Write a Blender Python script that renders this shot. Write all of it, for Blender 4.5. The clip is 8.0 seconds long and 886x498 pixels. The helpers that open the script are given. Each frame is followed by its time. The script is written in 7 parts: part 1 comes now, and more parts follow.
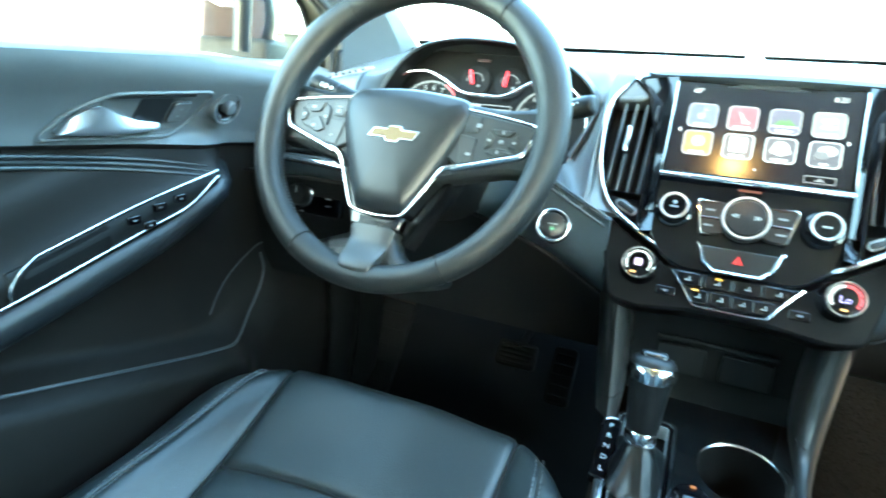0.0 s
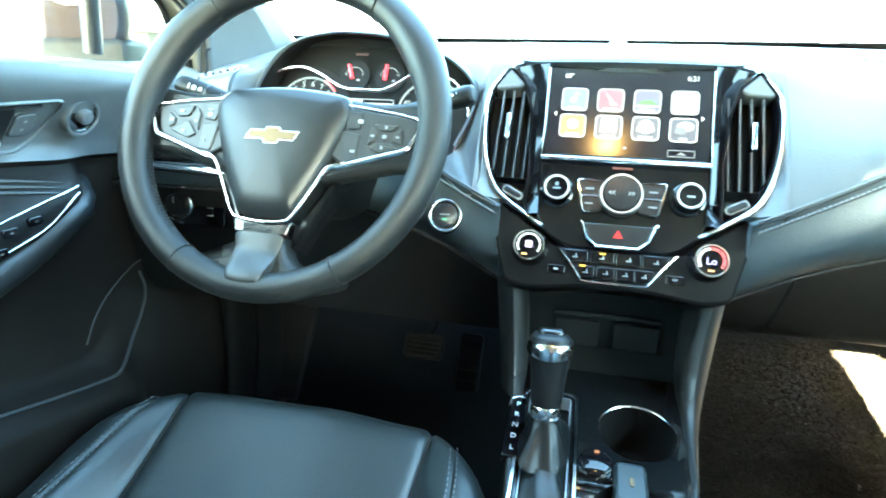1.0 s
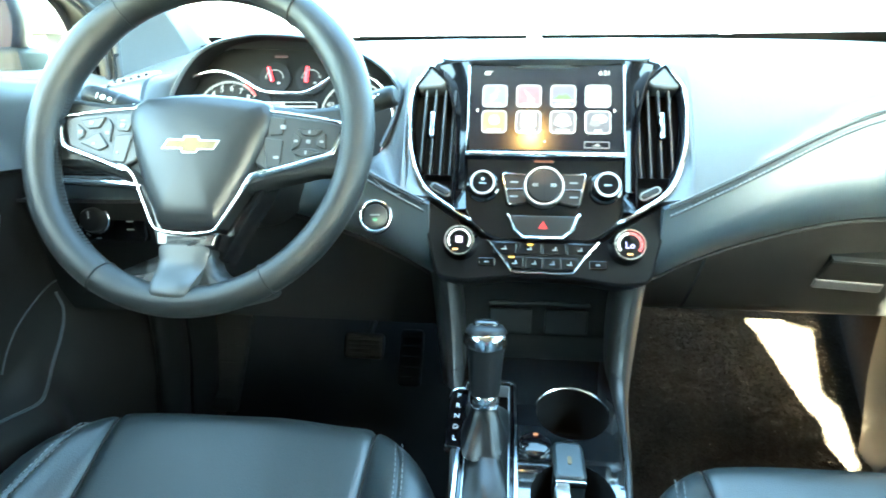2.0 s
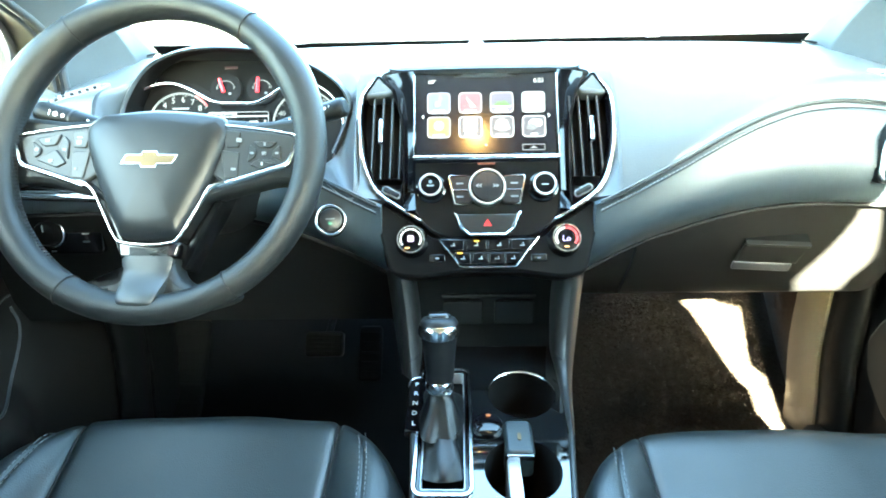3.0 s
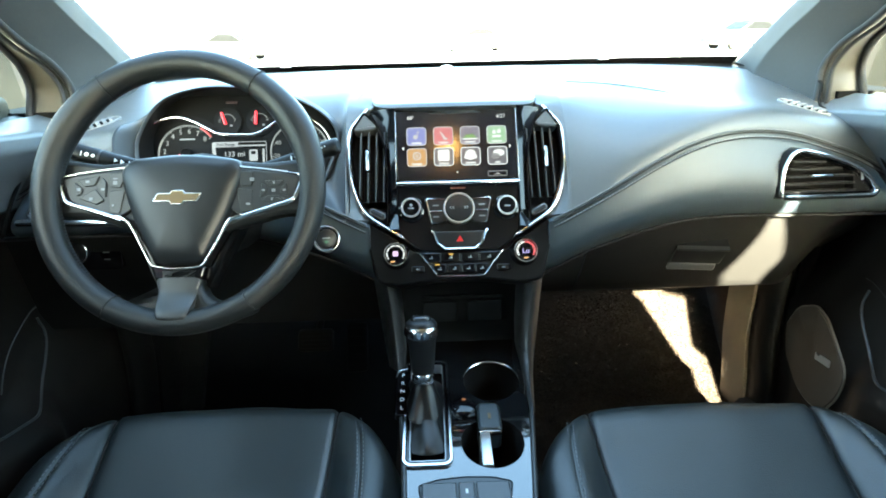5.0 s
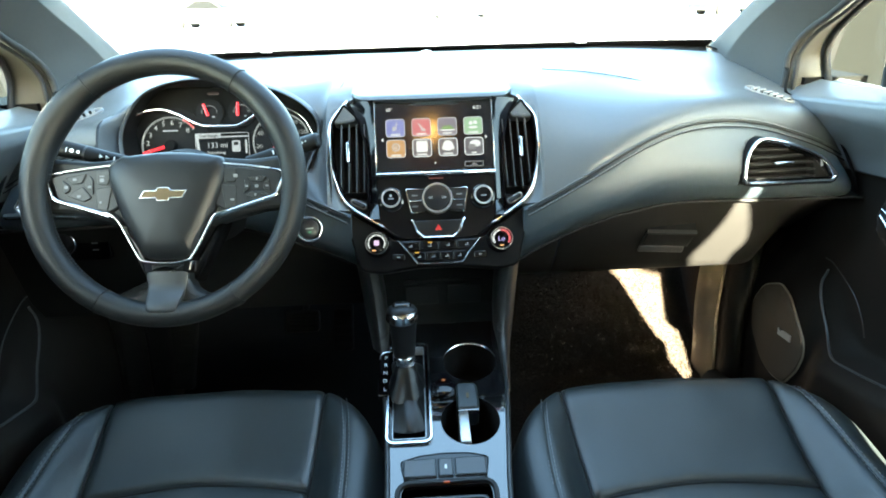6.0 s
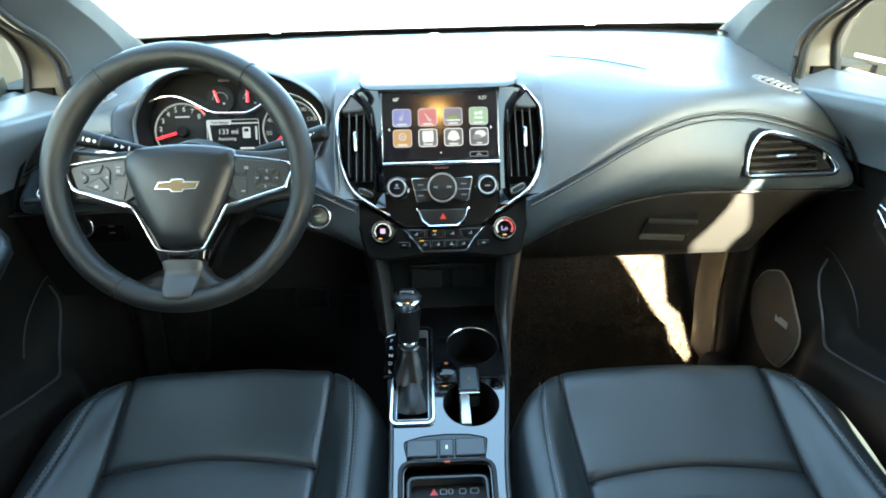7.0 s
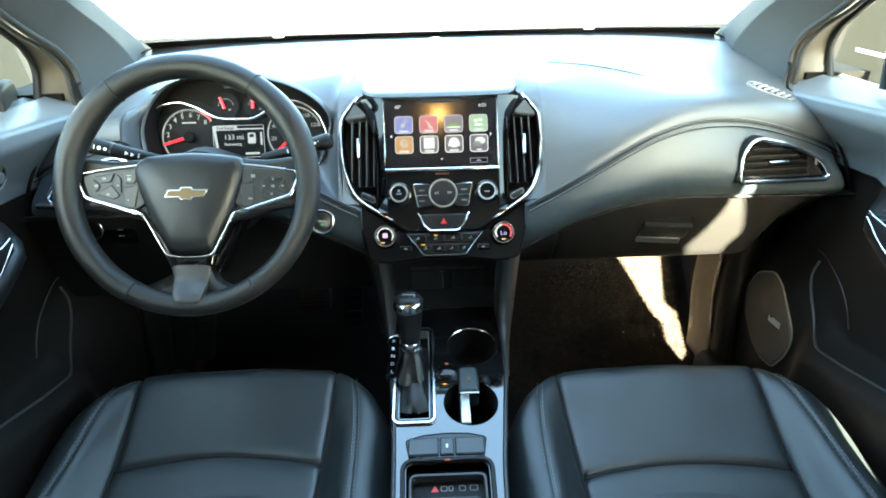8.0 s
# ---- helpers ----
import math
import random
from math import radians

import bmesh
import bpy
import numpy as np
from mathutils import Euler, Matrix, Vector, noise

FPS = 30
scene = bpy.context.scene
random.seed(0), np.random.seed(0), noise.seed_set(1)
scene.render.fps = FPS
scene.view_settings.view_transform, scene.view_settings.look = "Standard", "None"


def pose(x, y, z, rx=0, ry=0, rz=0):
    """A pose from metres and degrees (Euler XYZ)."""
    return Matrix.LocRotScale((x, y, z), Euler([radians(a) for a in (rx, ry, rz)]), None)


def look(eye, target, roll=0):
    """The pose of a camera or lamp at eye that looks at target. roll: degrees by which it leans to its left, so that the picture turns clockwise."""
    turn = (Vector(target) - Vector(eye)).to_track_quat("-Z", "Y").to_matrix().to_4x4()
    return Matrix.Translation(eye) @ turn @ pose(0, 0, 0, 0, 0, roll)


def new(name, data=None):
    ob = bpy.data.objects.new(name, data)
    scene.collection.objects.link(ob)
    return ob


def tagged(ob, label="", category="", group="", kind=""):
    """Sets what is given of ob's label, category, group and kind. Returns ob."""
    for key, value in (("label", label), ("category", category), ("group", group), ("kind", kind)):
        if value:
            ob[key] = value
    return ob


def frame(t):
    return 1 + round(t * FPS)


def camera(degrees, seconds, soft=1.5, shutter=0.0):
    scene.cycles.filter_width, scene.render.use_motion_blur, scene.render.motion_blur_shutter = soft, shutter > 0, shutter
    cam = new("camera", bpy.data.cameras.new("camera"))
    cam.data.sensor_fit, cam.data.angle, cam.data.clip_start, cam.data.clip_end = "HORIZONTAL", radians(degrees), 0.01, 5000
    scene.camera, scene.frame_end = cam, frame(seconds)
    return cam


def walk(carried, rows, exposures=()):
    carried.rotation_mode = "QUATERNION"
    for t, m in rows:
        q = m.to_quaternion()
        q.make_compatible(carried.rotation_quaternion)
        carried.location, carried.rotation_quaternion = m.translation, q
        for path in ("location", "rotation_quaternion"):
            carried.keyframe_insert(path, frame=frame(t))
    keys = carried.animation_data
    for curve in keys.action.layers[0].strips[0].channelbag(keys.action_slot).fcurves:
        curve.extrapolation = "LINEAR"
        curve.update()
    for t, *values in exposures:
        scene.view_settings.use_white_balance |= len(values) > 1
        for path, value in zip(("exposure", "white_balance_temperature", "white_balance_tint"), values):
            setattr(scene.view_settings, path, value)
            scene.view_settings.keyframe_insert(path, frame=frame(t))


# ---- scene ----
K = 1.06  # plan units to metres
cam = camera(76.0, 8.0, soft=1.75, shutter=0.6)
PATH = [
    (0, (-0.055, -0.608, 0.741), (-0.813, 1.135, 0.12), 3.4),
    (0.5, (-0.051, -0.601, 0.739), (-0.617, 1.214, 0.119), 2.1),
    (1, (-0.05, -0.6, 0.743), (-0.479, 1.248, 0.11), 1.2),
    (1.5, (-0.046, -0.602, 0.744), (-0.372, 1.265, 0.105), 0.4),
    (2, (-0.043, -0.606, 0.75), (-0.254, 1.274, 0.1), -0.3),
    (3.5, (-0.032, -0.679, 0.791), (-0.049, 1.203, 0.113), -1.3),
    (4, (-0.039, -0.711, 0.822), (-0.032, 1.165, 0.131), -1.3),
    (4.5, (-0.04, -0.734, 0.834), (-0.027, 1.14, 0.134), -1.3),
    (6, (-0.025, -0.775, 0.884), (0.047, 1.049, 0.067), -1.6),
    (6.5, (-0.018, -0.776, 0.902), (0.024, 1.016, 0.014), -1.5),
    (7, (-0.017, -0.784, 0.922), (0.018, 0.992, 0.004), -1.4),
    (7.5, (-0.018, -0.792, 0.936), (0.015, 0.978, 0.005), -1.4),
    (8, (-0.017, -0.797, 0.949), (0.015, 0.967, 0.007), -1.4),
]

walk(cam, [(t, look(Vector(eye) * K, Vector(target) * K, roll)) for t, eye, target, roll in PATH],
     [(0.0, 7.03, 6050, -18), (2.0, 7.38, 6150, -17), (3.5, 6.95, 6400, -11), (4.5, 6.14, 6600, -8), (6.0, 5.77, 6800, -6), (8.0, 5.92, 6800, -6)])

# ---- world and light ----
SUN_WAY = Vector((0.05, -1.0, 0.50)).normalized()
world = bpy.data.worlds.new("sky")
scene.world = world
world.use_nodes = True
wn = world.node_tree
sky = wn.nodes.new("ShaderNodeTexSky")
sky.sky_type, sky.sun_disc = "NISHITA", False
sky.air_density, sky.dust_density, sky.ozone_density = 1.0, 3.0, 0.8
sky.sun_elevation = math.asin(SUN_WAY.z)
sky.sun_rotation = math.atan2(SUN_WAY.x, SUN_WAY.y)
wn.links.new(sky.outputs["Color"], wn.nodes["Background"].inputs["Color"])
wn.nodes["Background"].inputs["Strength"].default_value = 0.08
sun = new("sun", bpy.data.lights.new("sun", "SUN"))
sun.data.energy, sun.data.angle, sun.data.color = 5.0, radians(0.6), (1.0, 0.88, 0.74)
sun.matrix_world = look((0, 0, 0), -SUN_WAY)


# ---- materials ----
def material(name, color, rough=0.5, metal=0.0, grain=0.0, scale=300.0, stain=0.15, cell=False, spec=0.5, coat=0.0, wear=0.1):
    """Paint, plastic, leather or metal: two scales of variation in colour and gloss, and a fine relief."""
    m = bpy.data.materials.new(name)
    m.use_nodes = True
    t = m.node_tree
    b = t.nodes["Principled BSDF"]
    b.inputs["Metallic"].default_value = metal
    b.inputs["Specular IOR Level"].default_value = spec
    b.inputs["Coat Weight"].default_value = coat
    b.inputs["Coat Roughness"].default_value = 0.04
    at = t.nodes.new("ShaderNodeTexCoord")
    big = t.nodes.new("ShaderNodeTexNoise")
    big.inputs["Scale"].default_value, big.inputs["Detail"].default_value = 9.0, 6.0
    fine = t.nodes.new("ShaderNodeTexNoise")
    fine.inputs["Scale"].default_value, fine.inputs["Detail"].default_value = 140.0, 4.0
    for n in (big, fine):
        t.links.new(at.outputs["Object"], n.inputs["Vector"])
    mix = t.nodes.new("ShaderNodeMixRGB")
    mix.inputs["Color1"].default_value = (*[c * (1 - stain) for c in color], 1)
    mix.inputs["Color2"].default_value = (*[min(1, c * (1 + stain)) for c in color], 1)
    add = t.nodes.new("ShaderNodeMath")
    add.operation = "MULTIPLY_ADD"
    add.inputs[1].default_value = 0.4
    t.links.new(fine.outputs["Fac"], add.inputs[0])
    half = t.nodes.new("ShaderNodeMath")
    half.operation = "MULTIPLY"
    half.inputs[1].default_value = 0.6
    t.links.new(big.outputs["Fac"], half.inputs[0])
    t.links.new(half.outputs[0], add.inputs[2])
    t.links.new(add.outputs[0], mix.inputs["Fac"])
    t.links.new(mix.outputs["Color"], b.inputs["Base Color"])
    span = t.nodes.new("ShaderNodeMapRange")
    span.inputs["From Min"].default_value, span.inputs["From Max"].default_value = 0.3, 0.7
    span.inputs["To Min"].default_value, span.inputs["To Max"].default_value = max(0.02, rough * (1 - wear)), min(1, rough * (1 + wear))
    t.links.new(big.outputs["Fac"], span.inputs["Value"])
    t.links.new(span.outputs[0], b.inputs["Roughness"])
    if grain:
        g = t.nodes.new("ShaderNodeTexVoronoi" if cell else "ShaderNodeTexNoise")
        g.inputs["Scale"].default_value = scale
        t.links.new(at.outputs["Object"], g.inputs["Vector"])
        bump = t.nodes.new("ShaderNodeBump")
        bump.inputs["Strength"].default_value, bump.inputs["Distance"].default_value = min(1.0, grain), 0.0006
        t.links.new(g.outputs["Distance" if cell else "Fac"], bump.inputs["Height"])
        t.links.new(bump.outputs["Normal"], b.inputs["Normal"])
    return m


def glow(name, color, strength, base=(0.02, 0.02, 0.02)):
    m = bpy.data.materials.new(name)
    m.use_nodes = True
    b = m.node_tree.nodes["Principled BSDF"]
    b.inputs["Base Color"].default_value = (*base, 1)
    b.inputs["Roughness"].default_value = 0.3
    b.inputs["Emission Color"].default_value = (*color, 1)
    b.inputs["Emission Strength"].default_value = strength * 0.08
    return m


def glass(name, color=(1, 1, 1), rough=0.0):
    m = bpy.data.materials.new(name)
    m.use_nodes = True
    t = m.node_tree
    t.nodes.remove(t.nodes["Principled BSDF"])
    thin = t.nodes.new("ShaderNodeBsdfTransparent")
    thin.inputs["Color"].default_value = (*color, 1)
    shine = t.nodes.new("ShaderNodeBsdfGlossy")
    shine.inputs["Roughness"].default_value = rough
    f = t.nodes.new("ShaderNodeLayerWeight")
    power = t.nodes.new("ShaderNodeMath")
    power.operation, power.inputs[1].default_value = "POWER", 5.0
    t.links.new(f.outputs["Facing"], power.inputs[0])
    lift = t.nodes.new("ShaderNodeMath")
    lift.operation, lift.inputs[1].default_value, lift.inputs[2].default_value = "MULTIPLY_ADD", 0.5, 0.03
    t.links.new(power.outputs[0], lift.inputs[0])
    mix = t.nodes.new("ShaderNodeMixShader")
    t.links.new(lift.outputs[0], mix.inputs[0])
    t.links.new(thin.outputs[0], mix.inputs[1])
    t.links.new(shine.outputs[0], mix.inputs[2])
    t.links.new(mix.outputs[0], t.nodes["Material Output"].inputs["Surface"])
    return m


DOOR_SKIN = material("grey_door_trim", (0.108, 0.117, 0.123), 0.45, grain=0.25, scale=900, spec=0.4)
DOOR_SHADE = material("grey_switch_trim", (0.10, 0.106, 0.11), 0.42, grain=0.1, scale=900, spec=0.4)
GLOVE = material("glove_box_plastic", (0.0145, 0.0137, 0.0130), 0.46, grain=0.25, scale=900, spec=0.28)
BOOT_LEATHER = material("boot_leather", (0.0038, 0.0041, 0.0044), 0.34, grain=0.15, scale=700, cell=True, spec=0.42)
KNOB_LEATHER = material("knob_leather", (0.007, 0.007, 0.0075), 0.45, grain=0.35, scale=700, cell=True, spec=0.4)
LEATHER = material("black_leather", (0.0190, 0.0245, 0.0268), 0.33, grain=0.35, scale=700, cell=True, spec=0.65)
WHEEL_LEATHER = material("wheel_leather", (0.0100, 0.0112, 0.0120), 0.46, grain=0.30, scale=900, cell=True, spec=0.42, wear=0.22)
LOWER_PAD = material("lower_pad_leather", (0.040, 0.054, 0.066), 0.42, grain=0.30, scale=800, cell=True, spec=0.7)
SOFT = material("soft_dash_skin", (0.063, 0.071, 0.077), 0.40, grain=0.30, scale=800, cell=True, spec=0.7)
HARD = material("hard_black_plastic", (0.0060, 0.0062, 0.0064), 0.48, grain=0.25, scale=900, spec=0.2)
DARK = material("dark_recess", (0.004, 0.004, 0.004), 0.8, spec=0.15)
SATIN = material("satin_grey_plastic", (0.0105, 0.011, 0.0115), 0.35, grain=0.1, scale=900)
PIANO = material("piano_black", (0.004, 0.004, 0.005), 0.06, spec=0.5, wear=0.5)
LEVER = material("brushed_lever_metal", (0.72, 0.74, 0.77), 0.42, metal=1.0, stain=0.05, wear=0.3)
CHROME = material("chrome", (0.75, 0.77, 0.80), 0.14, metal=1.0, stain=0.05, wear=0.4)
SILVER = material("silver_paint", (0.55, 0.58, 0.60), 0.30, metal=0.7, stain=0.05)
GOLD = material("gold_badge", (0.15, 0.105, 0.055), 0.45, metal=0.35, stain=0.15, spec=0.2)
THREAD = material("grey_thread", (0.15, 0.16, 0.17), 0.7)
SEAM = material("seam_shadow_thread", (0.012, 0.012, 0.013), 0.8)
CARPET = material("brown_black_carpet", (0.042, 0.032, 0.025), 0.95, grain=1.0, scale=700, stain=0.6, spec=0.1)
PILLAR = material("grey_pillar_trim", (0.046, 0.048, 0.047), 0.75, grain=0.3, scale=600, spec=0.3)
SEAL = material("rubber_seal", (0.02, 0.02, 0.02), 0.7)
CREAM = material("door_frame_paint", (0.055, 0.052, 0.044), 0.45, coat=0.1)
HEADLINER = material("headliner_cloth", (0.20, 0.20, 0.19), 0.95, grain=0.4, scale=1200, spec=0.1)
CONCRETE = material("pale_concrete", (0.40, 0.40, 0.385), 0.9, grain=0.5, scale=60, stain=0.2)
RUBBER = material("pedal_rubber", (0.008, 0.008, 0.008), 0.8, spec=0.2)
WHITE_MARK = material("white_print", (0.75, 0.77, 0.78), 0.5, stain=0.02)
GREY_MARK = material("grey_print", (0.20, 0.21, 0.22), 0.5, stain=0.02)
RED_MARK = material("red_print", (0.60, 0.04, 0.04), 0.4, stain=0.05)
BAND = material("black_glass_band", (0.012, 0.012, 0.013), 0.35)
MAROON = material("maroon_paint", (0.10, 0.012, 0.02), 0.25, coat=0.6, stain=0.05)
WHITE_PAINT = material("white_car_paint", (0.75, 0.76, 0.78), 0.25, coat=0.6, stain=0.03)
# pale metal that puts the reflected sky into the near car's windows
CAR_GLASS = material("sky_bright_car_glass", (0.45, 0.47, 0.48), 0.05, metal=0.8, stain=0.02)
PANE = glass("clear_glass", (0.93, 0.96, 0.95))
SIDE_PANE = glass("tinted_side_glass", (0.82, 0.84, 0.81))
DARK_GLASS = material("dark_car_glass", (0.006, 0.006, 0.006), 0.25, spec=0.1)
MIRROR = material("mirror_glass", (0.85, 0.85, 0.85), 0.01, metal=1.0, stain=0.0, wear=0.0)


# ---- building helpers ----
BASE = {}


def thing(name, base, label, category, group="", kind=""):
    e = new(name)
    e.location = Vector(base) * K
    BASE[e.name] = Vector(base)
    return tagged(e, label, category, group, kind)


def shade(bm, limit):
    """Soft shading, but hard edges past the limit and round flat caps."""
    for f in bm.faces:
        f.smooth = bool(limit)
    for e in bm.edges:
        e.smooth = len(e.link_faces) != 2 or e.calc_face_angle(0.0) < radians(limit or 1)
    for f in bm.faces:
        if len(f.verts) > 6:
            for e in f.edges:
                e.smooth = False


def part(name, bm, mat, parent, label="", smooth=50, kind=""):
    """Links a bmesh, drawn in plan units, as one mesh under a thing or a part."""
    base = BASE[parent.name]
    for v in bm.verts:
        v.co = (v.co - base) * K
    bmesh.ops.recalc_face_normals(bm, faces=bm.faces)
    shade(bm, smooth)
    me = bpy.data.meshes.new(name)
    bm.to_mesh(me)
    bm.free()
    me.materials.append(mat)
    ob = new(name, me)
    ob.parent = parent
    BASE[ob.name] = base
    return tagged(ob, label, kind=kind)


def whole(name, bm, mat, base, label, category, kind="", smooth=50):
    """One plain mesh as a thing of its own."""
    BASE["_"] = Vector(base)
    me_base = Vector(base)
    for v in bm.verts:
        v.co = (v.co - me_base) * K
    bmesh.ops.recalc_face_normals(bm, faces=bm.faces)
    shade(bm, smooth)
    me = bpy.data.meshes.new(name)
    bm.to_mesh(me)
    bm.free()
    me.materials.append(mat)
    ob = new(name, me)
    ob.location = me_base * K
    BASE[ob.name] = me_base
    return tagged(ob, label, category, kind=kind)


def plane_frame(origin, tilt, yaw=0.0):
    """A frame whose x runs to the right, y up the face and z out of it, for a face that leans back by tilt degrees."""
    a = radians(tilt)
    m = Matrix(((1, 0, 0), (0, math.sin(a), -math.cos(a)), (0, math.cos(a), math.sin(a)))).to_4x4()
    return Matrix.Translation(origin) @ Matrix.Rotation(radians(yaw), 4, "Z") @ m


def shift(x=0, y=0, z=0):
    return Matrix.Translation((x, y, z))


def ring(bm, pts, m=None):
    return [bm.verts.new(m @ Vector(p) if m else Vector(p)) for p in pts]


def skin(bm, a, b, closed=True):
    n = len(a)
    for i in range(n if closed else n - 1):
        j = (i + 1) % n
        bm.faces.new((a[i], a[j], b[j], b[i]))


def loft(rings, m=None, caps=True, closed=True, bm=None):
    bm = bm or bmesh.new()
    rs = [ring(bm, r, m) for r in rings]
    for a, b in zip(rs, rs[1:]):
        skin(bm, a, b, closed)
    if caps:
        bm.faces.new(rs[0][::-1])
        bm.faces.new(rs[-1])
    return bm


def inset(outline, d):
    """The outline drawn in by d, for a mostly convex shape given counter-clockwise."""
    n, out = len(outline), []
    for i in range(n):
        p, a, b = Vector(outline[i]), Vector(outline[i - 1]), Vector(outline[(i + 1) % n])
        e, f = (p - a), (b - p)
        e = e.normalized() if e.length > 1e-9 else f.normalized()
        f = f.normalized() if f.length > 1e-9 else e
        n1, n2 = Vector((-e.y, e.x)), Vector((-f.y, f.x))
        s = n1 + n2
        s = s / max(0.4, s.dot(s) / 2) if s.length > 1e-6 else n1
        out.append((p.x + s.x * d, p.y + s.y * d))
    return out


def ccw(outline):
    area = sum(a[0] * b[1] - b[0] * a[1] for a, b in zip(outline, outline[1:] + outline[:1]))
    return list(outline) if area > 0 else list(outline)[::-1]


def prism(outline, z0, z1, m=None, bevel=0.0, bm=None):
    o = ccw(list(outline))
    if not bevel:
        rings = [[(x, y, z0) for x, y in o], [(x, y, z1) for x, y in o]]
    else:
        i1, i2 = inset(o, bevel * 0.3), inset(o, bevel)
        rings = [[(x, y, z0) for x, y in o], [(x, y, z1 - bevel) for x, y in o],
                 [(x, y, z1 - bevel * 0.3) for x, y in i1], [(x, y, z1) for x, y in i2]]
    return loft(rings, m, bm=bm)


def frame_prism(outer, width, z0, z1, m=None, bm=None):
    """A closed band of that width along the inside of an outline."""
    o = ccw(list(outer))
    i = inset(o, width)
    o2, i2 = inset(o, width * 0.2), inset(o, width * 0.8)
    e = min(width * 0.3, (z1 - z0) * 0.4)
    bm = bm or bmesh.new()
    rs = [ring(bm, [(x, y, z) for x, y in pts], m) for pts, z in ((o, z0), (o, z1 - e), (o2, z1), (i2, z1), (i, z1 - e), (i, z0))]
    for a, b in zip(rs, rs[1:] + rs[:1]):
        skin(bm, a, b)
    return bm


def rounded(w, h, r, cx=0.0, cy=0.0, n=4):
    pts = []
    for sx, sy, a0 in ((1, 1, 0), (-1, 1, 90), (-1, -1, 180), (1, -1, 270)):
        for i in range(n + 1):
            a = radians(a0 + 90 * i / n)
            pts.append((cx + sx * (w / 2 - r) + r * math.cos(a), cy + sy * (h / 2 - r) + r * math.sin(a)))
    return pts


def circle(r, cx=0.0, cy=0.0, n=28):
    return [(cx + r * math.cos(2 * math.pi * i / n), cy + r * math.sin(2 * math.pi * i / n)) for i in range(n)]


def round_corners(pts, r, n=4):
    """A polygon with its corners rounded by about r."""
    out, k = [], len(pts)
    for i in range(k):
        a, p, b = Vector(pts[i - 1]), Vector(pts[i]), Vector(pts[(i + 1) % k])
        d = min(r, (a - p).length * 0.45, (b - p).length * 0.45)
        s, e = p + (a - p).normalized() * d, p + (b - p).normalized() * d
        for j in range(n + 1):
            t = j / n
            q = s * (1 - t) ** 2 + p * 2 * t * (1 - t) + e * t * t
            out.append((q.x, q.y))
    return out


def revolve(profile, m=None, n=32, bm=None):
    rings = [[(r * math.cos(2 * math.pi * i / n), r * math.sin(2 * math.pi * i / n), z) for i in range(n)] for r, z in profile]
    return loft(rings, m, bm=bm)


def curve(pts, n=8):
    """A smooth line through the points (Catmull-Rom)."""
    p = [Vector(q) for q in pts]
    p = [p[0] * 2 - p[1]] + p + [p[-1] * 2 - p[-2]]
    out = []
    for i in range(1, len(p) - 2):
        for j in range(n):
            t = j / n
            a, b, c, d = p[i - 1], p[i], p[i + 1], p[i + 2]
            out.append(0.5 * ((2 * b) + (c - a) * t + (2 * a - 5 * b + 4 * c - d) * t * t + (3 * b - a - 3 * c + d) * t ** 3))
    return out + [p[-2]]


def tube(pts, r, n=8, m=None, closed=False, flat=1.0, up=None, bm=None):
    """A round or flattened rod along a line. r: one radius or one for each point."""
    pts = [Vector(p) if len(p) == 3 else Vector((*p, 0)) for p in pts]
    k = len(pts)
    rr = [r] * k if isinstance(r, (int, float)) else list(r)
    rings, ref = [], Vector(up) if up else None
    for i, p in enumerate(pts):
        if closed:
            t = pts[(i + 1) % k] - pts[i - 1]
        else:
            t = pts[min(i + 1, k - 1)] - pts[max(i - 1, 0)]
        t.normalize()
        if ref is None:
            ref = t.orthogonal()
        side = t.cross(ref).normalized()
        top = side.cross(t).normalized()
        if not up:
            ref = top
        rings.append([p + side * rr[i] * math.cos(2 * math.pi * j / n) + top * rr[i] * flat * math.sin(2 * math.pi * j / n) for j in range(n)])
    bm = bm or bmesh.new()
    rs = [ring(bm, q, m) for q in rings]
    for a, b in zip(rs, rs[1:] + (rs[:1] if closed else [])):
        skin(bm, a, b)
    if not closed:
        bm.faces.new(rs[0][::-1])
        bm.faces.new(rs[-1])
    return bm


def slab(grid, thick, bm=None):
    """A closed sheet of some thickness from rows of points; thick: a number (along the sheet's normal) or a vector."""
    rows, cols = len(grid), len(grid[0])
    g = [[Vector(p) for p in row] for row in grid]

    def off(i, j):
        if not isinstance(thick, (int, float)):
            return Vector(thick)
        a = g[min(i + 1, rows - 1)][j] - g[max(i - 1, 0)][j]
        b = g[i][min(j + 1, cols - 1)] - g[i][max(j - 1, 0)]
        n = a.cross(b)
        return n.normalized() * thick if n.length > 1e-12 else Vector((0, 0, -abs(thick)))
    bm = bm or bmesh.new()
    top = [ring(bm, row) for row in g]
    low = [ring(bm, [g[i][j] + off(i, j) for j in range(cols)]) for i in range(rows)]
    for i in range(rows - 1):
        skin(bm, top[i], top[i + 1], False)
        skin(bm, low[i + 1], low[i], False)
    edge = lambda a: [a[0][j] for j in range(cols)] + [a[i][-1] for i in range(1, rows)] + [a[-1][j] for j in range(cols - 2, -1, -1)] + [a[i][0] for i in range(rows - 2, 0, -1)]
    skin(bm, edge(low), edge(top))
    return bm


def box(x0, x1, y0, y1, z0, z1, m=None, bevel=0.0, bm=None):
    return prism([(x0, y0), (x1, y0), (x1, y1), (x0, y1)], z0, z1, m, bevel, bm)


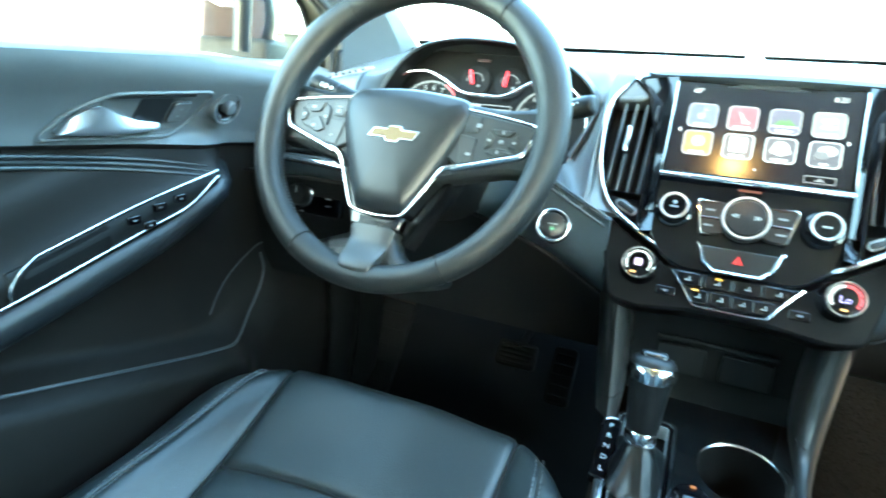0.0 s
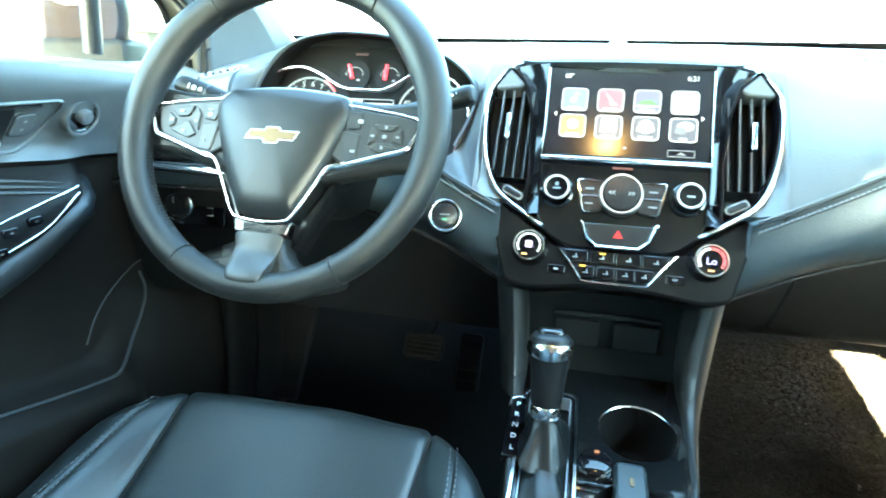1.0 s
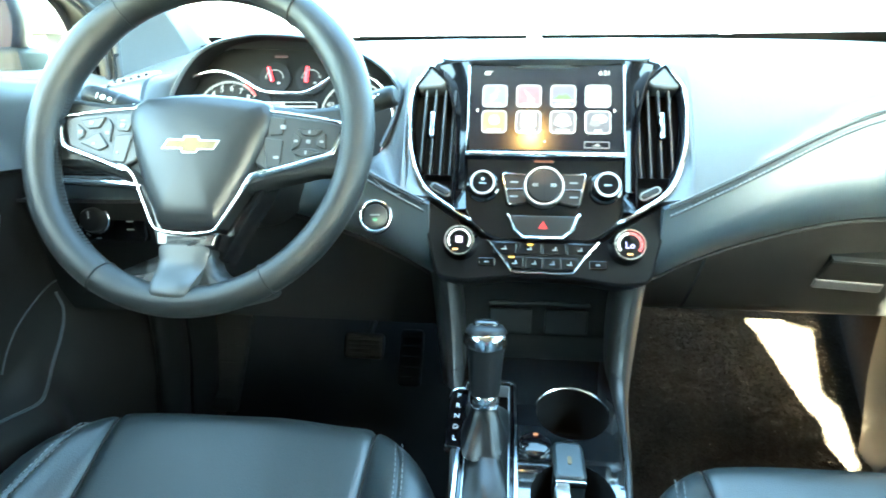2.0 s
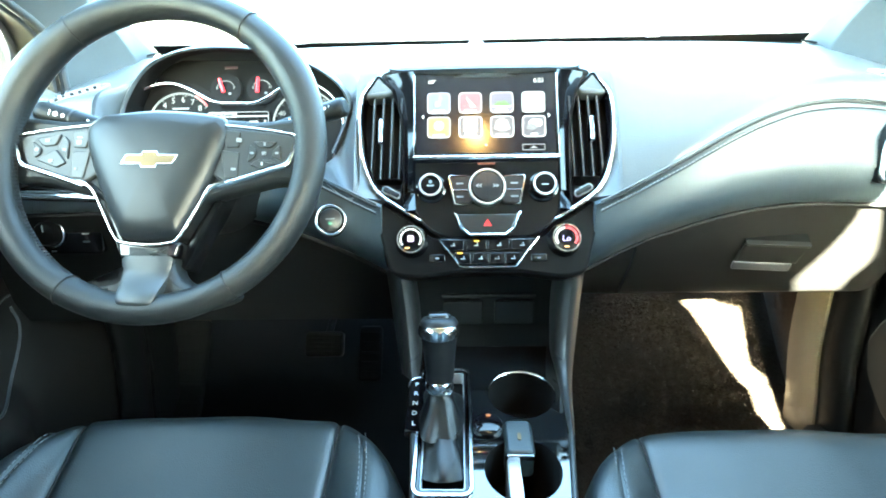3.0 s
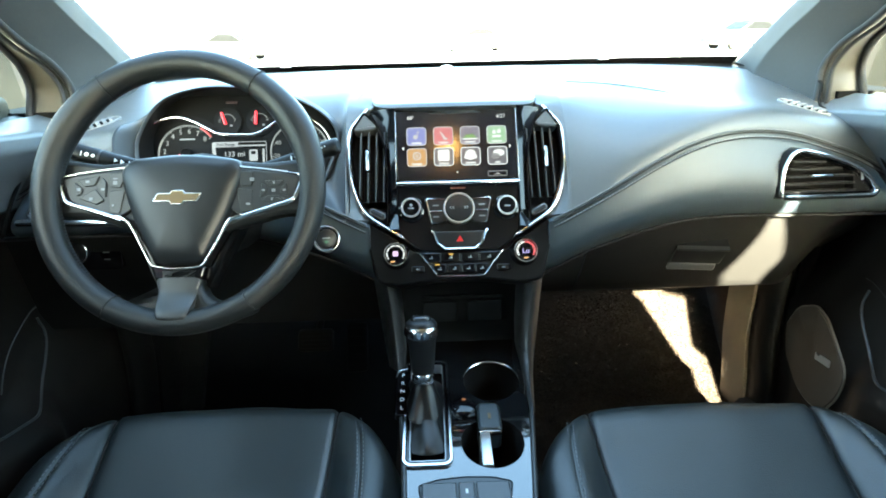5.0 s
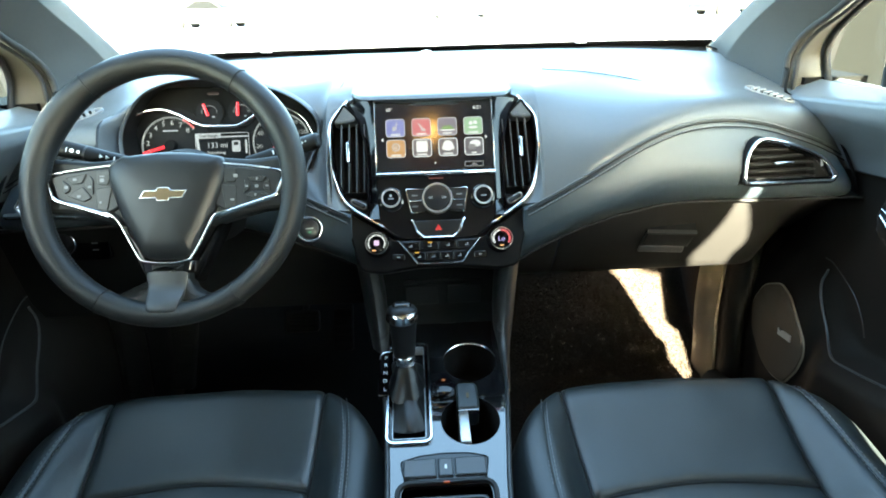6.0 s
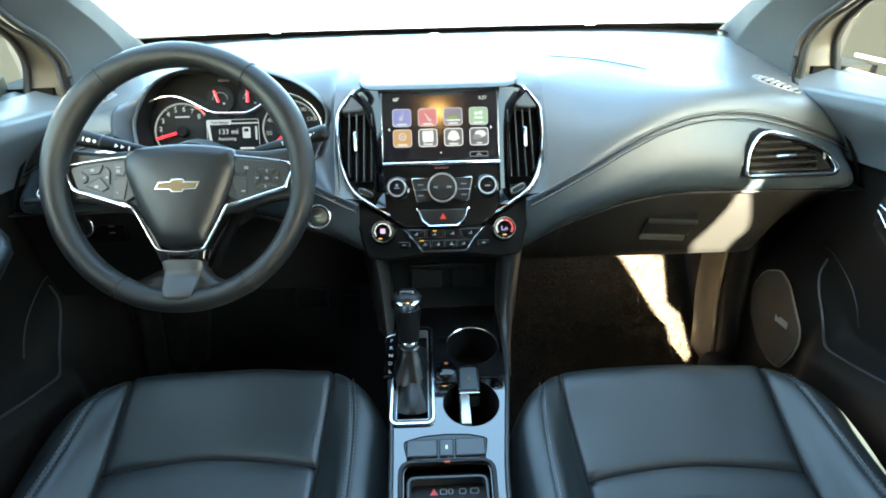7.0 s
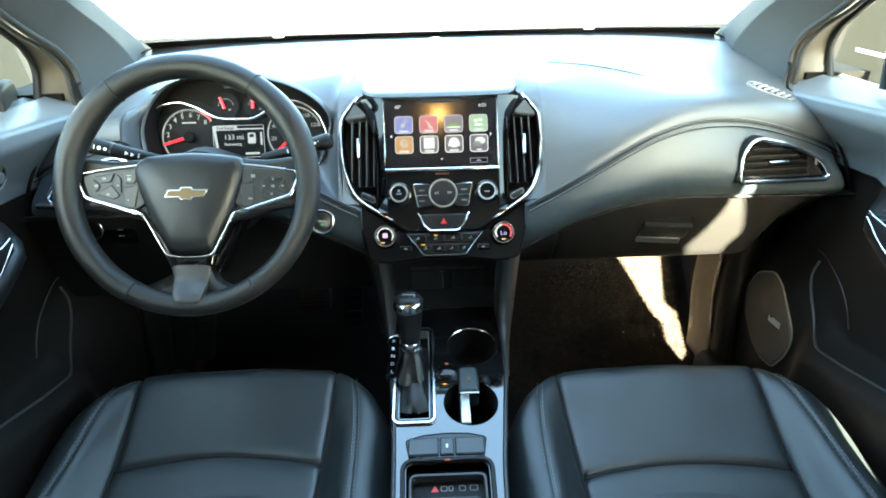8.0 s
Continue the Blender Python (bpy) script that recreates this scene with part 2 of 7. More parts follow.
def letters(text, size, m, bm=None, depth=0.0004):
    """Text as a mesh, centred, in the plane z = 0 of m."""
    c = bpy.data.curves.new("text", "FONT")
    c.body, c.size, c.extrude, c.align_x, c.align_y = text, size, depth, "CENTER", "CENTER"
    c.resolution_u = 2
    o = bpy.data.objects.new("text", c)
    me = bpy.data.meshes.new_from_object(o)
    bm = bm or bmesh.new()
    old = set(bm.verts)
    bm.from_mesh(me)
    for v in bm.verts:
        if v not in old:
            v.co = m @ v.co
    bpy.data.objects.remove(o)
    bpy.data.curves.remove(c)
    bpy.data.meshes.remove(me)
    return bm


def along(table, x):
    """Smooth value from a short table of (x, value)."""
    xs, vs = [a for a, _ in table], [b for _, b in table]
    return float(sum(np.interp(x + d, xs, vs) for d in (-0.03, -0.015, 0, 0.015, 0.03)) / 5)


def smooth_step(a, b, x):
    t = min(1.0, max(0.0, (x - a) / (b - a)))
    return t * t * (3 - 2 * t)


def xs_between(a, b, n):
    return [a + (b - a) * i / n for i in range(n + 1)]


# ---- the ground outside and the shell of the car ----
GROUND_Z = -0.34


def ground_sheet():
    bm = bmesh.new()
    edges = [-900, -200, -60, -20, -8, -3, 3, 8, 20, 60, 200, 900]
    rows = [[bm.verts.new((x, y, GROUND_Z)) for y in edges] for x in edges]
    for a, b in zip(rows, rows[1:]):
        skin(bm, a, b, False)
    return bm


whole("ground", ground_sheet(), CONCRETE, (0, 0, GROUND_Z), "pale sunlit concrete lot round the car", "ground", "structure", smooth=0)

# dash and windscreen lines shared by several pieces
STITCH = [(0.10, 0.578), (0.136, 0.594), (0.189, 0.618), (0.242, 0.644), (0.294, 0.672), (0.347, 0.692), (0.392, 0.701), (0.451, 0.700), (0.503, 0.692), (0.571, 0.671), (0.633, 0.649), (0.70, 0.612)]
CREASE = [(0.10, 0.470), (0.13, 0.487), (0.192, 0.523), (0.261, 0.549), (0.316, 0.566), (0.391, 0.577), (0.495, 0.575), (0.657, 0.573), (0.72, 0.572)]


def stitch(x):
    a = abs(x)
    return Vector((x, 0.004 + max(0, a - 0.134) * 0.2, along(STITCH, a)))


def crease(x):
    return Vector((x, 0.06, along(CREASE, abs(x))))


def dash_end(x):
    return 0.53 - 0.055 * (abs(x) / 0.61) ** 4


def dash_edge(x):
    """Where the soft skin stops short of the glass."""
    return dash_end(x) - 0.040


def dash_top(x, y):
    q = (0.55 - y) / 0.45
    return 0.776 - 0.030 * q * abs(q) - 0.054 * max(0, q) * (min(abs(x), 0.64) / 0.6) ** 2


def floor_z(y):
    return 0.05 + 0.62 * smooth_step(0.20, 0.95, y) if y < 0.9 else 0.67


def carpet():
    ys = [-1.7, -1.2, -0.8, -0.5, -0.2, 0.0] + [0.1 + 0.05 * i for i in range(13)]
    xs = [-0.72 + 0.06 * i for i in range(25)]
    return slab([[(x, y, floor_z(y) + 0.004 * noise.noise((x * 9, y * 9, 0))) for y in ys] for x in xs], (0, 0, -0.03))


whole("floor", carpet(), CARPET, (0, -0.5, 0.05), "dark brown-black carpet rising into the footwells", "carpet", "structure")


def carpet_pile():
    """Short uneven tufts over the passenger's footwell."""
    rng = np.random.default_rng(7)
    n = 80000
    x, y = rng.uniform(0.115, 0.612, n), rng.uniform(-0.08, 0.60, n)
    z = np.array([floor_z(v) for v in y]) + 0.0035
    a, lean = rng.uniform(0, 2 * math.pi, n), rng.normal(0, 0.0026, (n, 2))
    w, h = rng.uniform(0.0016, 0.0028, n), rng.uniform(0.0008, 0.0022, n)
    dx, dy = np.cos(a) * w, np.sin(a) * w
    verts = np.empty((n * 3, 3))
    verts[0::3] = np.stack((x - dx, y - dy, z), 1)
    verts[1::3] = np.stack((x + dx, y + dy, z), 1)
    verts[2::3] = np.stack((x + lean[:, 0], y + lean[:, 1], z + h), 1)
    bm = bmesh.new()
    me = bpy.data.meshes.new("pile")
    me.from_pydata(verts.tolist(), [], np.arange(n * 3).reshape(-1, 3).tolist())
    bm.from_mesh(me)
    bpy.data.meshes.remove(me)
    return bm


def pile_material():
    m = material("carpet_fibre", (0.046, 0.035, 0.027), 0.95, spec=0.1)
    t = m.node_tree
    b = t.nodes["Principled BSDF"]
    vary = t.nodes.new("ShaderNodeNewGeometry")
    ramp = t.nodes.new("ShaderNodeValToRGB")
    ramp.color_ramp.elements[0].color = (0.024, 0.0185, 0.0145, 1)
    ramp.color_ramp.elements[1].color = (0.044, 0.034, 0.026, 1)
    t.links.new(vary.outputs["Random Per Island"], ramp.inputs["Fac"])
    t.links.new(ramp.outputs["Color"], b.inputs["Base Color"])
    return m


whole("floor_pile", carpet_pile(), pile_material(), (0.35, 0.25, 0.08), "short brown-black carpet pile in the passenger footwell", "carpet", "structure", smooth=0)
# black sheet added over the carpet to stand for the driver's footwell shade
shade_rows = [[(x, y, floor_z(y) + 0.007) for y in xs_between(-0.25, 0.52, 16)] for x in xs_between(-0.575, -0.125, 10)]
whole("footwell_shade_sheet", slab(shade_rows, (0, 0, -0.006)), material("footwell_shade_black", (0.006, 0.006, 0.006), 0.85, grain=0.6, scale=500, spec=0.1), (-0.35, 0.1, 0.055), "black sheet added for the deep shade of the driver's footwell", "floor mat")
whole("wall_firewall", box(-0.80, 0.80, 0.70, 0.74, 0.0, 0.76), DARK, (0, 0.72, 0.0), "black bulkhead behind the dashboard", "bulkhead", "structure", smooth=0)

# windscreen: from its base behind the dashboard to the roof's front edge
WS_TOP_Y, WS_TOP_Z = -0.16, 1.13


def ws_point(x, t):
    """t: 0 at the base, 1 at the roof."""
    y0 = dash_end(x) + 0.055
    half = 0.63 * (1 - t) + 0.53 * t + 0.022 * math.sin(math.pi * min(1.0, max(0.0, t)))
    xx = x / 0.63 * half
    return Vector((xx, y0 * (1 - t) + (WS_TOP_Y - 0.04 * (abs(x) / 0.63) ** 2) * t, 0.768 * (1 - t) + WS_TOP_Z * t + 0.02 * math.sin(math.pi * t)))


screen_pane = thing("window_1", (0, 0.5, 0.77), "clear windscreen with a black band along its base", "windscreen", kind="structure")
ob = part("pane", slab([[ws_point(-0.63 + 0.0525 * i, j / 10) for j in range(11)] for i in range(25)], 0.004), PANE, screen_pane)
ob.visible_shadow = False
part("band", slab([[ws_point(-0.615 + 0.0513 * i, -0.02 + 0.072 * j / 4) + Vector((0, -0.008, -0.006)) for j in range(5)] for i in range(25)], 0.002), BAND, screen_pane, "black ceramic band")
for sx in (-0.34, 0.34, 0.0):
    c = ws_point(sx, 0.060) + Vector((0, -0.014, -0.006))
    if sx:
        part("clip", box(-0.011, 0.011, -0.006, 0.004, -0.006, 0.006, Matrix.Translation(c), bevel=0.002), WHITE_MARK, screen_pane, "white clip at the glass edge")
whole("sun_sensor", revolve([(0.014, -0.003), (0.013, 0.003), (0.008, 0.006), (0.001, 0.007)], Matrix.Translation((0.0, 0.46, dash_top(0, 0.46))), 20), WHITE_MARK, (0, 0.46, 0.77), "small pale domed light sensor on the dashboard", "sensor")

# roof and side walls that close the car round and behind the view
# unseen right edge, cut to outline the sun patch on the glove box
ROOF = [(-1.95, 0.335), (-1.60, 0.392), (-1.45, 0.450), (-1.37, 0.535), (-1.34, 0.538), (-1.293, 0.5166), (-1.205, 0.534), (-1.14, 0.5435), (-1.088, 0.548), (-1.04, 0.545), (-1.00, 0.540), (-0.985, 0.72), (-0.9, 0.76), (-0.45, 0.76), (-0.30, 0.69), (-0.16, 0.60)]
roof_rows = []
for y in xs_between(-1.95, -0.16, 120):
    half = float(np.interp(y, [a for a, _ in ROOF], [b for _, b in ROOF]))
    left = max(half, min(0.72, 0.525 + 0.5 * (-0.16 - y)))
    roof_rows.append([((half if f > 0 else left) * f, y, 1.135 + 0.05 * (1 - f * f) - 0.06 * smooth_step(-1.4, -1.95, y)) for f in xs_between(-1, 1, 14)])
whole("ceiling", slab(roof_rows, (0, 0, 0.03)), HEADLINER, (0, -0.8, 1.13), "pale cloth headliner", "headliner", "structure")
# unseen strip added to bound that sun patch on its other side
SUN_STRIP = [(-1.33, 0.660), (-1.30, 0.6011), (-1.234, 0.6128), (-1.165, 0.6013), (-1.10, 0.581), (-1.04, 0.562), (-0.97, 0.548)]
strip_rows = [[(float(np.interp(y, [a for a, _ in SUN_STRIP], [b for _, b in SUN_STRIP])) * (1 - f) + 0.78 * f, y, 1.128 - 0.03 * f) for f in (0, 0.5, 1)] for y in xs_between(-1.33, -0.97, 24)]
whole("ceiling_sun_strip", slab(strip_rows, (0, 0, 0.03)), HEADLINER, (0.66, -1.1, 1.12), "unseen roof strip added to bound the sun patch", "roof rail", "structure")
whole("wall_rear", box(-0.78, 0.78, -1.95, -1.90, 0.0, 0.86), DARK, (0, -1.9, 0), "dark rear bulkhead under the rear window", "bulkhead", "structure", smooth=0)
# two unseen panels added over rear glass to keep light and sun out
whole("wall_rear_light_block", box(-0.78, 0.42, -1.90, -1.86, 0.80, 1.16), MAROON, (-0.3, -1.88, 0.8), "unseen maroon panel added to block light through the rear window", "body side", "structure", smooth=0)
whole("wall_left_light_block", box(-0.775, -0.71, -1.90, -0.80, 0.74, 1.16), MAROON, (-0.74, -1.3, 0.74), "unseen maroon panel added to block light through the left rear window", "body side", "structure", smooth=0)
for s, side in ((-1, "left"), (1, "right")):
    # outer skin, B-pillar and the rear flank under its window
    whole("wall_" + side + "_skin", box(*sorted((s * 0.752, s * 0.775)), -0.80, 0.76, -0.05, 0.712), MAROON, (s * 0.76, 0, 0), "maroon outer body side behind the door trim", "body side", "structure", smooth=0)
    whole("wall_" + side + "_hinge_pillar", box(*sorted((s * 0.66, s * 0.775)), 0.225, 0.76, -0.05, 0.735), DARK, (s * 0.70, 0.5, 0), "dark body pillar ahead of the door", "body side", "structure", smooth=0)
    # unseen inner edge, set to bound the sun patch on the footwell floor
    pil = [[Vector((s * (x + d), y - 0.10 * (z - 0.05), z)) for d, y in ((0, -0.78), (0, -0.88), (0.06, -0.88), (0.06, -0.78))] for k, (x, z) in enumerate(((0.654, 0.05), (0.660, 0.70), (0.668, 0.755), (0.674, 0.83), (0.664, 0.90), (0.585, 1.16)))]
    whole("wall_" + side + "_b_pillar", loft(pil), PILLAR, (s * 0.7, -0.8, 0.05), "grey trim of the pillar between the doors", "pillar", "structure", smooth=0)
    whole("wall_" + side + "_flank", box(*sorted((s * 0.71, s * 0.775)), -1.95, -0.80, -0.05, 0.74), MAROON, (s * 0.72, -1.3, 0), "maroon rear door flank under its window", "door panel", "structure", smooth=0)


# front pillars beside the windscreen, and the curve of the door's window frame
SEAL_LINE = [(0.628, 0.232, 0.690), (0.630, 0.235, 0.738), (0.633, 0.240, 0.775), (0.640, 0.217, 0.812), (0.646, 0.162, 0.850), (0.638, 0.050, 0.930), (0.610, -0.100, 1.030), (0.565, -0.270, 1.135)]
PANE_LINE = [(0.703, 0.218, 0.690), (0.703, 0.224, 0.728), (0.705, 0.246, 0.772), (0.702, 0.234, 0.805), (0.696, 0.200, 0.834), (0.680, 0.085, 0.912), (0.645, -0.085, 1.012), (0.590, -0.265, 1.120)]


def mirrored(line, s, n=6, off=(0, 0, 0)):
    return [Vector((s * (p.x + off[0]), p.y + off[1], p.z + off[2])) for p in curve(line, n)]


def pillar(s):
    """Trim from the windscreen's edge round to the door seal, swept up and back."""
    d_line = mirrored(SEAL_LINE, 1)
    rows = []
    for i, d in enumerate(d_line):
        t = max(0.0, min(1.0, (d.z - 0.742) / 0.39)) if i else 0.0
        w = ws_point(0.628, t)
        row = []
        for u in (0, 0.07, 0.14, 0.22, 0.30, 0.36, 0.40, 0.42, 0.44, 0.48, 0.56, 0.64, 0.73, 0.82, 0.91, 1.0):
            p = w.lerp(d, u)
            peak = (u / 0.42) ** 0.85 if u < 0.42 else ((1 - u) / 0.58) ** 0.80
            ridge = peak * (0.034 - 0.008 * t)
            row.append(p + Vector((-0.85 * ridge, -0.35 * ridge, 0.1 * ridge)))
        row.append(d + Vector((0.014, 0.004, 0.0)))
        rows.append([Vector((s * p.x, p.y, p.z)) for p in row])
    return slab(rows, Vector((s * 0.02, 0.012, 0.01)))


def door_sail(s):
    """The door's own painted frame between the seal and the glass."""
    a, b = mirrored(SEAL_LINE, s, 6, (0.006, -0.004, 0)), mirrored(PANE_LINE, s)
    rows = []
    for p, q in zip(a, b):
        rows.append([p.lerp(q, u / 6) + Vector((s * 0.008 * math.sin(math.pi * u / 6), 0.006 * math.sin(math.pi * u / 6), 0)) for u in range(7)])
    return slab(rows, Vector((s * 0.006, 0.016, 0.006)))


for s, side in ((-1, "left"), (1, "right")):
    p = thing("wall_" + side + "_a_pillar", (s * 0.63, 0.35, 0.76), "grey fabric-grained front pillar trim beside the windscreen", "pillar", kind="structure")
    part("trim", pillar(s), PILLAR, p)
    part("seal", tube(mirrored(SEAL_LINE, s), 0.0055, 8), SEAL, p, "black rubber door seal")

# ---- dashboard ----
dash = thing("dashboard", (0, 0.25, 0.45), "black soft-skinned dashboard with stitched leather pads", "dashboard")


def pad_profile(x, n=14):
    """From the stitched line over the crest on to the top."""
    p0 = stitch(x)
    k = 1 - smooth_step(0.155, 0.30, abs(x))
    y3 = 0.26 - 0.122 * k
    p3 = Vector((x, y3, dash_top(x, y3)))
    p1 = p0 + Vector((0, 0.012 + 0.030 * k, 0.055 + 0.01 * k))
    p2 = p3 - Vector((0, 0.13 - 0.08 * k, (0.13 - 0.08 * k) * (dash_top(x, y3 + 0.04) - dash_top(x, y3 - 0.04)) / 0.08 + 0.004))
    out = []
    for i in range(n + 1):
        t = i / n
        out.append(p0 * (1 - t) ** 3 + p1 * 3 * t * (1 - t) ** 2 + p2 * 3 * t * t * (1 - t) + p3 * t ** 3)
    return out


def pad_rows(x):
    return pad_profile(x) + top_rows(x, pad_profile(x)[-1].y + 0.012)


def top_rows(x, y0, n=8):
    y1 = dash_edge(x)
    return [Vector((x, y0 + (y1 - y0) * i / n, dash_top(x, y0 + (y1 - y0) * i / n))) for i in range(n + 1)]


part("passenger_pad", slab([pad_rows(x) for x in xs_between(0.157, 0.682, 46)], (0, 0.004, -0.012)), SOFT, dash, "soft upper pad in front of the passenger")
part("driver_pad", slab([pad_rows(x) for x in xs_between(-0.682, -0.500, 16)], (0, 0.004, -0.012)), SOFT, dash, "soft pad beside the driver's door")


def lip_y(x):
    return 0.088 + 0.020 * (x / 0.13) ** 2 + 38.0 * max(0, abs(x) - 0.100) ** 2


def centre_profile(x):
    y0 = lip_y(x)
    z0 = dash_top(x, y0) + 0.004 * (1 - (x / 0.16) ** 2)
    return [Vector((x, y0 + 0.030, z0 - 0.016)), Vector((x, y0 + 0.006, z0 - 0.010)), Vector((x, y0, z0 - 0.004)), Vector((x, y0 + 0.004, z0)), Vector((x, y0 + 0.014, z0 + 0.0015 * (1 - (x / 0.16) ** 2)))] + top_rows(x, y0 + 0.04, 14)


part("centre_pad", slab([centre_profile(x) for x in xs_between(-0.124, 0.124, 28)], (0, 0.004, -0.010)), SOFT, dash, "overhanging brow above the screen")
STACK = plane_frame((0, 0.022, 0.60), 28)


def vent_skin(s):
    """Dash skin from the chrome edge of a stack vent out to the pad beside it and back over the top."""
    pad = [STACK.inverted() @ p for p in pad_profile(s * 0.159, 24)]
    rows = []
    for v in (-0.004, 0.008, 0.02, 0.034, 0.048, 0.07, 0.092, 0.112, 0.130, 0.142, 0.152, 0.160, 0.166, 0.172, 0.180):
        edge = float(np.interp(v, (-0.02, 0.008, 0.048, 0.092, 0.130, 0.160, 0.166, 0.172, 0.180), (0.106, 0.136, 0.153, 0.1570, 0.1545, 0.1345, 0.129, 0.122, 0.119)))
        deep = -0.003 if v < 0.1 else -0.003 - 0.012 * (v - 0.1) / 0.06
        deep = deep if v < 0.166 else deep - 0.9 * (v - 0.166)
        far = float(np.interp(v, [q.y for q in pad], [q.z for q in pad])) + 0.001
        row = []
        for k in range(7):
            f = k / 6
            row.append(STACK @ Vector((s * (edge + (0.1605 - edge) * f), v, deep + (far - deep) * (f * f * (3 - 2 * f)))))
        rows.append(row)
    y0, y1 = rows[-1][0].y + 0.012, dash_edge(0.14)
    for i in range(9):
        y = y0 + (y1 - y0) * i / 8
        rows.append([Vector((s * (0.119 + 0.0415 * k / 6), y, dash_top(0.14, y) + 0.0006)) for k in range(7)])
    return slab(rows, (0, 0.004, -0.008))


for s in (-1, 1):
    part("vent_skin", vent_skin(s), SOFT, dash, "soft skin wrapping round the centre vent")
part("cowl_pad", slab([top_rows(x, 0.235, 10) for x in xs_between(-0.502, -0.158, 24)], (0, 0.0, -0.012)), SOFT, dash)


VENT = [(-0.0885, -0.0245), (0.066, -0.0285), (0.0735, -0.0180), (0.053, 0.0095), (0.026, 0.0245), (-0.014, 0.0385), (-0.057, 0.0490), (-0.0725, 0.0430), (-0.0840, 0.0240)]


def vent_frame(s):
    return plane_frame((s * 0.553, 0.052, 0.628), 10, s * 5.5)


def in_vent(p):
    s = 1 if p.x > 0 else -1
    q = vent_frame(s).inverted() @ p
    o = inset(ccw([(s * x, y) for x, y in VENT]), 0.003)
    return all((b[0] - a[0]) * (q.y - a[1]) - (b[1] - a[1]) * (q.x - a[0]) > 0 for a, b in zip(o, o[1:] + o[:1]))


def lower_profile(x, z_limit=None, n=26):
    """From the stitched line down to the crease: swollen, rolling under at its foot, and hollow behind the outer vent."""
    a, b = stitch(x), crease(x)
    if z_limit is not None and a.z > z_limit:
        a = Vector((x, a.y + 0.01, z_limit))
    out = []
    for i in range(n + 1):
        t = i / n
        p = a.lerp(b, t) + Vector((0, -0.025 * math.sin(math.pi * t ** 1.5) ** 0.9 + 0.002 * math.exp(-t * 14), 0))
        p.y += 0.07 * smooth_step(0.650, 0.690, abs(x)) ** 1.5
        out.append(p + Vector((0, 0.034, 0)) if abs(x) > 0.45 and in_vent(p) else p)
    return out + [b + Vector((0, 0.012, -0.004)), b + Vector((0, 0.03, -0.004))]


for a, b in ((0.128, 0.69), (-0.69, -0.128)):
    part("crease_seam", tube([crease(x) + Vector((0, 0.004, -0.0045)) for x in xs_between(a, b, 60)], 0.0026, 6), SEAM, dash, "dark gap under the pad")
part("passenger_lower_pad", slab([lower_profile(x) for x in xs_between(0.128, 0.69, 110)], (0, 0.012, 0)), LOWER_PAD, dash, "leather-wrapped lower pad")
part("driver_lower_pad", slab([lower_profile(x, 0.640 if -0.50 < x < -0.18 else None) for x in xs_between(-0.69, -0.128, 110)], (0, 0.012, 0)), LOWER_PAD, dash, "leather-wrapped lower pad behind the wheel")
for a, b in ((0.132, 0.685), (-0.205, -0.132), (-0.685, -0.50)):
    line = [stitch(x) + Vector((0, -0.001, 0.003)) for x in xs_between(a, b, 60)]
    part("piping", tube(line, 0.0014, 8), SOFT, dash, "rolled leather seam")
    part("seam", tube([p + Vector((0, -0.0016, -0.0036)) for p in line], 0.0010, 6), SEAM, dash)
    part("seam", tube([p + Vector((0, -0.0072, -0.0102)) for p in line], 0.0010, 6), SEAM, dash)
    bm = bmesh.new()
    low = [p + Vector((0, -0.0062, -0.0084)) for p in line]
    for i in range(len(low) - 1):
        for f in (0.05, 0.55):
            p, q = low[i].lerp(low[i + 1], f), low[i].lerp(low[i + 1], f + 0.34)
            tube([p, q], 0.0006, 5, bm=bm)
    part("stitching", bm, GREY_MARK, dash, "grey stitching", kind="stuff")

for s in (-1, 1):
    part("end_seam", tube(curve([(s * 0.628, 0.236, 0.752), (s * 0.6285, 0.226, 0.746), (s * 0.6175, 0.205, 0.716), (s * 0.628, 0.178, 0.706), (s * 0.643, 0.148, 0.692), (s * 0.654, 0.118, 0.668), (s * 0.665, 0.095, 0.638), (s * 0.676, 0.078, 0.604), (s * 0.684, 0.070, 0.575)], 5), 0.0026, 6), DARK, dash, "dark gap at the dashboard's end")
    part("pillar_joint", tube(curve([(s * x, y, dash_top(x, y) + 0.002) for x, y in ((0.604, 0.490), (0.612, 0.465), (0.617, 0.415), (0.622, 0.360), (0.626, 0.310), (0.628, 0.245))], 6), 0.0018, 6), DARK, dash, "dark joint along the foot of the pillar")
part("cowl_strip", slab([[Vector((x, y, dash_top(x, y) - 0.0035)) for y in xs_between(dash_edge(x) - 0.01, dash_end(x) + 0.060, 4)] for x in xs_between(-0.610, 0.610, 40)], (0, 0, -0.004)), BAND, dash, "dark strip between the dashboard skin and the glass")
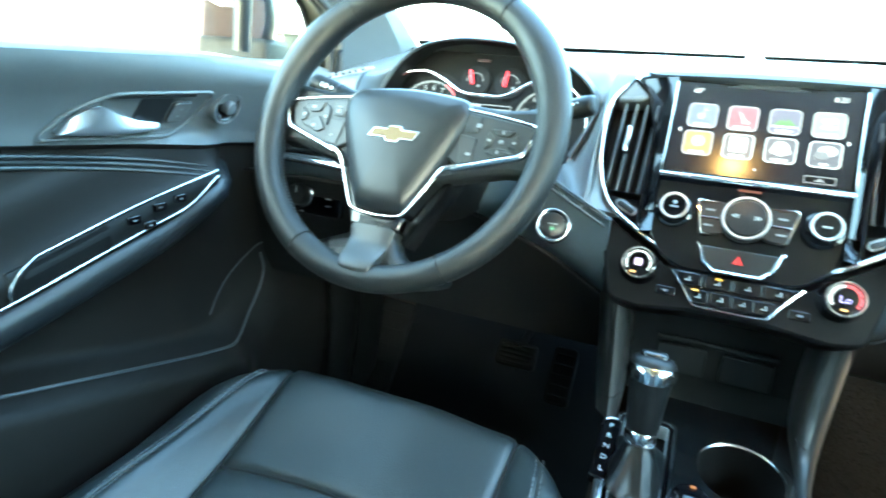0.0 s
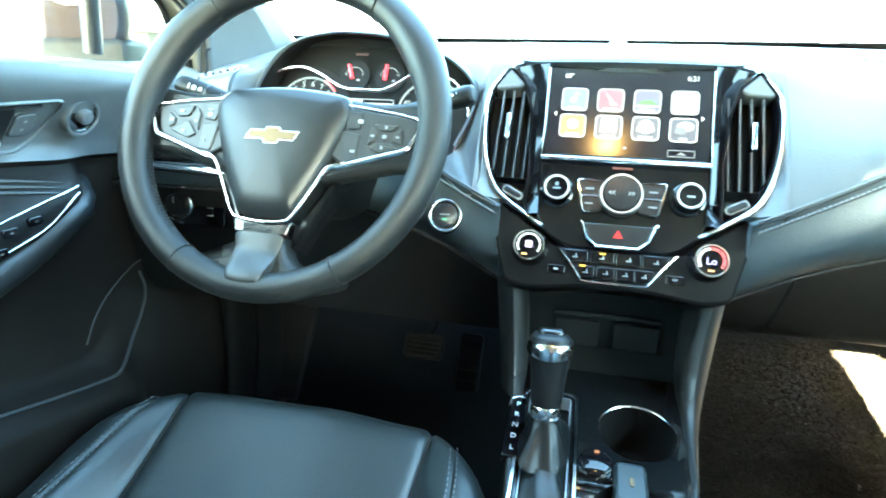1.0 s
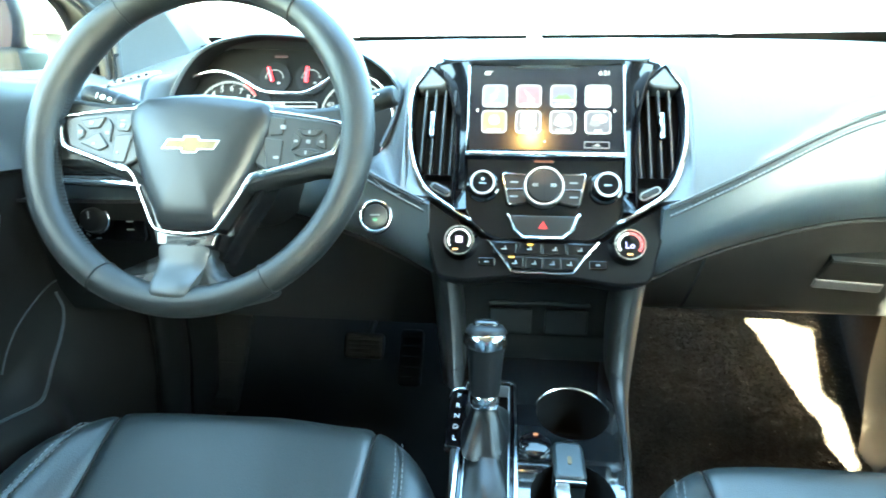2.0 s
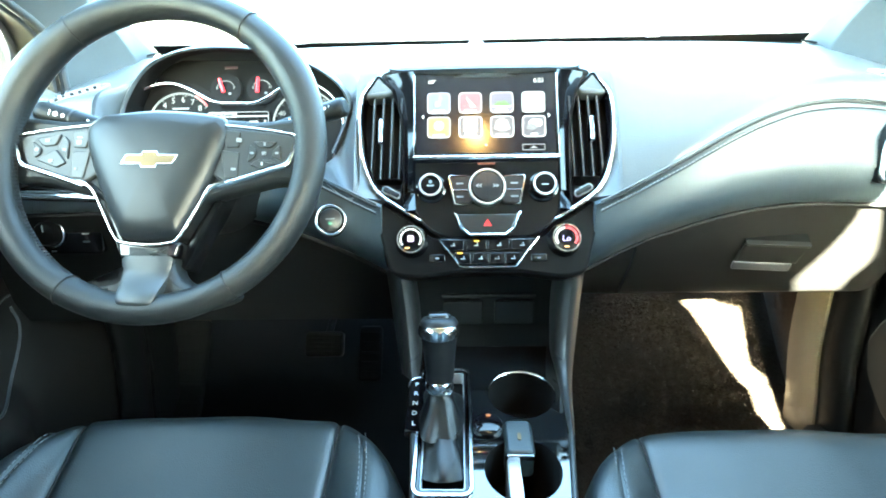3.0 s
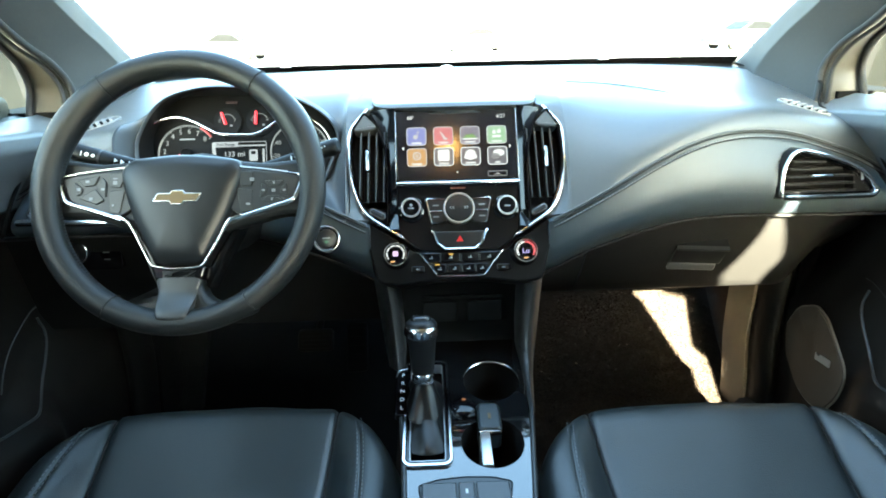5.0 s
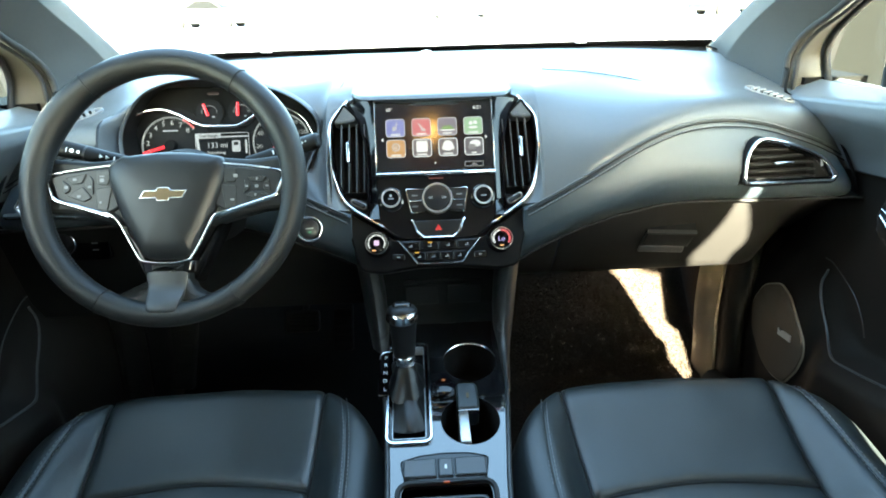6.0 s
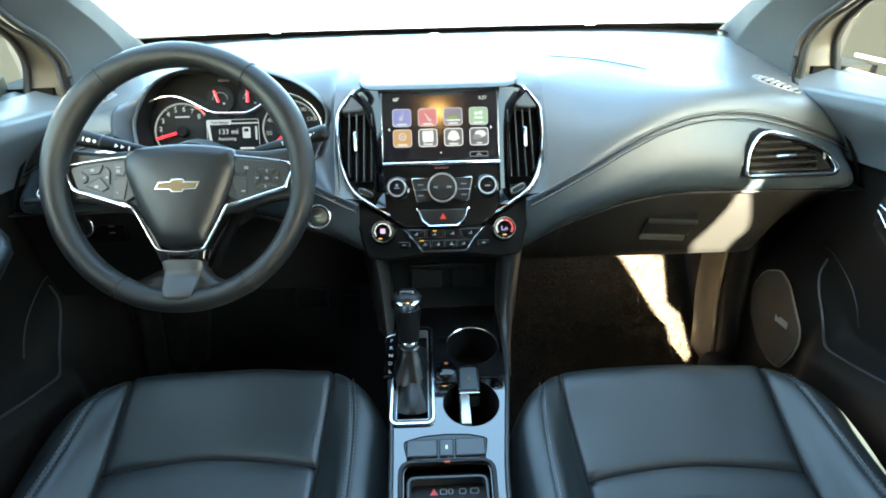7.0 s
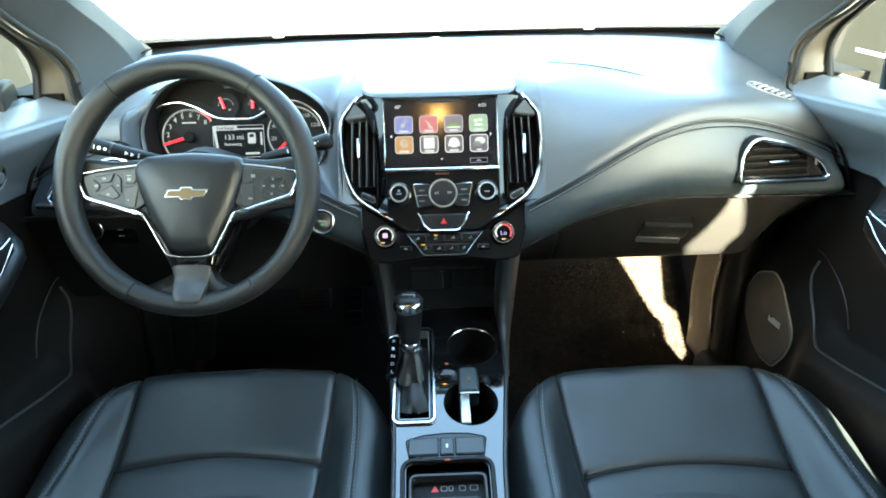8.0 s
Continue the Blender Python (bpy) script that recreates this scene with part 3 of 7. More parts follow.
# split line of the defroster panel, and the grilles
part("split_line", tube(curve([(x, y, dash_top(x, y) + 0.0004) for x, y in ((0.20, 0.262), (0.275, 0.246), (0.345, 0.208), (0.39, 0.160), (0.425, 0.112))], 8), 0.0007, 5), DARK, dash)
for s in (-1, 1):
    ax = Vector((0.052 * s, -0.056, -0.0185)).normalized()
    up = ax.cross(Vector((s * 0.5, 0.6, 0.1)) * s).normalized()
    up = up if up.z > 0 else -up
    fw = up.cross(ax)
    m = Matrix.Translation((s * 0.5675, 0.171, dash_top(0.5675, 0.171) + 0.0025)) @ Matrix((ax, fw, up)).transposed().to_4x4()
    leaf = round_corners([(-0.041, 0.002 * s), (-0.030, 0.012 * s), (0.006, 0.013 * s), (0.041, 0.002 * s), (0.041, -0.003 * s), (0.010, -0.0135 * s), (-0.024, -0.013 * s), (-0.040, -0.006 * s)][::s], 0.004)
    grille = part("defroster_grille", prism(leaf, -0.004, 0.003, m, 0.001), DOOR_SKIN, dash, "slim leaf-shaped side-window defroster grille")
    part("rim", frame_prism(leaf, 0.0014, 0.002, 0.0040, m), GREY_MARK, grille, "pale thin rim")
    for i in range(6):
        long = 0.0085 if 0 < i < 4 else 0.0065
        mm = m @ shift(-0.025 + 0.0105 * i, 0, 0.0025)
        part("fin", prism([(-0.0046, -long), (0.0004, -long), (0.0042, long), (-0.0012, long)], 0, 0.0040, mm, 0.0006), GREY_MARK, grille, "pale grey fin")
        part("slot", prism([(0.0008, -long), (0.0050, -long), (0.0088, long), (0.0046, long)], 0, 0.0012, mm, 0.0), DARK, grille)

# glove box under the passenger pad
def glove_profile(x):
    b = crease(x)
    z0 = b.z - 0.006
    fade = smooth_step(0.56, 0.69, x)
    pts = []
    for i in range(11):
        t = i / 10
        z = z0 + (0.418 - z0) * t
        y = 0.076 + 0.066 * t ** 1.3 + fade * 0.10 * (0.25 + t)
        pts.append(Vector((x, y, z)))
    return pts + [Vector((x, pts[-1].y + 0.010, 0.4115)), Vector((x, pts[-1].y + 0.06, 0.414)), Vector((x, 0.50, 0.46))]


glove = part("glove_box", slab([glove_profile(x) for x in xs_between(0.205, 0.690, 40)], (0, 0.010, 0.006)), GLOVE, dash, "closed black glove box lid")
side_rows = [glove_profile(x) for x in xs_between(0.128, 0.2015, 10)]
part("side_panel", slab(side_rows, (0, 0.010, 0.006)), GLOVE, dash)
hm = plane_frame((0.389, 0.100, 0.494), -30, -9)
part("handle_recess", prism([(-0.040, -0.030), (0.038, -0.030), (0.046, 0.028), (-0.034, 0.028)], -0.012, 0.0045, hm, 0.001), DARK, glove)
part("handle", prism([(-0.039, -0.011), (0.040, -0.011), (0.045, 0.026), (-0.033, 0.026)], 0.003, 0.010, hm, 0.003), GLOVE, glove, "dark flap handle")
part("handle_lip", prism(rounded(0.076, 0.017, 0.003, -0.002, -0.021), 0.003, 0.0085, hm, 0.002), material("handle_lip_grey", (0.10, 0.10, 0.105), 0.35, metal=0.3), glove, "grey lip of the handle")
part("handle_top", prism([(-0.033, 0.024), (0.046, 0.024), (0.046, 0.028), (-0.033, 0.028)], 0.003, 0.011, hm, 0.001), SATIN, glove)

# lower panel on the driver's side
def driver_panel(x):
    b = crease(x)
    pts = [Vector((x, 0.074 + 0.03 * t, b.z - 0.006 + (0.40 - b.z) * t)) for t in [i / 8 for i in range(9)]]
    return pts + [Vector((x, 0.14, 0.392)), Vector((x, 0.50, 0.43))]


part("knee_panel", slab([driver_panel(x) for x in xs_between(-0.69, -0.128, 34)], (0, 0.010, 0.006)), HARD, dash, "black knee panel below the steering column")
sw = plane_frame((-0.592, 0.083, 0.540), 8)
lights = part("light_switch", prism(rounded(0.105, 0.060, 0.008, 0.018, 0), -0.02, 0.004, sw, 0.002), PIANO, dash, "black headlight switch panel")
part("bezel", tube([(x, y, 0.006) for x, y in circle(0.0185)], 0.0022, 8, sw, closed=True), CHROME, lights, "chrome ring")
for deg in (62, 90, 118, 200, 235, 270):
    part("mark", prism(rounded(0.007, 0.0018, 0.0008), 0.003, 0.0046, sw @ Matrix.Rotation(radians(deg - 90), 4, "Z") @ shift(0, 0.0262, 0)), GREY_MARK, lights)
part("knob", revolve([(0.017, 0.0), (0.0165, 0.016), (0.014, 0.020), (0.001, 0.020)], sw), SATIN, lights)
part("mark", prism(rounded(0.002, 0.010, 0.0009, 0, 0.008), 0.019, 0.0206, sw), WHITE_MARK, lights)
for i, u in enumerate((0.009, -0.002, -0.013)):
    part("mark", prism(rounded(0.010 if i else 0.003, 0.0018, 0.0008, 0.047, u), 0.003, 0.0046, sw), GREY_MARK, lights)
part("chrome_strip", tube([(-0.64, 0.045, 0.600), (-0.60, 0.036, 0.603), (-0.52, 0.034, 0.600), (-0.46, 0.038, 0.596)], 0.0055, 8), CHROME, dash)

# start button
sb = plane_frame((-0.190, 0.012, 0.573), 22, 8)
start = part("start_button", revolve([(0.0190, -0.03), (0.0190, 0.006), (0.0180, 0.008), (0.001, 0.008)], sb), PIANO, dash, "round start button with a chrome ring")
part("ring", tube([(x, y, 0.008) for x, y in circle(0.0175)], 0.0021, 8, sb, closed=True), CHROME, start, "chrome ring")
part("cap", revolve([(0.0145, 0.006), (0.0138, 0.0105), (0.012, 0.0115), (0.001, 0.0115)], sb), SATIN, start)
part("lamp", prism(rounded(0.0045, 0.0018, 0.0008, 0, -0.0045), 0.0112, 0.0122, sb), glow("green_lamp", (0.2, 0.9, 0.5), 0.25), start, "green indicator")
part("mark", prism(rounded(0.011, 0.0016, 0.0007, 0, 0.001), 0.0112, 0.0120, sb), GREY_MARK, start)

# outer air vents
SLAT = material("vent_slat", (0.010, 0.0105, 0.011), 0.38, spec=0.5)
VENT_BLACK = material("vent_black", (0.0022, 0.0022, 0.0023), 0.6, spec=0.1)


def outer_vent(s):
    m = vent_frame(s)
    shape = [(s * x, y) for x, y in VENT]
    o = round_corners(shape, 0.014)
    v = part("air_vent", prism(inset(ccw(o), 0.004), -0.040, -0.012, m), VENT_BLACK, dash, "wedge-shaped outer air vent with a chrome rim")
    part("rim", tube([(x, y, 0.0085) for x, y in inset(ccw(o), 0.003)], [0.0032 + 0.0010 * smooth_step(0.0, -0.02, y) for x, y in o], 8, m, closed=True), CHROME, v, "chrome rim")
    part("housing", frame_prism(o, 0.0048, -0.03, 0.009, m), HARD, v)
    part("bezel", frame_prism(inset(ccw(o), 0.005), 0.004, -0.03, 0.006, m), PIANO, v)
    cheek = [(s * 0.037, -0.026), (s * 0.062, -0.026), (s * 0.067, -0.018), (s * 0.049, 0.006), (s * 0.030, 0.017)]
    part("cheek", prism(round_corners(ccw(cheek), 0.004), -0.03, 0.0035, m, 0.002), HARD, v, "black panel beside the slats")
    for i, y in enumerate((-0.0150, -0.0040, 0.0070, 0.0180, 0.0290)):
        x0 = (-0.078, -0.077, -0.074, -0.069, -0.064)[i]
        x1 = (0.038, 0.037, 0.033, 0.014, -0.012)[i]
        a, b = sorted((s * x0, s * x1))
        part("slat", loft([[(a, y - 0.0018, z), (b, y - 0.0018 - s * 0.0015, z), (b, y + 0.0012 - s * 0.0015, z), (a, y + 0.0012, z)] for z in (-0.016, 0.0042)], m), SLAT, v)
    for x in (-0.052, -0.024, 0.006):
        part("fin", prism([(s * x - 0.0008, -0.022), (s * x + 0.0008, -0.022), (s * (x - 0.004) + 0.0008, 0.030 - 0.45 * max(0, x + 0.02)), (s * (x - 0.004) - 0.0008, 0.030 - 0.45 * max(0, x + 0.02))], -0.026, -0.014, m), VENT_BLACK, v)
    part("tab", prism(rounded(0.034, 0.0050, 0.0022, s * -0.020, 0.0070), -0.002, 0.010, m, 0.002), CHROME, v, "bright vent tab")
    part("wheel", prism(rounded(0.0060, 0.020, 0.0025, s * 0.0460, -0.0020), -0.010, 0.0065, m @ Matrix.Rotation(radians(s * 12), 4, "Z"), 0.002), SATIN, v, "ribbed vent wheel")
    part("wheel_edge", prism(rounded(0.0022, 0.0190, 0.0010, s * 0.0445, -0.0020), 0.000, 0.0072, m @ Matrix.Rotation(radians(s * 12), 4, "Z")), SILVER, v)


outer_vent(1)
outer_vent(-1)

# ---- centre stack ----
SM = plane_frame((0, 0.022, 0.60), 28)
stack = thing("centre_stack", (0, 0.022, 0.50), "gloss black centre stack with screen, vents and climate dials", "control panel")
PANEL = [(-0.0905, 0.163), (-0.0900, 0.020), (-0.0960, 0.0), (-0.083, -0.032), (-0.056, -0.052), (0.056, -0.052), (0.083, -0.032), (0.0960, 0.0), (0.0900, 0.020), (0.0905, 0.163)]
part("fascia", prism(round_corners(PANEL, 0.012), -0.045, -0.004, SM, 0.003), PIANO, stack, "gloss black fascia")
LOWER = [(-0.156, 0.030), (-0.142, 0.004), (-0.100, -0.020), (-0.062, -0.050), (0.062, -0.050), (0.100, -0.020), (0.142, 0.004), (0.156, 0.030), (0.152, 0.004), (0.131, -0.045), (0.118, -0.095), (0.088, -0.100), (0.034, -0.093), (-0.034, -0.093), (-0.088, -0.100), (-0.118, -0.095), (-0.131, -0.045), (-0.152, 0.004)]
part("lower_bezel", prism(round_corners(LOWER, 0.010), -0.05, -0.007, SM, 0.004), material("bezel_gloss", (0.005, 0.005, 0.0055), 0.30, spec=0.22), stack, "satin black lower bezel")


# paler grey that paints the light caught by the slats' front edges
SLAT_LIT_EDGE = material("slat_edge_lit", (0.055, 0.058, 0.060), 0.32, spec=0.5)


def stack_vent(s):
    outer = [(0.1345, 0.160), (0.1545, 0.130), (0.1575, 0.092), (0.153, 0.048), (0.136, 0.008), (0.100, -0.019)]
    inner = [(0.100, 0.002), (0.0995, 0.052), (0.1025, 0.102), (0.113, 0.138)]
    line = [(s * x, y) for x, y in outer]
    o = ccw(round_corners(line + [(s * x, y) for x, y in inner], 0.006))
    v = part("air_vent", prism(o, -0.055, -0.028, SM), DARK, stack, "tall air vent with a chrome edge")
    part("frame", frame_prism(o, 0.004, -0.05, -0.003, SM), PIANO, v)
    edge = curve([(x, y, 0.0 if y < 0.1 else -0.012 * (y - 0.1) / 0.06) for x, y in [(s * 0.1300, 0.166)] + line + [(s * 0.080, -0.030)]], 6)
    rad = [0.0018 + 0.0014 * math.sin(math.pi * i / (len(edge) - 1)) for i in range(len(edge))]
    part("chrome_edge", tube(edge, rad, 8, SM), CHROME, v)
    cap = [(s * 0.1345, 0.158), (s * 0.152, 0.132), (s * 0.146, 0.128), (s * 0.120, 0.131), (s * 0.1135, 0.137)]
    part("cap", prism(round_corners(cap, 0.003), -0.03, -0.004, SM, 0.003), material("vent_cap_grey", (0.115, 0.122, 0.128), 0.38, metal=0.4), v, "grey satin cap")
    for i in range(4):
        x = 0.1085 + 0.0115 * i
        y1 = 0.128
        y0 = (0.012, 0.010, 0.016, 0.032)[i]
        part("slat", loft([[(s * x - 0.0013, y0, z), (s * x + 0.0013, y0, z), (s * (x - 0.004 * (z > -0.02)) + 0.0013, y1, z), (s * (x - 0.004 * (z > -0.02)) - 0.0013, y1, z)] for z in (-0.034, -0.009)], SM), HARD, v)
        part("slat_edge", tube([(s * x, y0, -0.0085), (s * (x - 0.004), y1, -0.0085)], 0.0011, 6, SM), SLAT_LIT_EDGE, v)
    part("tab", prism(rounded(0.0055, 0.032, 0.0025, s * 0.1305, 0.084), -0.014, -0.001, SM, 0.002), CHROME, v, "bright vent tab")
    plate = [(s * 0.104, 0.000), (s * 0.104, 0.014), (s * 0.132, 0.014), (s * 0.122, 0.000)]
    part("base_plate", prism(round_corners(plate, 0.003), -0.03, -0.007, SM, 0.002), HARD, v)
    tm = SM @ Matrix.Translation((s * 0.117, 0.006, -0.006)) @ Matrix.Rotation(radians(s * 28), 4, "Z")
    tw = part("wheel", prism(rounded(0.021, 0.0065, 0.003), 0, 0.004, tm, 0.0015), SATIN, v, "vent thumbwheel")
    part("outline", frame_prism(rounded(0.025, 0.0095, 0.0045), 0.0014, -0.001, 0.0022, tm), SILVER, tw)


stack_vent(-1)
stack_vent(1)
STRIP = [(0.163, 0.127), (0.150, 0.120), (0.138, 0.1135), (0.120, 0.108), (0.102, 0.103), (0.075, 0.101), (0.052, 0.100), (0.030, 0.0998), (0.006, 0.0995)]
for s in (-1, 1):
    rows = [[SM @ Vector((s * (0.0895 + (x - 0.0895) * f), y, -0.0005 - min(0.62 * (x - 0.0895), 0.0155) * f)) for f in (0, 0.08, 0.3, 0.55, 0.8, 1)] for y, x in STRIP]
    part("side_strip", slab(rows, SM.to_3x3() @ Vector((0, 0, -0.012))), PIANO, stack, "canted gloss strip beside the screen")
    facet = [(s * 0.0880, 0.0060, -0.003), (s * 0.1020, -0.0100, -0.004), (s * 0.1000, -0.0190, 0.002), (s * 0.0860, -0.0190, 0.009)]
    part("corner_facet", loft([facet, [(x, y, -0.02) for x, y, z in facet]], SM), PIANO, stack, "polished corner under the vent")

# screen
SCR = [(-0.088, 0.156), (-0.0865, 0.052), (0.0865, 0.052), (0.088, 0.156)]
display = part("display", prism(round_corners(SCR, 0.003), -0.012, -0.0005, SM, 0.001), material("display_glass", (0.004, 0.004, 0.006), 0.16, spec=0.8, wear=0.05), stack, "lit touch screen with eight icons")
part("bezel", tube([(-0.0885, 0.155, 0.0), (-0.0885, 0.075, 0.001), (-0.0885, 0.0470, 0.002), (0.0885, 0.0470, 0.002), (0.0885, 0.075, 0.001), (0.0885, 0.155, 0.0)], [0.0008, 0.0012, 0.0032, 0.0032, 0.0012, 0.0008], 8, SM), CHROME, display, "bright bezel")
LIT = 0.155
lit_white = glow("screen_white", (0.95, 0.95, 1.0), LIT * 1.5)
lit_grey = glow("screen_grey", (0.5, 0.48, 0.52), LIT * 0.8)
lit_pale = glow("screen_pale", (0.80, 0.76, 0.82), LIT * 1.15)
part("picture", prism(rounded(0.166, 0.092, 0.002, 0, 0.101), -0.0010, -0.0003, SM), material("picture_glass", (0.005, 0.005, 0.008), 0.16, spec=0.8, wear=0.05), display)
ICONS = [("blue", (0.35, 0.38, 0.95), 0), ("red", (0.95, 0.22, 0.28), 0), ("violet", (0.30, 0.26, 0.38), 1), ("green", (0.55, 0.85, 0.55), 0),
         ("orange", (0.95, 0.50, 0.18), 0), ("grey", (0.22, 0.20, 0.24), 2), ("grey", (0.22, 0.20, 0.24), 3), ("grey", (0.22, 0.20, 0.24), 4)]
lit_colours = {}
for i, (hue, rgb, glyph) in enumerate(ICONS):
    if hue not in lit_colours:
        lit_colours[hue] = glow("icon_" + hue, rgb, LIT)
    cx, cy = -0.058 + 0.039 * (i % 4), (0.1175, 0.0862)[i // 4]
    ic = part("icon", prism(rounded(0.0285, 0.0270, 0.005, cx, cy), -0.0004, 0.0002, SM), lit_colours[hue], display, hue + " app icon")
    part("outline", frame_prism(rounded(0.0290, 0.0275, 0.005, cx, cy), 0.0013, -0.0002, 0.0005, SM), lit_white if glyph > 1 else lit_pale, ic)
    part("caption", prism(rounded(0.015 if glyph != 4 else 0.008, 0.0022, 0.0008, cx, cy - 0.0100), 0.0, 0.0005, SM), lit_white, ic)
    if glyph == 0 and hue == "blue":
        part("glyph", prism(circle(0.0034, cx - 0.0015, cy - 0.001, 14), 0.0, 0.0005, SM), lit_pale, ic)
        part("glyph", prism(rounded(0.0012, 0.010, 0.0005, cx + 0.0015, cy + 0.0035), 0.0, 0.0006, SM), lit_pale, ic)
        part("glyph", prism([(cx + 0.0015, cy + 0.0085), (cx + 0.0060, cy + 0.0055), (cx + 0.0015, cy + 0.0060)], 0.0, 0.0007, SM), lit_pale, ic)
    elif glyph == 0 and hue == "red":
        part("glyph", prism([(cx - 0.0055, cy + 0.0075), (cx - 0.0020, cy + 0.0055), (cx + 0.0050, cy - 0.0045), (cx + 0.0015, cy - 0.0060)], 0.0, 0.0006, SM), lit_pale, ic)
        part("glyph", prism(rounded(0.0070, 0.0030, 0.001, cx + 0.0030, cy - 0.0045), 0.0, 0.0007, SM), lit_pale, ic)
    elif glyph == 0 and hue == "orange":
        part("glyph", frame_prism(circle(0.0062, cx, cy + 0.0020, 16), 0.0020, 0.0, 0.0006, SM), lit_pale, ic)
        part("glyph", prism(circle(0.0022, cx, cy + 0.0020, 10), 0.0, 0.0007, SM), lit_pale, ic)
    elif glyph == 0:
        part("glyph", prism(circle(0.0030, cx - 0.0035, cy + 0.0040, 12), 0.0, 0.0005, SM), lit_white, ic)
        part("glyph", prism(circle(0.0030, cx + 0.0035, cy + 0.0050, 12), 0.0, 0.0006, SM), lit_white, ic)
        part("glyph", prism(rounded(0.0130, 0.0034, 0.0015, cx, cy - 0.0025), 0.0, 0.0007, SM), lit_white, ic)
    elif glyph == 1:
        part("glyph", prism([(cx - 0.010, cy - 0.004), (cx + 0.010, cy - 0.004), (cx + 0.003, cy + 0.003), (cx, cy), (cx - 0.004, cy + 0.002)], 0.0, 0.0006, SM), glow("icon_field", (0.25, 0.55, 0.12), LIT), ic)
        part("glyph", prism(rounded(0.022, 0.002, 0.0008, cx, cy - 0.0055), 0.0, 0.0007, SM), lit_white, ic)
    elif glyph == 2:
        part("glyph", prism(rounded(0.017, 0.017, 0.002, cx, cy + 0.002), 0.0, 0.0006, SM), lit_white, ic)
    elif glyph == 3:
        part("glyph", prism(circle(0.0080, cx, cy + 0.002, 18), 0.0, 0.0006, SM), lit_white, ic)
        part("glyph", prism(rounded(0.019, 0.006, 0.003, cx, cy - 0.001), 0.0, 0.0007, SM), lit_white, ic)
    else:
        part("glyph", prism([(cx + 0.0085 * math.cos(a) + 0.002, cy + 0.0055 * math.sin(a) + 0.004) for a in [2 * math.pi * k / 16 for k in range(16)]], 0.0, 0.0006, SM), lit_white, ic)
        part("glyph", prism([(cx + 0.0065 * math.cos(a) - 0.003, cy + 0.0042 * math.sin(a) - 0.001) for a in [2 * math.pi * k / 16 for k in range(16)]], 0.0, 0.0007, SM), lit_grey, ic)
part("reading", letters("68°", 0.0075, SM @ shift(-0.066, 0.1455, 0.0)), lit_white, display)
part("reading", letters("6:21", 0.0078, SM @ shift(0.0665, 0.1455, 0.0)), lit_white, display)
part("page_dot", prism(circle(0.0012, 0, 0.063, 10), -0.0003, 0.0003, SM), lit_white, display)
part("menu_key", frame_prism(rounded(0.028, 0.008, 0.0012, 0.058, 0.0595), 0.001, -0.0003, 0.0004, SM), lit_grey, display)
part("menu_key", prism([(0.053, 0.058), (0.063, 0.058), (0.058, 0.0615)], -0.0003, 0.0004, SM), lit_grey, display)
for s in (-1, 1):
    part("page_arrow", prism([(s * 0.0795, 0.100), (s * 0.0765, 0.103), (s * 0.0765, 0.097)], -0.0003, 0.0004, SM), lit_white, display)

# keys and knobs below the screen
for s in (-1, 1):
    km = SM @ shift(s * 0.068, 0.010, -0.004)
    k = part("knob", revolve([(0.0185, 0.0), (0.0182, 0.003), (0.0158, 0.004), (0.0152, 0.016), (0.0136, 0.0180), (0.001, 0.0180)], km), PIANO, stack, "gloss knob with a chrome ring")
    part("ring", frame_prism(circle(0.0140), 0.0026, 0.0140, 0.0195, km), LEVER, k)
    part("mark", prism(rounded(0.0085, 0.0020, 0.0009, 0, -0.001), 0.0178, 0.0187, km), GREY_MARK, k)
    if s < 0:
        part("mark", prism(circle(0.0022, 0, 0.0035, 10), 0.0178, 0.0187, km), GREY_MARK, k)
    pod = round_corners([(s * 0.012, 0.023), (s * 0.0465, 0.024), (s * 0.039, -0.0115), (s * 0.018, -0.0095)], 0.004)
    kp = part("key_pad", prism(pod, -0.006, 0.001, SM, 0.001), SATIN, stack, "four keys in a bright frame")
    part("frame", tube([(s * 0.020, 0.0235, 0.001), (s * 0.0445, 0.0240, 0.002), (s * 0.0460, 0.0215, 0.002), (s * 0.0395, -0.0095, 0.002), (s * 0.0370, -0.0112, 0.001), (s * 0.0300, -0.0112, 0.001)], [0.0006, 0.0012, 0.0018, 0.0018, 0.001, 0.0005], 6, SM), CHROME, kp)
    part("divider", tube([(s * 0.0235, 0.0062, 0.0015), (s * 0.0425, 0.0062, 0.0015)], 0.0011, 6, SM), CHROME, kp)
    for y in (0.0145, -0.0020):
        part("mark", prism(rounded(0.009, 0.002, 0.0008, s * 0.033, y), 0.0008, 0.0016, SM), GREY_MARK, kp)
dm = SM @ shift(0, 0.009, -0.004)
dial = part("rocker_dial", revolve([(0.0232, 0.0), (0.0232, 0.007), (0.0190, 0.009), (0.0190, 0.012), (0.0178, 0.0140), (0.001, 0.0150)], dm, 40), SATIN, stack, "large round skip button with a chrome ring")
part("ring", frame_prism(circle(0.0222, n=40), 0.0026, 0.006, 0.0130, dm), LEVER, dial)
part("split", prism(rounded(0.0007, 0.033, 0.0003), 0.0138, 0.0154, dm), SEAM, dial)
for s in (-1, 1):
    for d in (0.0, 0.0035):
        x = s * (0.0085 + d)
        part("mark", tube([(x - s * 0.0016, 0.0018, 0.0150), (x + s * 0.0012, 0, 0.0150), (x - s * 0.0016, -0.0018, 0.0150)], 0.0004, 5, dm), WHITE_MARK, dial)
hz = round_corners([(-0.036, -0.0235), (0.036, -0.0235), (0.030, -0.040), (0.021, -0.0475), (-0.021, -0.0475), (-0.030, -0.040)], 0.004)
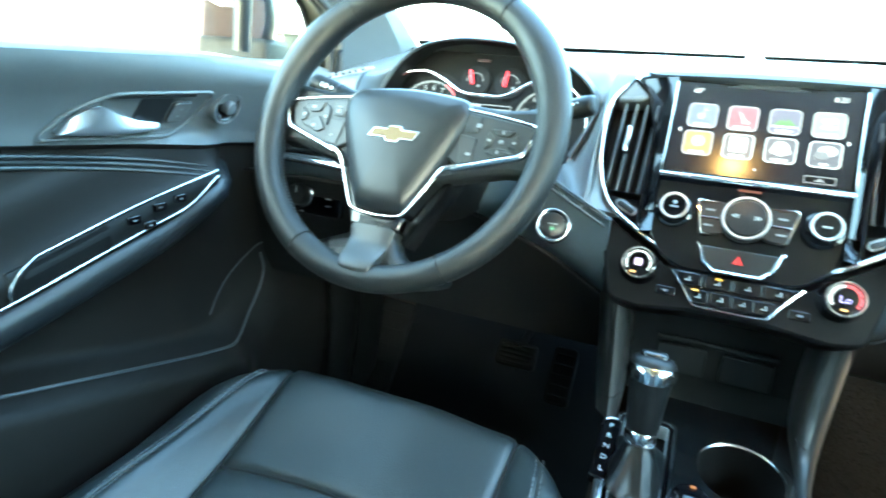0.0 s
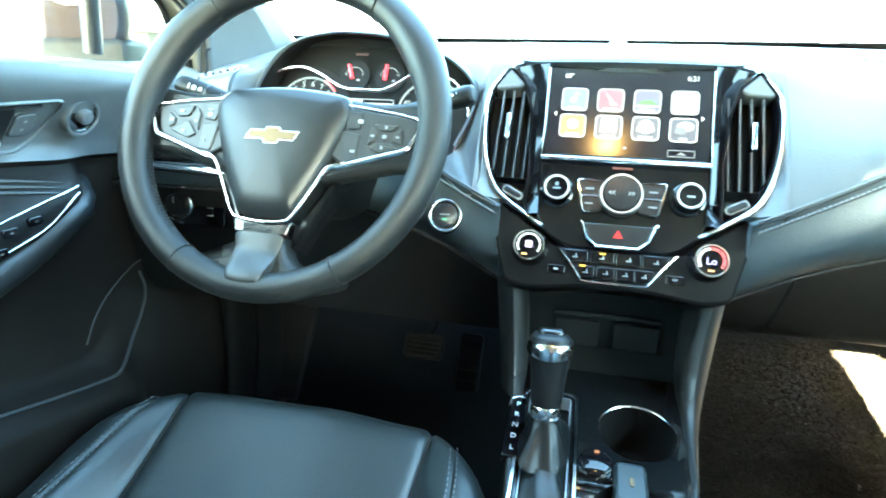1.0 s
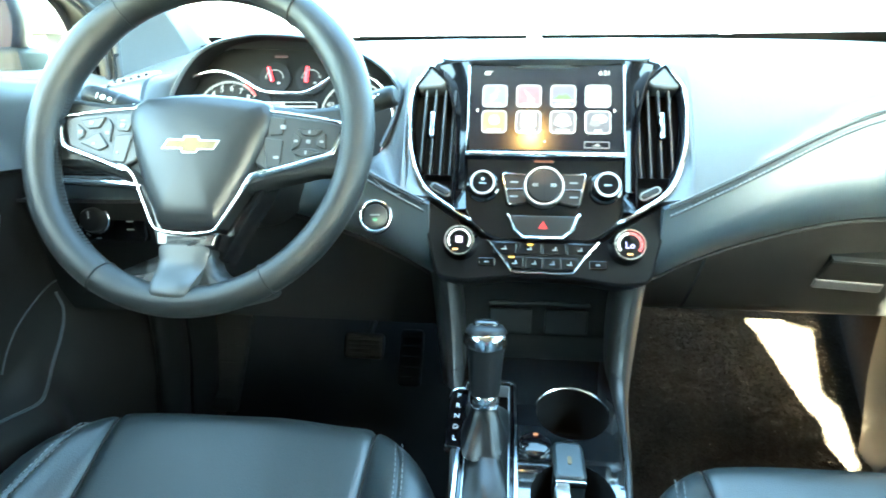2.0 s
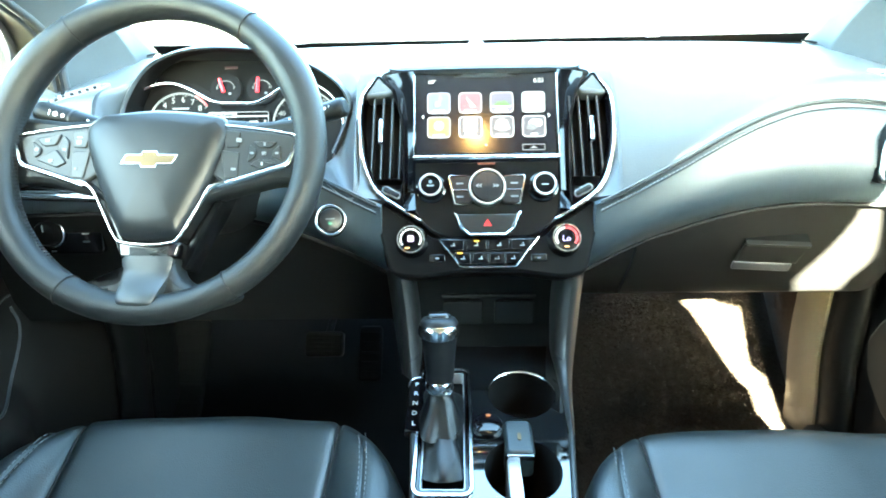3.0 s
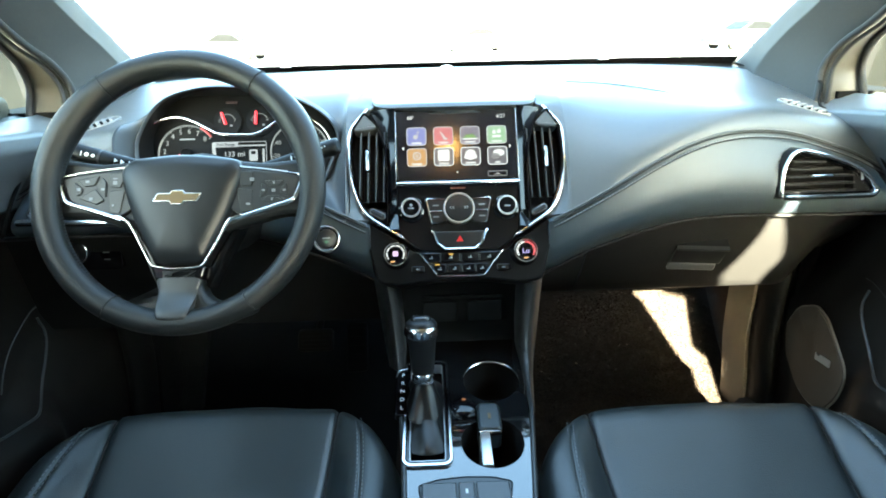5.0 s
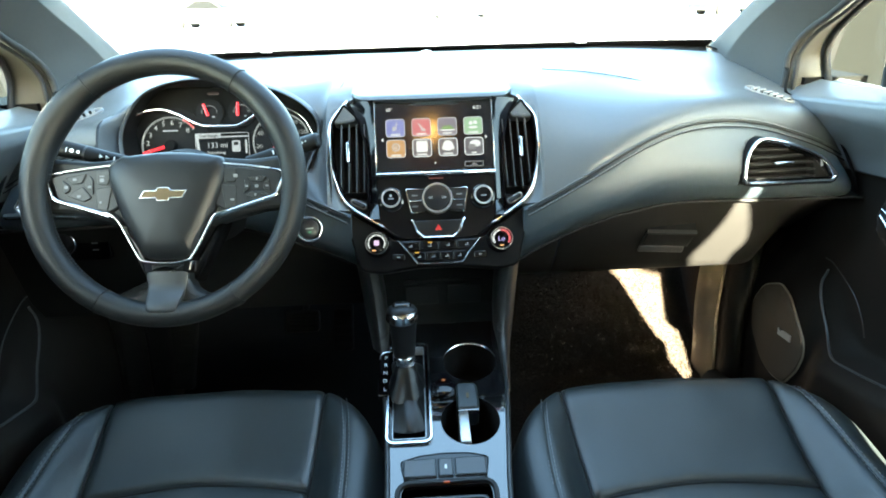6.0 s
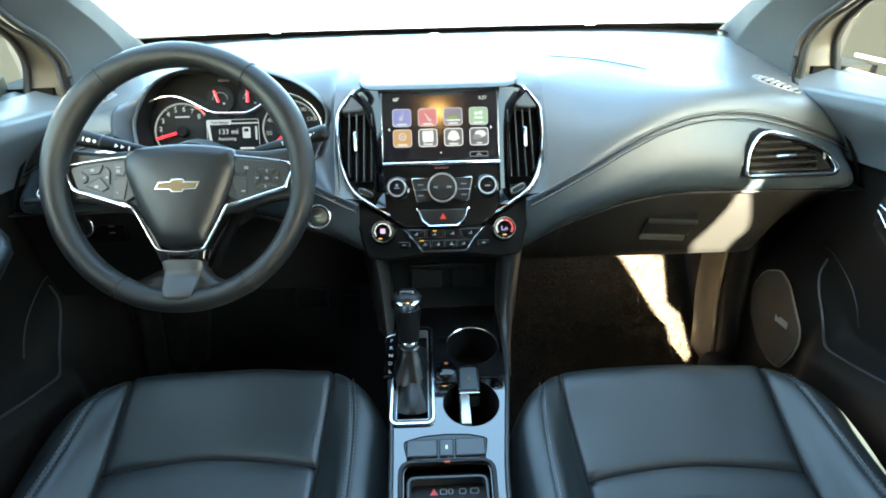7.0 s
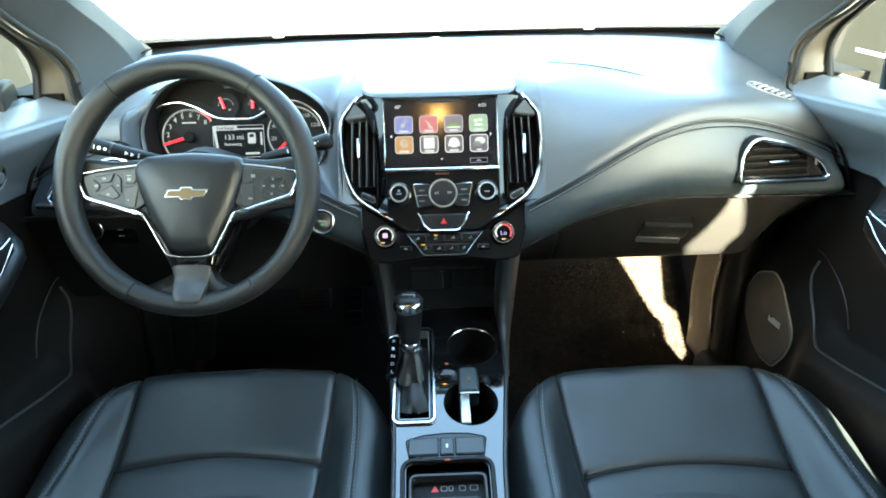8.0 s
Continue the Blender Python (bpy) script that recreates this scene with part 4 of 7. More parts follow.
hazard = part("hazard_button", prism(hz, -0.006, 0.002, SM, 0.0015), SATIN, stack, "wide hazard button with a red triangle")
part("frame", tube([(-0.040, -0.0215, 0.001), (-0.0365, -0.0245, 0.002), (-0.0315, -0.0400, 0.002), (-0.0215, -0.0488, 0.002), (0.0215, -0.0488, 0.002), (0.0315, -0.0400, 0.002), (0.0365, -0.0245, 0.002), (0.040, -0.0215, 0.001)], 0.0015, 6, SM), CHROME, hazard)
part("triangle", prism([(-0.0052, -0.0385), (0.0052, -0.0385), (0, -0.0295)], 0.0018, 0.0026, SM), glow("hazard_red", (0.9, 0.06, 0.06), 0.05, (0.5, 0.02, 0.02)), hazard)
part("slot", prism(rounded(0.022, 0.0022, 0.001, 0, 0.0405), -0.005, -0.003, SM), glow("slot_red", (0.9, 0.2, 0.15), 0.03), stack, "thin red-lit slot")

# climate panel and dials
cp = round_corners([(-0.060, -0.0525), (0.060, -0.0525), (0.033, -0.0845), (-0.033, -0.0845)], 0.004)
climate = part("climate_panel", prism(cp, -0.012, -0.003, SM, 0.001), PIANO, stack, "trapezoid panel of climate keys")
part("trim", tube(curve([(-0.061, -0.0515, -0.003), (-0.047, -0.068, -0.002), (-0.036, -0.083, -0.002), (-0.030, -0.0865, -0.002), (0.0, -0.0872, -0.002), (0.030, -0.0865, -0.002), (0.036, -0.083, -0.002), (0.047, -0.068, -0.002), (0.061, -0.0515, -0.003)], 4), 0.0011, 6, SM), CHROME, climate)
amber = glow("amber_lamp", (1.0, 0.55, 0.08), 0.22)
for r, (y, xs) in enumerate(((-0.0605, (-0.042, -0.014, 0.0135, 0.041)), (-0.0765, (-0.030, -0.009, 0.011, 0.030)))):
    for i, x in enumerate(xs):
        w = 0.0255 if r == 0 else 0.0190
        part("key", prism(rounded(w, 0.0135, 0.002, x * (1.0 if r else 0.98), y), -0.004, -0.0018, SM, 0.0008), PIANO, climate)
        part("mark", prism(rounded(0.0058, 0.0013, 0.0006, x, y - 0.001), -0.0018, -0.0009, SM), GREY_MARK, climate)
        part("mark", prism(rounded(0.0014, 0.0030, 0.0006, x + 0.0012, y + 0.0012), -0.0018, -0.0008, SM), GREY_MARK, climate)
part("lamp", prism(rounded(0.0065, 0.0018, 0.0007, -0.0135, -0.0560), -0.0018, -0.0006, SM), amber, climate, "lit amber lamp")
part("lamp", prism(rounded(0.0065, 0.0018, 0.0007, -0.0335, -0.0705), -0.0018, -0.0006, SM), amber, climate, "lit amber lamp")
for s in (-1, 1):
    part("seat_heat_key", prism(rounded(0.020, 0.010, 0.002, s * 0.061, -0.076), -0.010, -0.0058, SM, 0.001), PIANO, stack)
    part("mark", prism(rounded(0.005, 0.002, 0.0009, s * 0.061, -0.076), -0.006, -0.0042, SM), GREY_MARK, stack)
    tm = SM @ shift(s * 0.0915, -0.055, -0.008)
    d = part("climate_dial", revolve([(0.0205, 0.0), (0.0200, 0.004), (0.0172, 0.008), (0.0166, 0.018), (0.0155, 0.0195), (0.001, 0.0195)], tm, 36), PIANO, stack, "round climate dial with a bright ring and lit face")
    part("ring", frame_prism(circle(0.0170, n=36), 0.0022, 0.012, 0.0212, tm), CHROME, d)
    arcs = ((215, -35, lit_white),) if s < 0 else ((215, 100, lit_white), (96, -35, glow("dial_red", (1.0, 0.12, 0.15), 0.22)))
    for a0, a1, lit in arcs:
        line = [(0.0120 * math.cos(radians(a)), 0.0120 * math.sin(radians(a)), 0.0196) for a in xs_between(a0, a1, 24)]
        part("scale_arc", tube(line, 0.0011 if s < 0 else 0.0015, 6, tm), lit, d)
    for i in range(7):
        a = radians(205 - 230 * i / 6)
        part("scale_mark", prism(rounded(0.0016, 0.0016, 0.0006), 0.0192, 0.0212, tm @ Matrix.Rotation(a, 4, "Z") @ shift(0.0120, 0, 0)), DARK, d)
    if s > 0:
        part("reading", letters("Lo", 0.0100, tm @ shift(0, -0.001, 0.0200)), glow("dial_blue", (0.55, 0.45, 1.0), 0.3), d)
    else:
        part("fan_mark", prism(rounded(0.0075, 0.0075, 0.0015, 0, 0.0005), 0.0192, 0.0204, tm), glow("dial_violet", (0.85, 0.6, 0.95), 0.25), d)
    part("lamp", prism(rounded(0.0060, 0.0020, 0.0008, 0.0 if s > 0 else -0.004, -0.0105), 0.0192, 0.0203, tm), glow("dial_amber", (1.0, 0.5, 0.2), 0.25), d)

# ---- instrument cluster ----
CM = plane_frame((-0.3325, 0.160, 0.700), 22)
cluster = thing("instrument_cluster", (-0.3325, 0.16, 0.63), "hooded instrument cluster with two dials and a small display", "instrument cluster")
HOOD = [(-0.480, 0.640), (-0.488, 0.690), (-0.478, 0.722), (-0.4585, 0.7500), (-0.4330, 0.7665), (-0.396, 0.776), (-0.357, 0.7785), (-0.300, 0.7740), (-0.2400, 0.7580), (-0.1980, 0.7350), (-0.1765, 0.708), (-0.1790, 0.680), (-0.196, 0.640)]


def hood(steps):
    o = [(p.x, p.y) for p in curve([(x, z, 0) for x, z in HOOD], 5)]
    c = Vector((-0.34, 0.68))
    rings = []
    for d, dy in steps:
        row = []
        for x, z in o:
            p = Vector((x, z))
            q = p + (c - p).normalized() * d
            row.append((q.x, 0.118 + (q.y - 0.70) * 0.42 + dy, q.y))
        rings.append(row)
    return loft(rings, caps=False, closed=False)


def cowl(side):
    """The shoulder that runs from the hood's rim out to the pads beside it."""
    top = lambda x, y: (x, y, dash_top(x, y) - 0.0012)
    if side > 0:
        prof = pad_profile(-0.157)
        near = HOOD[6:] + [(-0.215, 0.624)]
        far = [top(-0.357, 0.243), top(-0.270, 0.243), top(-0.195, 0.255), top(-0.146, 0.262), top(-0.146, 0.150), prof[7] + Vector((0.001, 0, 0)), stitch(-0.157), stitch(-0.206)]
    else:
        near = HOOD[6::-1]
        prof = pad_profile(-0.503)
        far = [top(-0.357, 0.243), top(-0.440, 0.243), prof[12], prof[9], prof[6], prof[3], prof[0]]
    o = curve([(x, z, 0) for x, z in near], 8)
    b = curve(far, 8)
    rows = []
    for i, (p, q) in enumerate(zip(o, b)):
        a = Vector((p.x, 0.130 + (p.y - 0.70) * 0.42, p.y - 0.0005))
        lean = smooth_step(0.05, 0.45, i / len(o))
        row = []
        for k in range(15):
            t = k / 14
            p = a.lerp(q, t)
            p.z = a.z + (q.z - a.z) * (t + (math.sin(math.pi / 2 * t) - t) * lean)
            row.append(p)
        rows.append(row)
    return slab(rows, (0, 0.006, -0.003))


part("hood", hood(((0.0, 0.020), (0.0, 0.010), (0.0015, 0.002), (0.003, 0.0), (0.005, 0.002), (0.006, 0.006))), SOFT, cluster, "curved hood over the dials")
part("hood_lining", hood(((0.0058, 0.0055), (0.008, 0.014), (0.012, 0.06))), HARD, cluster)
part("cowl", cowl(1), SOFT, cluster, "sloping shoulder beside the hood")
part("cowl", cowl(-1), SOFT, cluster, "sloping shoulder beside the hood")
part("face", prism(round_corners([(-0.150, -0.075), (0.150, -0.075), (0.160, -0.01), (0.130, 0.060), (-0.130, 0.066), (-0.160, 0.0)], 0.03), -0.03, -0.004, CM), DARK, cluster)
gull = [(-0.128, -0.090), (-0.146, -0.066), (-0.160, -0.042), (-0.1660, -0.018), (-0.1590, 0.004), (-0.1330, 0.0215), (-0.100, 0.0272), (-0.073, 0.0190), (-0.0480, 0.0050), (-0.031, -0.0012), (0.0, -0.0025), (0.020, -0.0020), (0.038, 0.0060), (0.058, 0.0190), (0.084, 0.0255), (0.104, 0.0210), (0.1240, 0.0080), (0.1360, -0.0100), (0.1420, -0.0300), (0.1400, -0.055), (0.128, -0.080)]
part("chrome_trim", tube(curve([(x, y, 0.012) for x, y in gull], 5), 0.0024, 8, CM), CHROME, cluster, "gull-wing chrome trim round the dials")
gauge_white = glow("gauge_white", (0.8, 0.85, 0.9), 0.10)
needle_red = glow("needle_red", (1.0, 0.05, 0.08), 0.35, (0.4, 0.0, 0.0))
for s, cx, marks, first, step, needle in ((-1, -0.0905, "12345678", 194, 21.9, 195), (1, 0.0865, ("20", "40", "60", "80", "100", "120"), 190, 33.3, 223)):
    gm = CM @ shift(cx, -0.0285, -0.003)
    g = part("gauge", revolve([(0.062, -0.004), (0.062, 0.0), (0.001, 0.001)], gm, 40), material("gauge_face", (0.004, 0.004, 0.0045), 0.7, spec=0.2), cluster, "round dial with white numerals and a red needle")
    a0, a1 = first + 24, first - step * (len(marks) - 1) - 6
    arc = [(0.0455 * math.cos(radians(a0 + (a1 - a0) * i / 30)), 0.0455 * math.sin(radians(a0 + (a1 - a0) * i / 30)), 0.002) for i in range(31)]
    part("scale", tube(arc, 0.0013, 5, gm), gauge_white, g)
    bm = bmesh.new()
    for i in range(33):
        a = radians(a0 + (a1 - a0) * i / 32)
        r0 = 0.0415 if i % 4 == 0 else 0.0435
        tube([(r0 * math.cos(a), r0 * math.sin(a), 0.002), (0.0455 * math.cos(a), 0.0455 * math.sin(a), 0.002)], 0.0006, 4, gm, bm=bm)
    part("ticks", bm, gauge_white, g, kind="stuff")
    for i, text in enumerate(marks):
        a = radians(first - step * i)
        part("numeral", letters(text, 0.0115 if s < 0 else 0.0100, gm @ shift(0.0365 * math.cos(a), 0.0365 * math.sin(a), 0.002)), gauge_white, g)
    part("legend", prism(rounded(0.024, 0.0022, 0.001, 0, 0.024), 0.0012, 0.0020, gm), GREY_MARK, g)
    na = radians(needle)
    tip, tail = Vector((0.0445 * math.cos(na), 0.0445 * math.sin(na), 0.006)), Vector((0.003 * math.cos(na), 0.003 * math.sin(na), 0.006))
    part("needle", tube([tail, tip], [0.0026, 0.0021], 6, gm), needle_red, g, "red needle")
    part("boss", revolve([(0.010, 0.0), (0.0095, 0.007), (0.008, 0.009), (0.001, 0.009)], gm, 20), DARK, g)
    if s < 0:
        red = [(0.0462 * math.cos(radians(a)), 0.0462 * math.sin(radians(a)), 0.003) for a in range(62, 34, -3)]
        part("red_zone", tube(red, 0.0018, 5, gm), RED_MARK, g)
        part("reset_key", prism(rounded(0.012, 0.006, 0.001, -0.022, -0.036), 0.0008, 0.0018, gm), GREY_MARK, g)
for x, flip in ((-0.026, 1), (0.025, -1)):
    gm = CM @ shift(x, 0.022, 0.0)
    g = part("small_gauge", revolve([(0.022, -0.004), (0.022, 0.0), (0.001, 0.0005)], gm, 28), material("small_face", (0.004, 0.004, 0.0045), 0.7, spec=0.2), cluster, "small fuel or temperature gauge")
    arc = [(0.013 * math.cos(radians(a)), 0.013 * math.sin(radians(a)) - 0.002, 0.001) for a in range(150, 20, -10)]
    part("scale", tube(arc, 0.0006, 5, gm), gauge_white, g)
    ends = ((-0.0021, -0.0050), (-0.0084, 0.0135)) if flip > 0 else ((-0.0059, -0.0060), (-0.0048, 0.0145))
    part("needle", tube([(*ends[0], 0.003), (*ends[1], 0.003)], [0.0028, 0.0024], 6, gm), needle_red, g)
    part("letter", letters("E" if flip > 0 else "C", 0.0055, gm @ shift(-0.012, 0.001, 0.001)), gauge_white, g)
    part("letter", letters("F" if flip > 0 else "H", 0.0055, gm @ shift(0.012, 0.001, 0.001)), gauge_white, g)
    part("mark", prism(rounded(0.004, 0.003, 0.001, 0.006, -0.007), 0.0005, 0.0012, gm), GREY_MARK, g)
dic = part("display", prism(rounded(0.088, 0.056, 0.003, -0.008, -0.038), -0.004, 0.001, CM), DARK, cluster, "small driver display, lit white on black")
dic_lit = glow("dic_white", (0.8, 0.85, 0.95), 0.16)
part("frame", frame_prism(rounded(0.086, 0.054, 0.003, -0.008, -0.038), 0.0009, 0.0005, 0.0015, CM), dic_lit, dic)
part("header", prism(rounded(0.040, 0.0075, 0.001, -0.030, -0.0155), 0.0005, 0.0014, CM), dic_lit, dic)
part("rule", prism(rounded(0.044, 0.0022, 0.0005, 0.012, -0.0175), 0.0005, 0.0014, CM), dic_lit, dic)
part("side_band", prism([(-0.051, -0.0125), (-0.0465, -0.0125), (-0.0410, -0.0600), (-0.0455, -0.0600)], 0.0004, 0.0013, CM), dic_lit, dic)
part("words", letters("Fuel Range", 0.0066, CM @ shift(-0.029, -0.0155, 0.0018)), DARK, dic)
part("words", letters("133 mi", 0.0122, CM @ shift(-0.016, -0.031, 0.0016)), dic_lit, dic)
part("words", letters("Remaining", 0.0070, CM @ shift(-0.018, -0.0425, 0.0016)), dic_lit, dic)
part("pump", prism(rounded(0.013, 0.018, 0.002, 0.014, -0.033), 0.0008, 0.0016, CM), dic_lit, dic)
part("pump_window", prism(rounded(0.007, 0.005, 0.001, 0.014, -0.029), 0.0012, 0.0019, CM), DARK, dic)
part("gauge_bar", prism(rounded(0.0030, 0.022, 0.001, 0.030, -0.034), 0.0008, 0.0016, CM), dic_lit, dic)
for x in (-0.030, 0.014):
    part("footer", prism(rounded(0.024, 0.0035, 0.001, x, -0.0585), 0.0008, 0.0016, CM), dic_lit, dic)
part("warning_lamp", prism(rounded(0.018, 0.003, 0.001, -0.02, 0.053), -0.004, -0.002, CM), glow("warning_red", (0.9, 0.1, 0.1), 0.012), cluster)

# ---- steering wheel ----
WM = plane_frame((-0.3388, -0.0866, 0.6755), 27) @ Matrix.Rotation(radians(-1.0), 4, "Z")
wheel = thing("steering_wheel", (-0.341, -0.0866, 0.6755), "black leather steering wheel with chrome-trimmed spokes", "steering wheel")
R_RIM = 0.1590


def rim_slim(deg):
    """1 at the lower outer part of the rim, where it is thinnest."""
    return math.exp(-((((deg - 295) + 180) % 360 - 180) / 62) ** 2)


def rim():
    n, k = 120, 16
    rings = []
    for i in range(n):
        a = 2 * math.pi * i / n
        deg = math.degrees(a) % 360
        grip = max(math.exp(-((deg - c) / 14) ** 2) for c in (32, 148))
        ra, rb = 0.0164 + 0.0022 * grip - 0.0020 * rim_slim(deg), 0.0162 + 0.001 * grip - 0.001 * rim_slim(deg)
        r0 = R_RIM - 0.0020 * rim_slim(deg)
        rings.append([((r0 + ra * math.cos(b)) * math.cos(a), (r0 + ra * math.cos(b)) * math.sin(a), rb * math.sin(b)) for b in [2 * math.pi * j / k for j in range(k)]])
    bm = bmesh.new()
    rs = [ring(bm, r, WM) for r in rings]
    for a, b in zip(rs, rs[1:] + rs[:1]):
        skin(bm, a, b)
    return bm


part("rim", rim(), WHEEL_LEATHER, wheel, "leather-wrapped rim, lightly worn")
for deg in (126, 56, 241, 303):
    a = radians(deg)
    r0, ra = R_RIM - 0.0020 * rim_slim(deg), 0.0168 - 0.0020 * rim_slim(deg)
    pts = [((r0 + ra * math.cos(b)) * math.cos(a), (r0 + ra * math.cos(b)) * math.sin(a), (ra + 0.0006 * rim_slim(deg)) * math.sin(b)) for b in [2 * math.pi * j / 20 for j in range(20)]]
    part("seam", tube(pts, 0.0009, 5, WM, closed=True), SEAM, wheel)
bm = bmesh.new()
for deg in [150 + 1.6 * i for i in range(50)]:
    a = radians(deg)
    rr = R_RIM - 0.0163
    tube([(rr * math.cos(a), rr * math.sin(a), -0.003), (rr * math.cos(a + 0.012), rr * math.sin(a + 0.012), 0.003)], 0.0008, 4, WM, bm=bm)
part("rim_stitching", bm, SEAM, wheel, "dark cross stitching on the inner rim", kind="stuff")
PAD = [(-0.058, 0.0415), (0.0, 0.0465), (0.058, 0.0415), (0.071, 0.033), (0.0740, 0.018), (0.0655, -0.012), (0.0515, -0.046), (0.0355, -0.077), (0.0275, -0.0872), (0.0, -0.0905), (-0.0275, -0.0872), (-0.0355, -0.077), (-0.0515, -0.046), (-0.0655, -0.012), (-0.0740, 0.018), (-0.071, 0.033)]
pad_o = ccw([(p.x, p.y) for p in curve([(x, y, 0) for x, y in PAD + PAD[:1]], 4)[:-1]])


def hub_pad():
    c = Vector((0, -0.012))
    rings = []
    for f, z in ((1.0, -0.045), (1.0, -0.012), (0.985, -0.006), (0.95, -0.0015), (0.88, 0.0025), (0.7, 0.0055), (0.4, 0.0072), (0.1, 0.0076)):
        rings.append([(c.x + (x - c.x) * f, c.y + (y - c.y) * f, z) for x, y in pad_o])
    return loft(rings, WM)


hub = part("airbag_pad", hub_pad(), material("hub_cover", (0.0085, 0.0093, 0.010), 0.40, grain=0.06, scale=900, spec=0.45), wheel, "smooth grey-black hub cover")
BADGE = [(-0.0290, -0.0052), (-0.0092, -0.0052), (-0.0076, -0.0088), (0.0070, -0.0088), (0.0086, -0.0052), (0.0235, -0.0052), (0.0290, 0.0052), (0.0092, 0.0052), (0.0076, 0.0088), (-0.0070, 0.0088), (-0.0086, 0.0052), (-0.0235, 0.0052)]
lm = WM @ shift(0.0, -0.0095, 0.0060)
badge = part("badge", prism(BADGE, 0.0, 0.0026, lm, 0.0006), CHROME, hub, "gold cross-shaped badge with a chrome edge")
part("badge_face", prism(inset(ccw(BADGE), 0.0016), 0.0015, 0.0032, lm, 0.0004), GOLD, badge)
POD = material("pod_plastic", (0.020, 0.0215, 0.0225), 0.42, grain=0.15, scale=900, spec=0.45)
POD_KEY = material("pod_key", (0.0205, 0.022, 0.023), 0.40, grain=0.1, scale=900, spec=0.5)
KEYS_LEFT = (((-0.1255, 0.0150), (-0.0965, 0.0205), (-0.1025, 0.0075), (-0.1150, 0.0060)), ((-0.1275, 0.0130), (-0.1165, 0.0050), (-0.1175, -0.0020), (-0.1245, -0.0060)),
             ((-0.0945, 0.0190), (-0.0885, 0.0120), (-0.0890, -0.0080), (-0.1010, 0.0065)), ((-0.1230, -0.0075), (-0.1160, -0.0035), (-0.1020, 0.0045), (-0.0900, -0.0105), (-0.1000, -0.0160)))
KEYS_RIGHT = (((0.0975, 0.0125), (0.1245, 0.0125), (0.1175, 0.0050), (0.1050, 0.0050)), ((0.0955, 0.0105), (0.1035, 0.0040), (0.1020, -0.0045), (0.0935, -0.0105)),
              ((0.1265, 0.0105), (0.1290, -0.0085), (0.1175, -0.0045), (0.1190, 0.0035)), ((0.0955, -0.0125), (0.1030, -0.0060), (0.1165, -0.0060), (0.1270, -0.0110), (0.1080, -0.0170)))
MARKS = {-1: ((-0.111, 0.0125, 0.0050, 0.0030), (-0.1215, 0.0030, 0.0042, 0.0036), (-0.0930, 0.0030, 0.0042, 0.0030), (-0.1060, -0.0085, 0.0046, 0.0034), (-0.0785, 0.0160, 0.0060, 0.0014), (-0.0785, 0.0110, 0.0052, 0.0044), (-0.0800, -0.0165, 0.0026, 0.0026)),
         1: ((0.1110, 0.0092, 0.0022, 0.0034), (0.0985, 0.0000, 0.0036, 0.0022), (0.1235, 0.0000, 0.0036, 0.0022), (0.1090, -0.0110, 0.0022, 0.0034), (0.1105, -0.0002, 0.0040, 0.0034), (0.0845, 0.0135, 0.0050, 0.0040), (0.0805, -0.0165, 0.0050, 0.0026))}
for s in (-1, 1):
    arm = round_corners([(s * 0.052, 0.040), (s * 0.100, 0.036), (s * 0.152, 0.042), (s * 0.160, 0.0), (s * 0.150, -0.030), (s * 0.122, -0.028), (s * 0.070, -0.042), (s * 0.045, -0.050)], 0.010)
    part("spoke", prism(arm, -0.028, -0.0085, WM, 0.006), WHEEL_LEATHER, wheel)
    pod = round_corners([(s * 0.064, 0.0285), (s * 0.128, 0.0210), (s * 0.1425, 0.0165), (s * 0.1335, -0.0115), (s * 0.0735, -0.0310), (s * 0.058, -0.022)], 0.005)
    sp = part("switch_pod", prism(pod, -0.02, -0.0035, WM, 0.002), POD, wheel, "grey switch pod with pale symbols")
    for shape in KEYS_LEFT if s < 0 else KEYS_RIGHT:
        part("key", prism(round_corners(inset(ccw(list(shape)), 0.0005), 0.0024), -0.006, -0.0016, WM, 0.0009), POD_KEY, sp)
    for y0, y1 in ((0.0245, 0.0050), (0.0030, -0.0265)):
        key = [(s * 0.0665, y0), (s * 0.0855, y0 - 0.0022), (s * 0.0845, y1 + 0.001), (s * 0.0720, y1)]
        part("key", prism(round_corners(ccw(key), 0.0020), -0.006, -0.0020, WM, 0.0008), POD_KEY, sp)
    edge = curve([(s * 0.126, 0.0225, -0.004), (s * 0.1405, 0.0195, -0.003), (s * 0.1445, 0.0120, -0.002), (s * 0.1385, -0.0060, -0.001), (s * 0.1330, -0.0135, 0.0), (s * 0.115, -0.0195, 0.0), (s * 0.090, -0.0275, 0.0), (s * 0.068, -0.0350, 0.001)], 5)
    part("chrome_wing", tube(edge, [0.0010 + 0.0019 * smooth_step(2, 16, i) for i in range(len(edge))], 8, WM, flat=0.8), CHROME, sp)
    part("top_trim", tube([(s * 0.127, 0.0228, -0.004), (s * 0.098, 0.0268, -0.004), (s * 0.0665, 0.0302, -0.004)], 0.0009, 6, WM), SILVER, sp, "thin bright line")
    for x, y, w, h in MARKS[s]:
        part("mark", prism(rounded(w, h, 0.0007, x, y), -0.0030, -0.0009 if abs(x) > 0.088 else -0.0013, WM), GREY_MARK, sp)
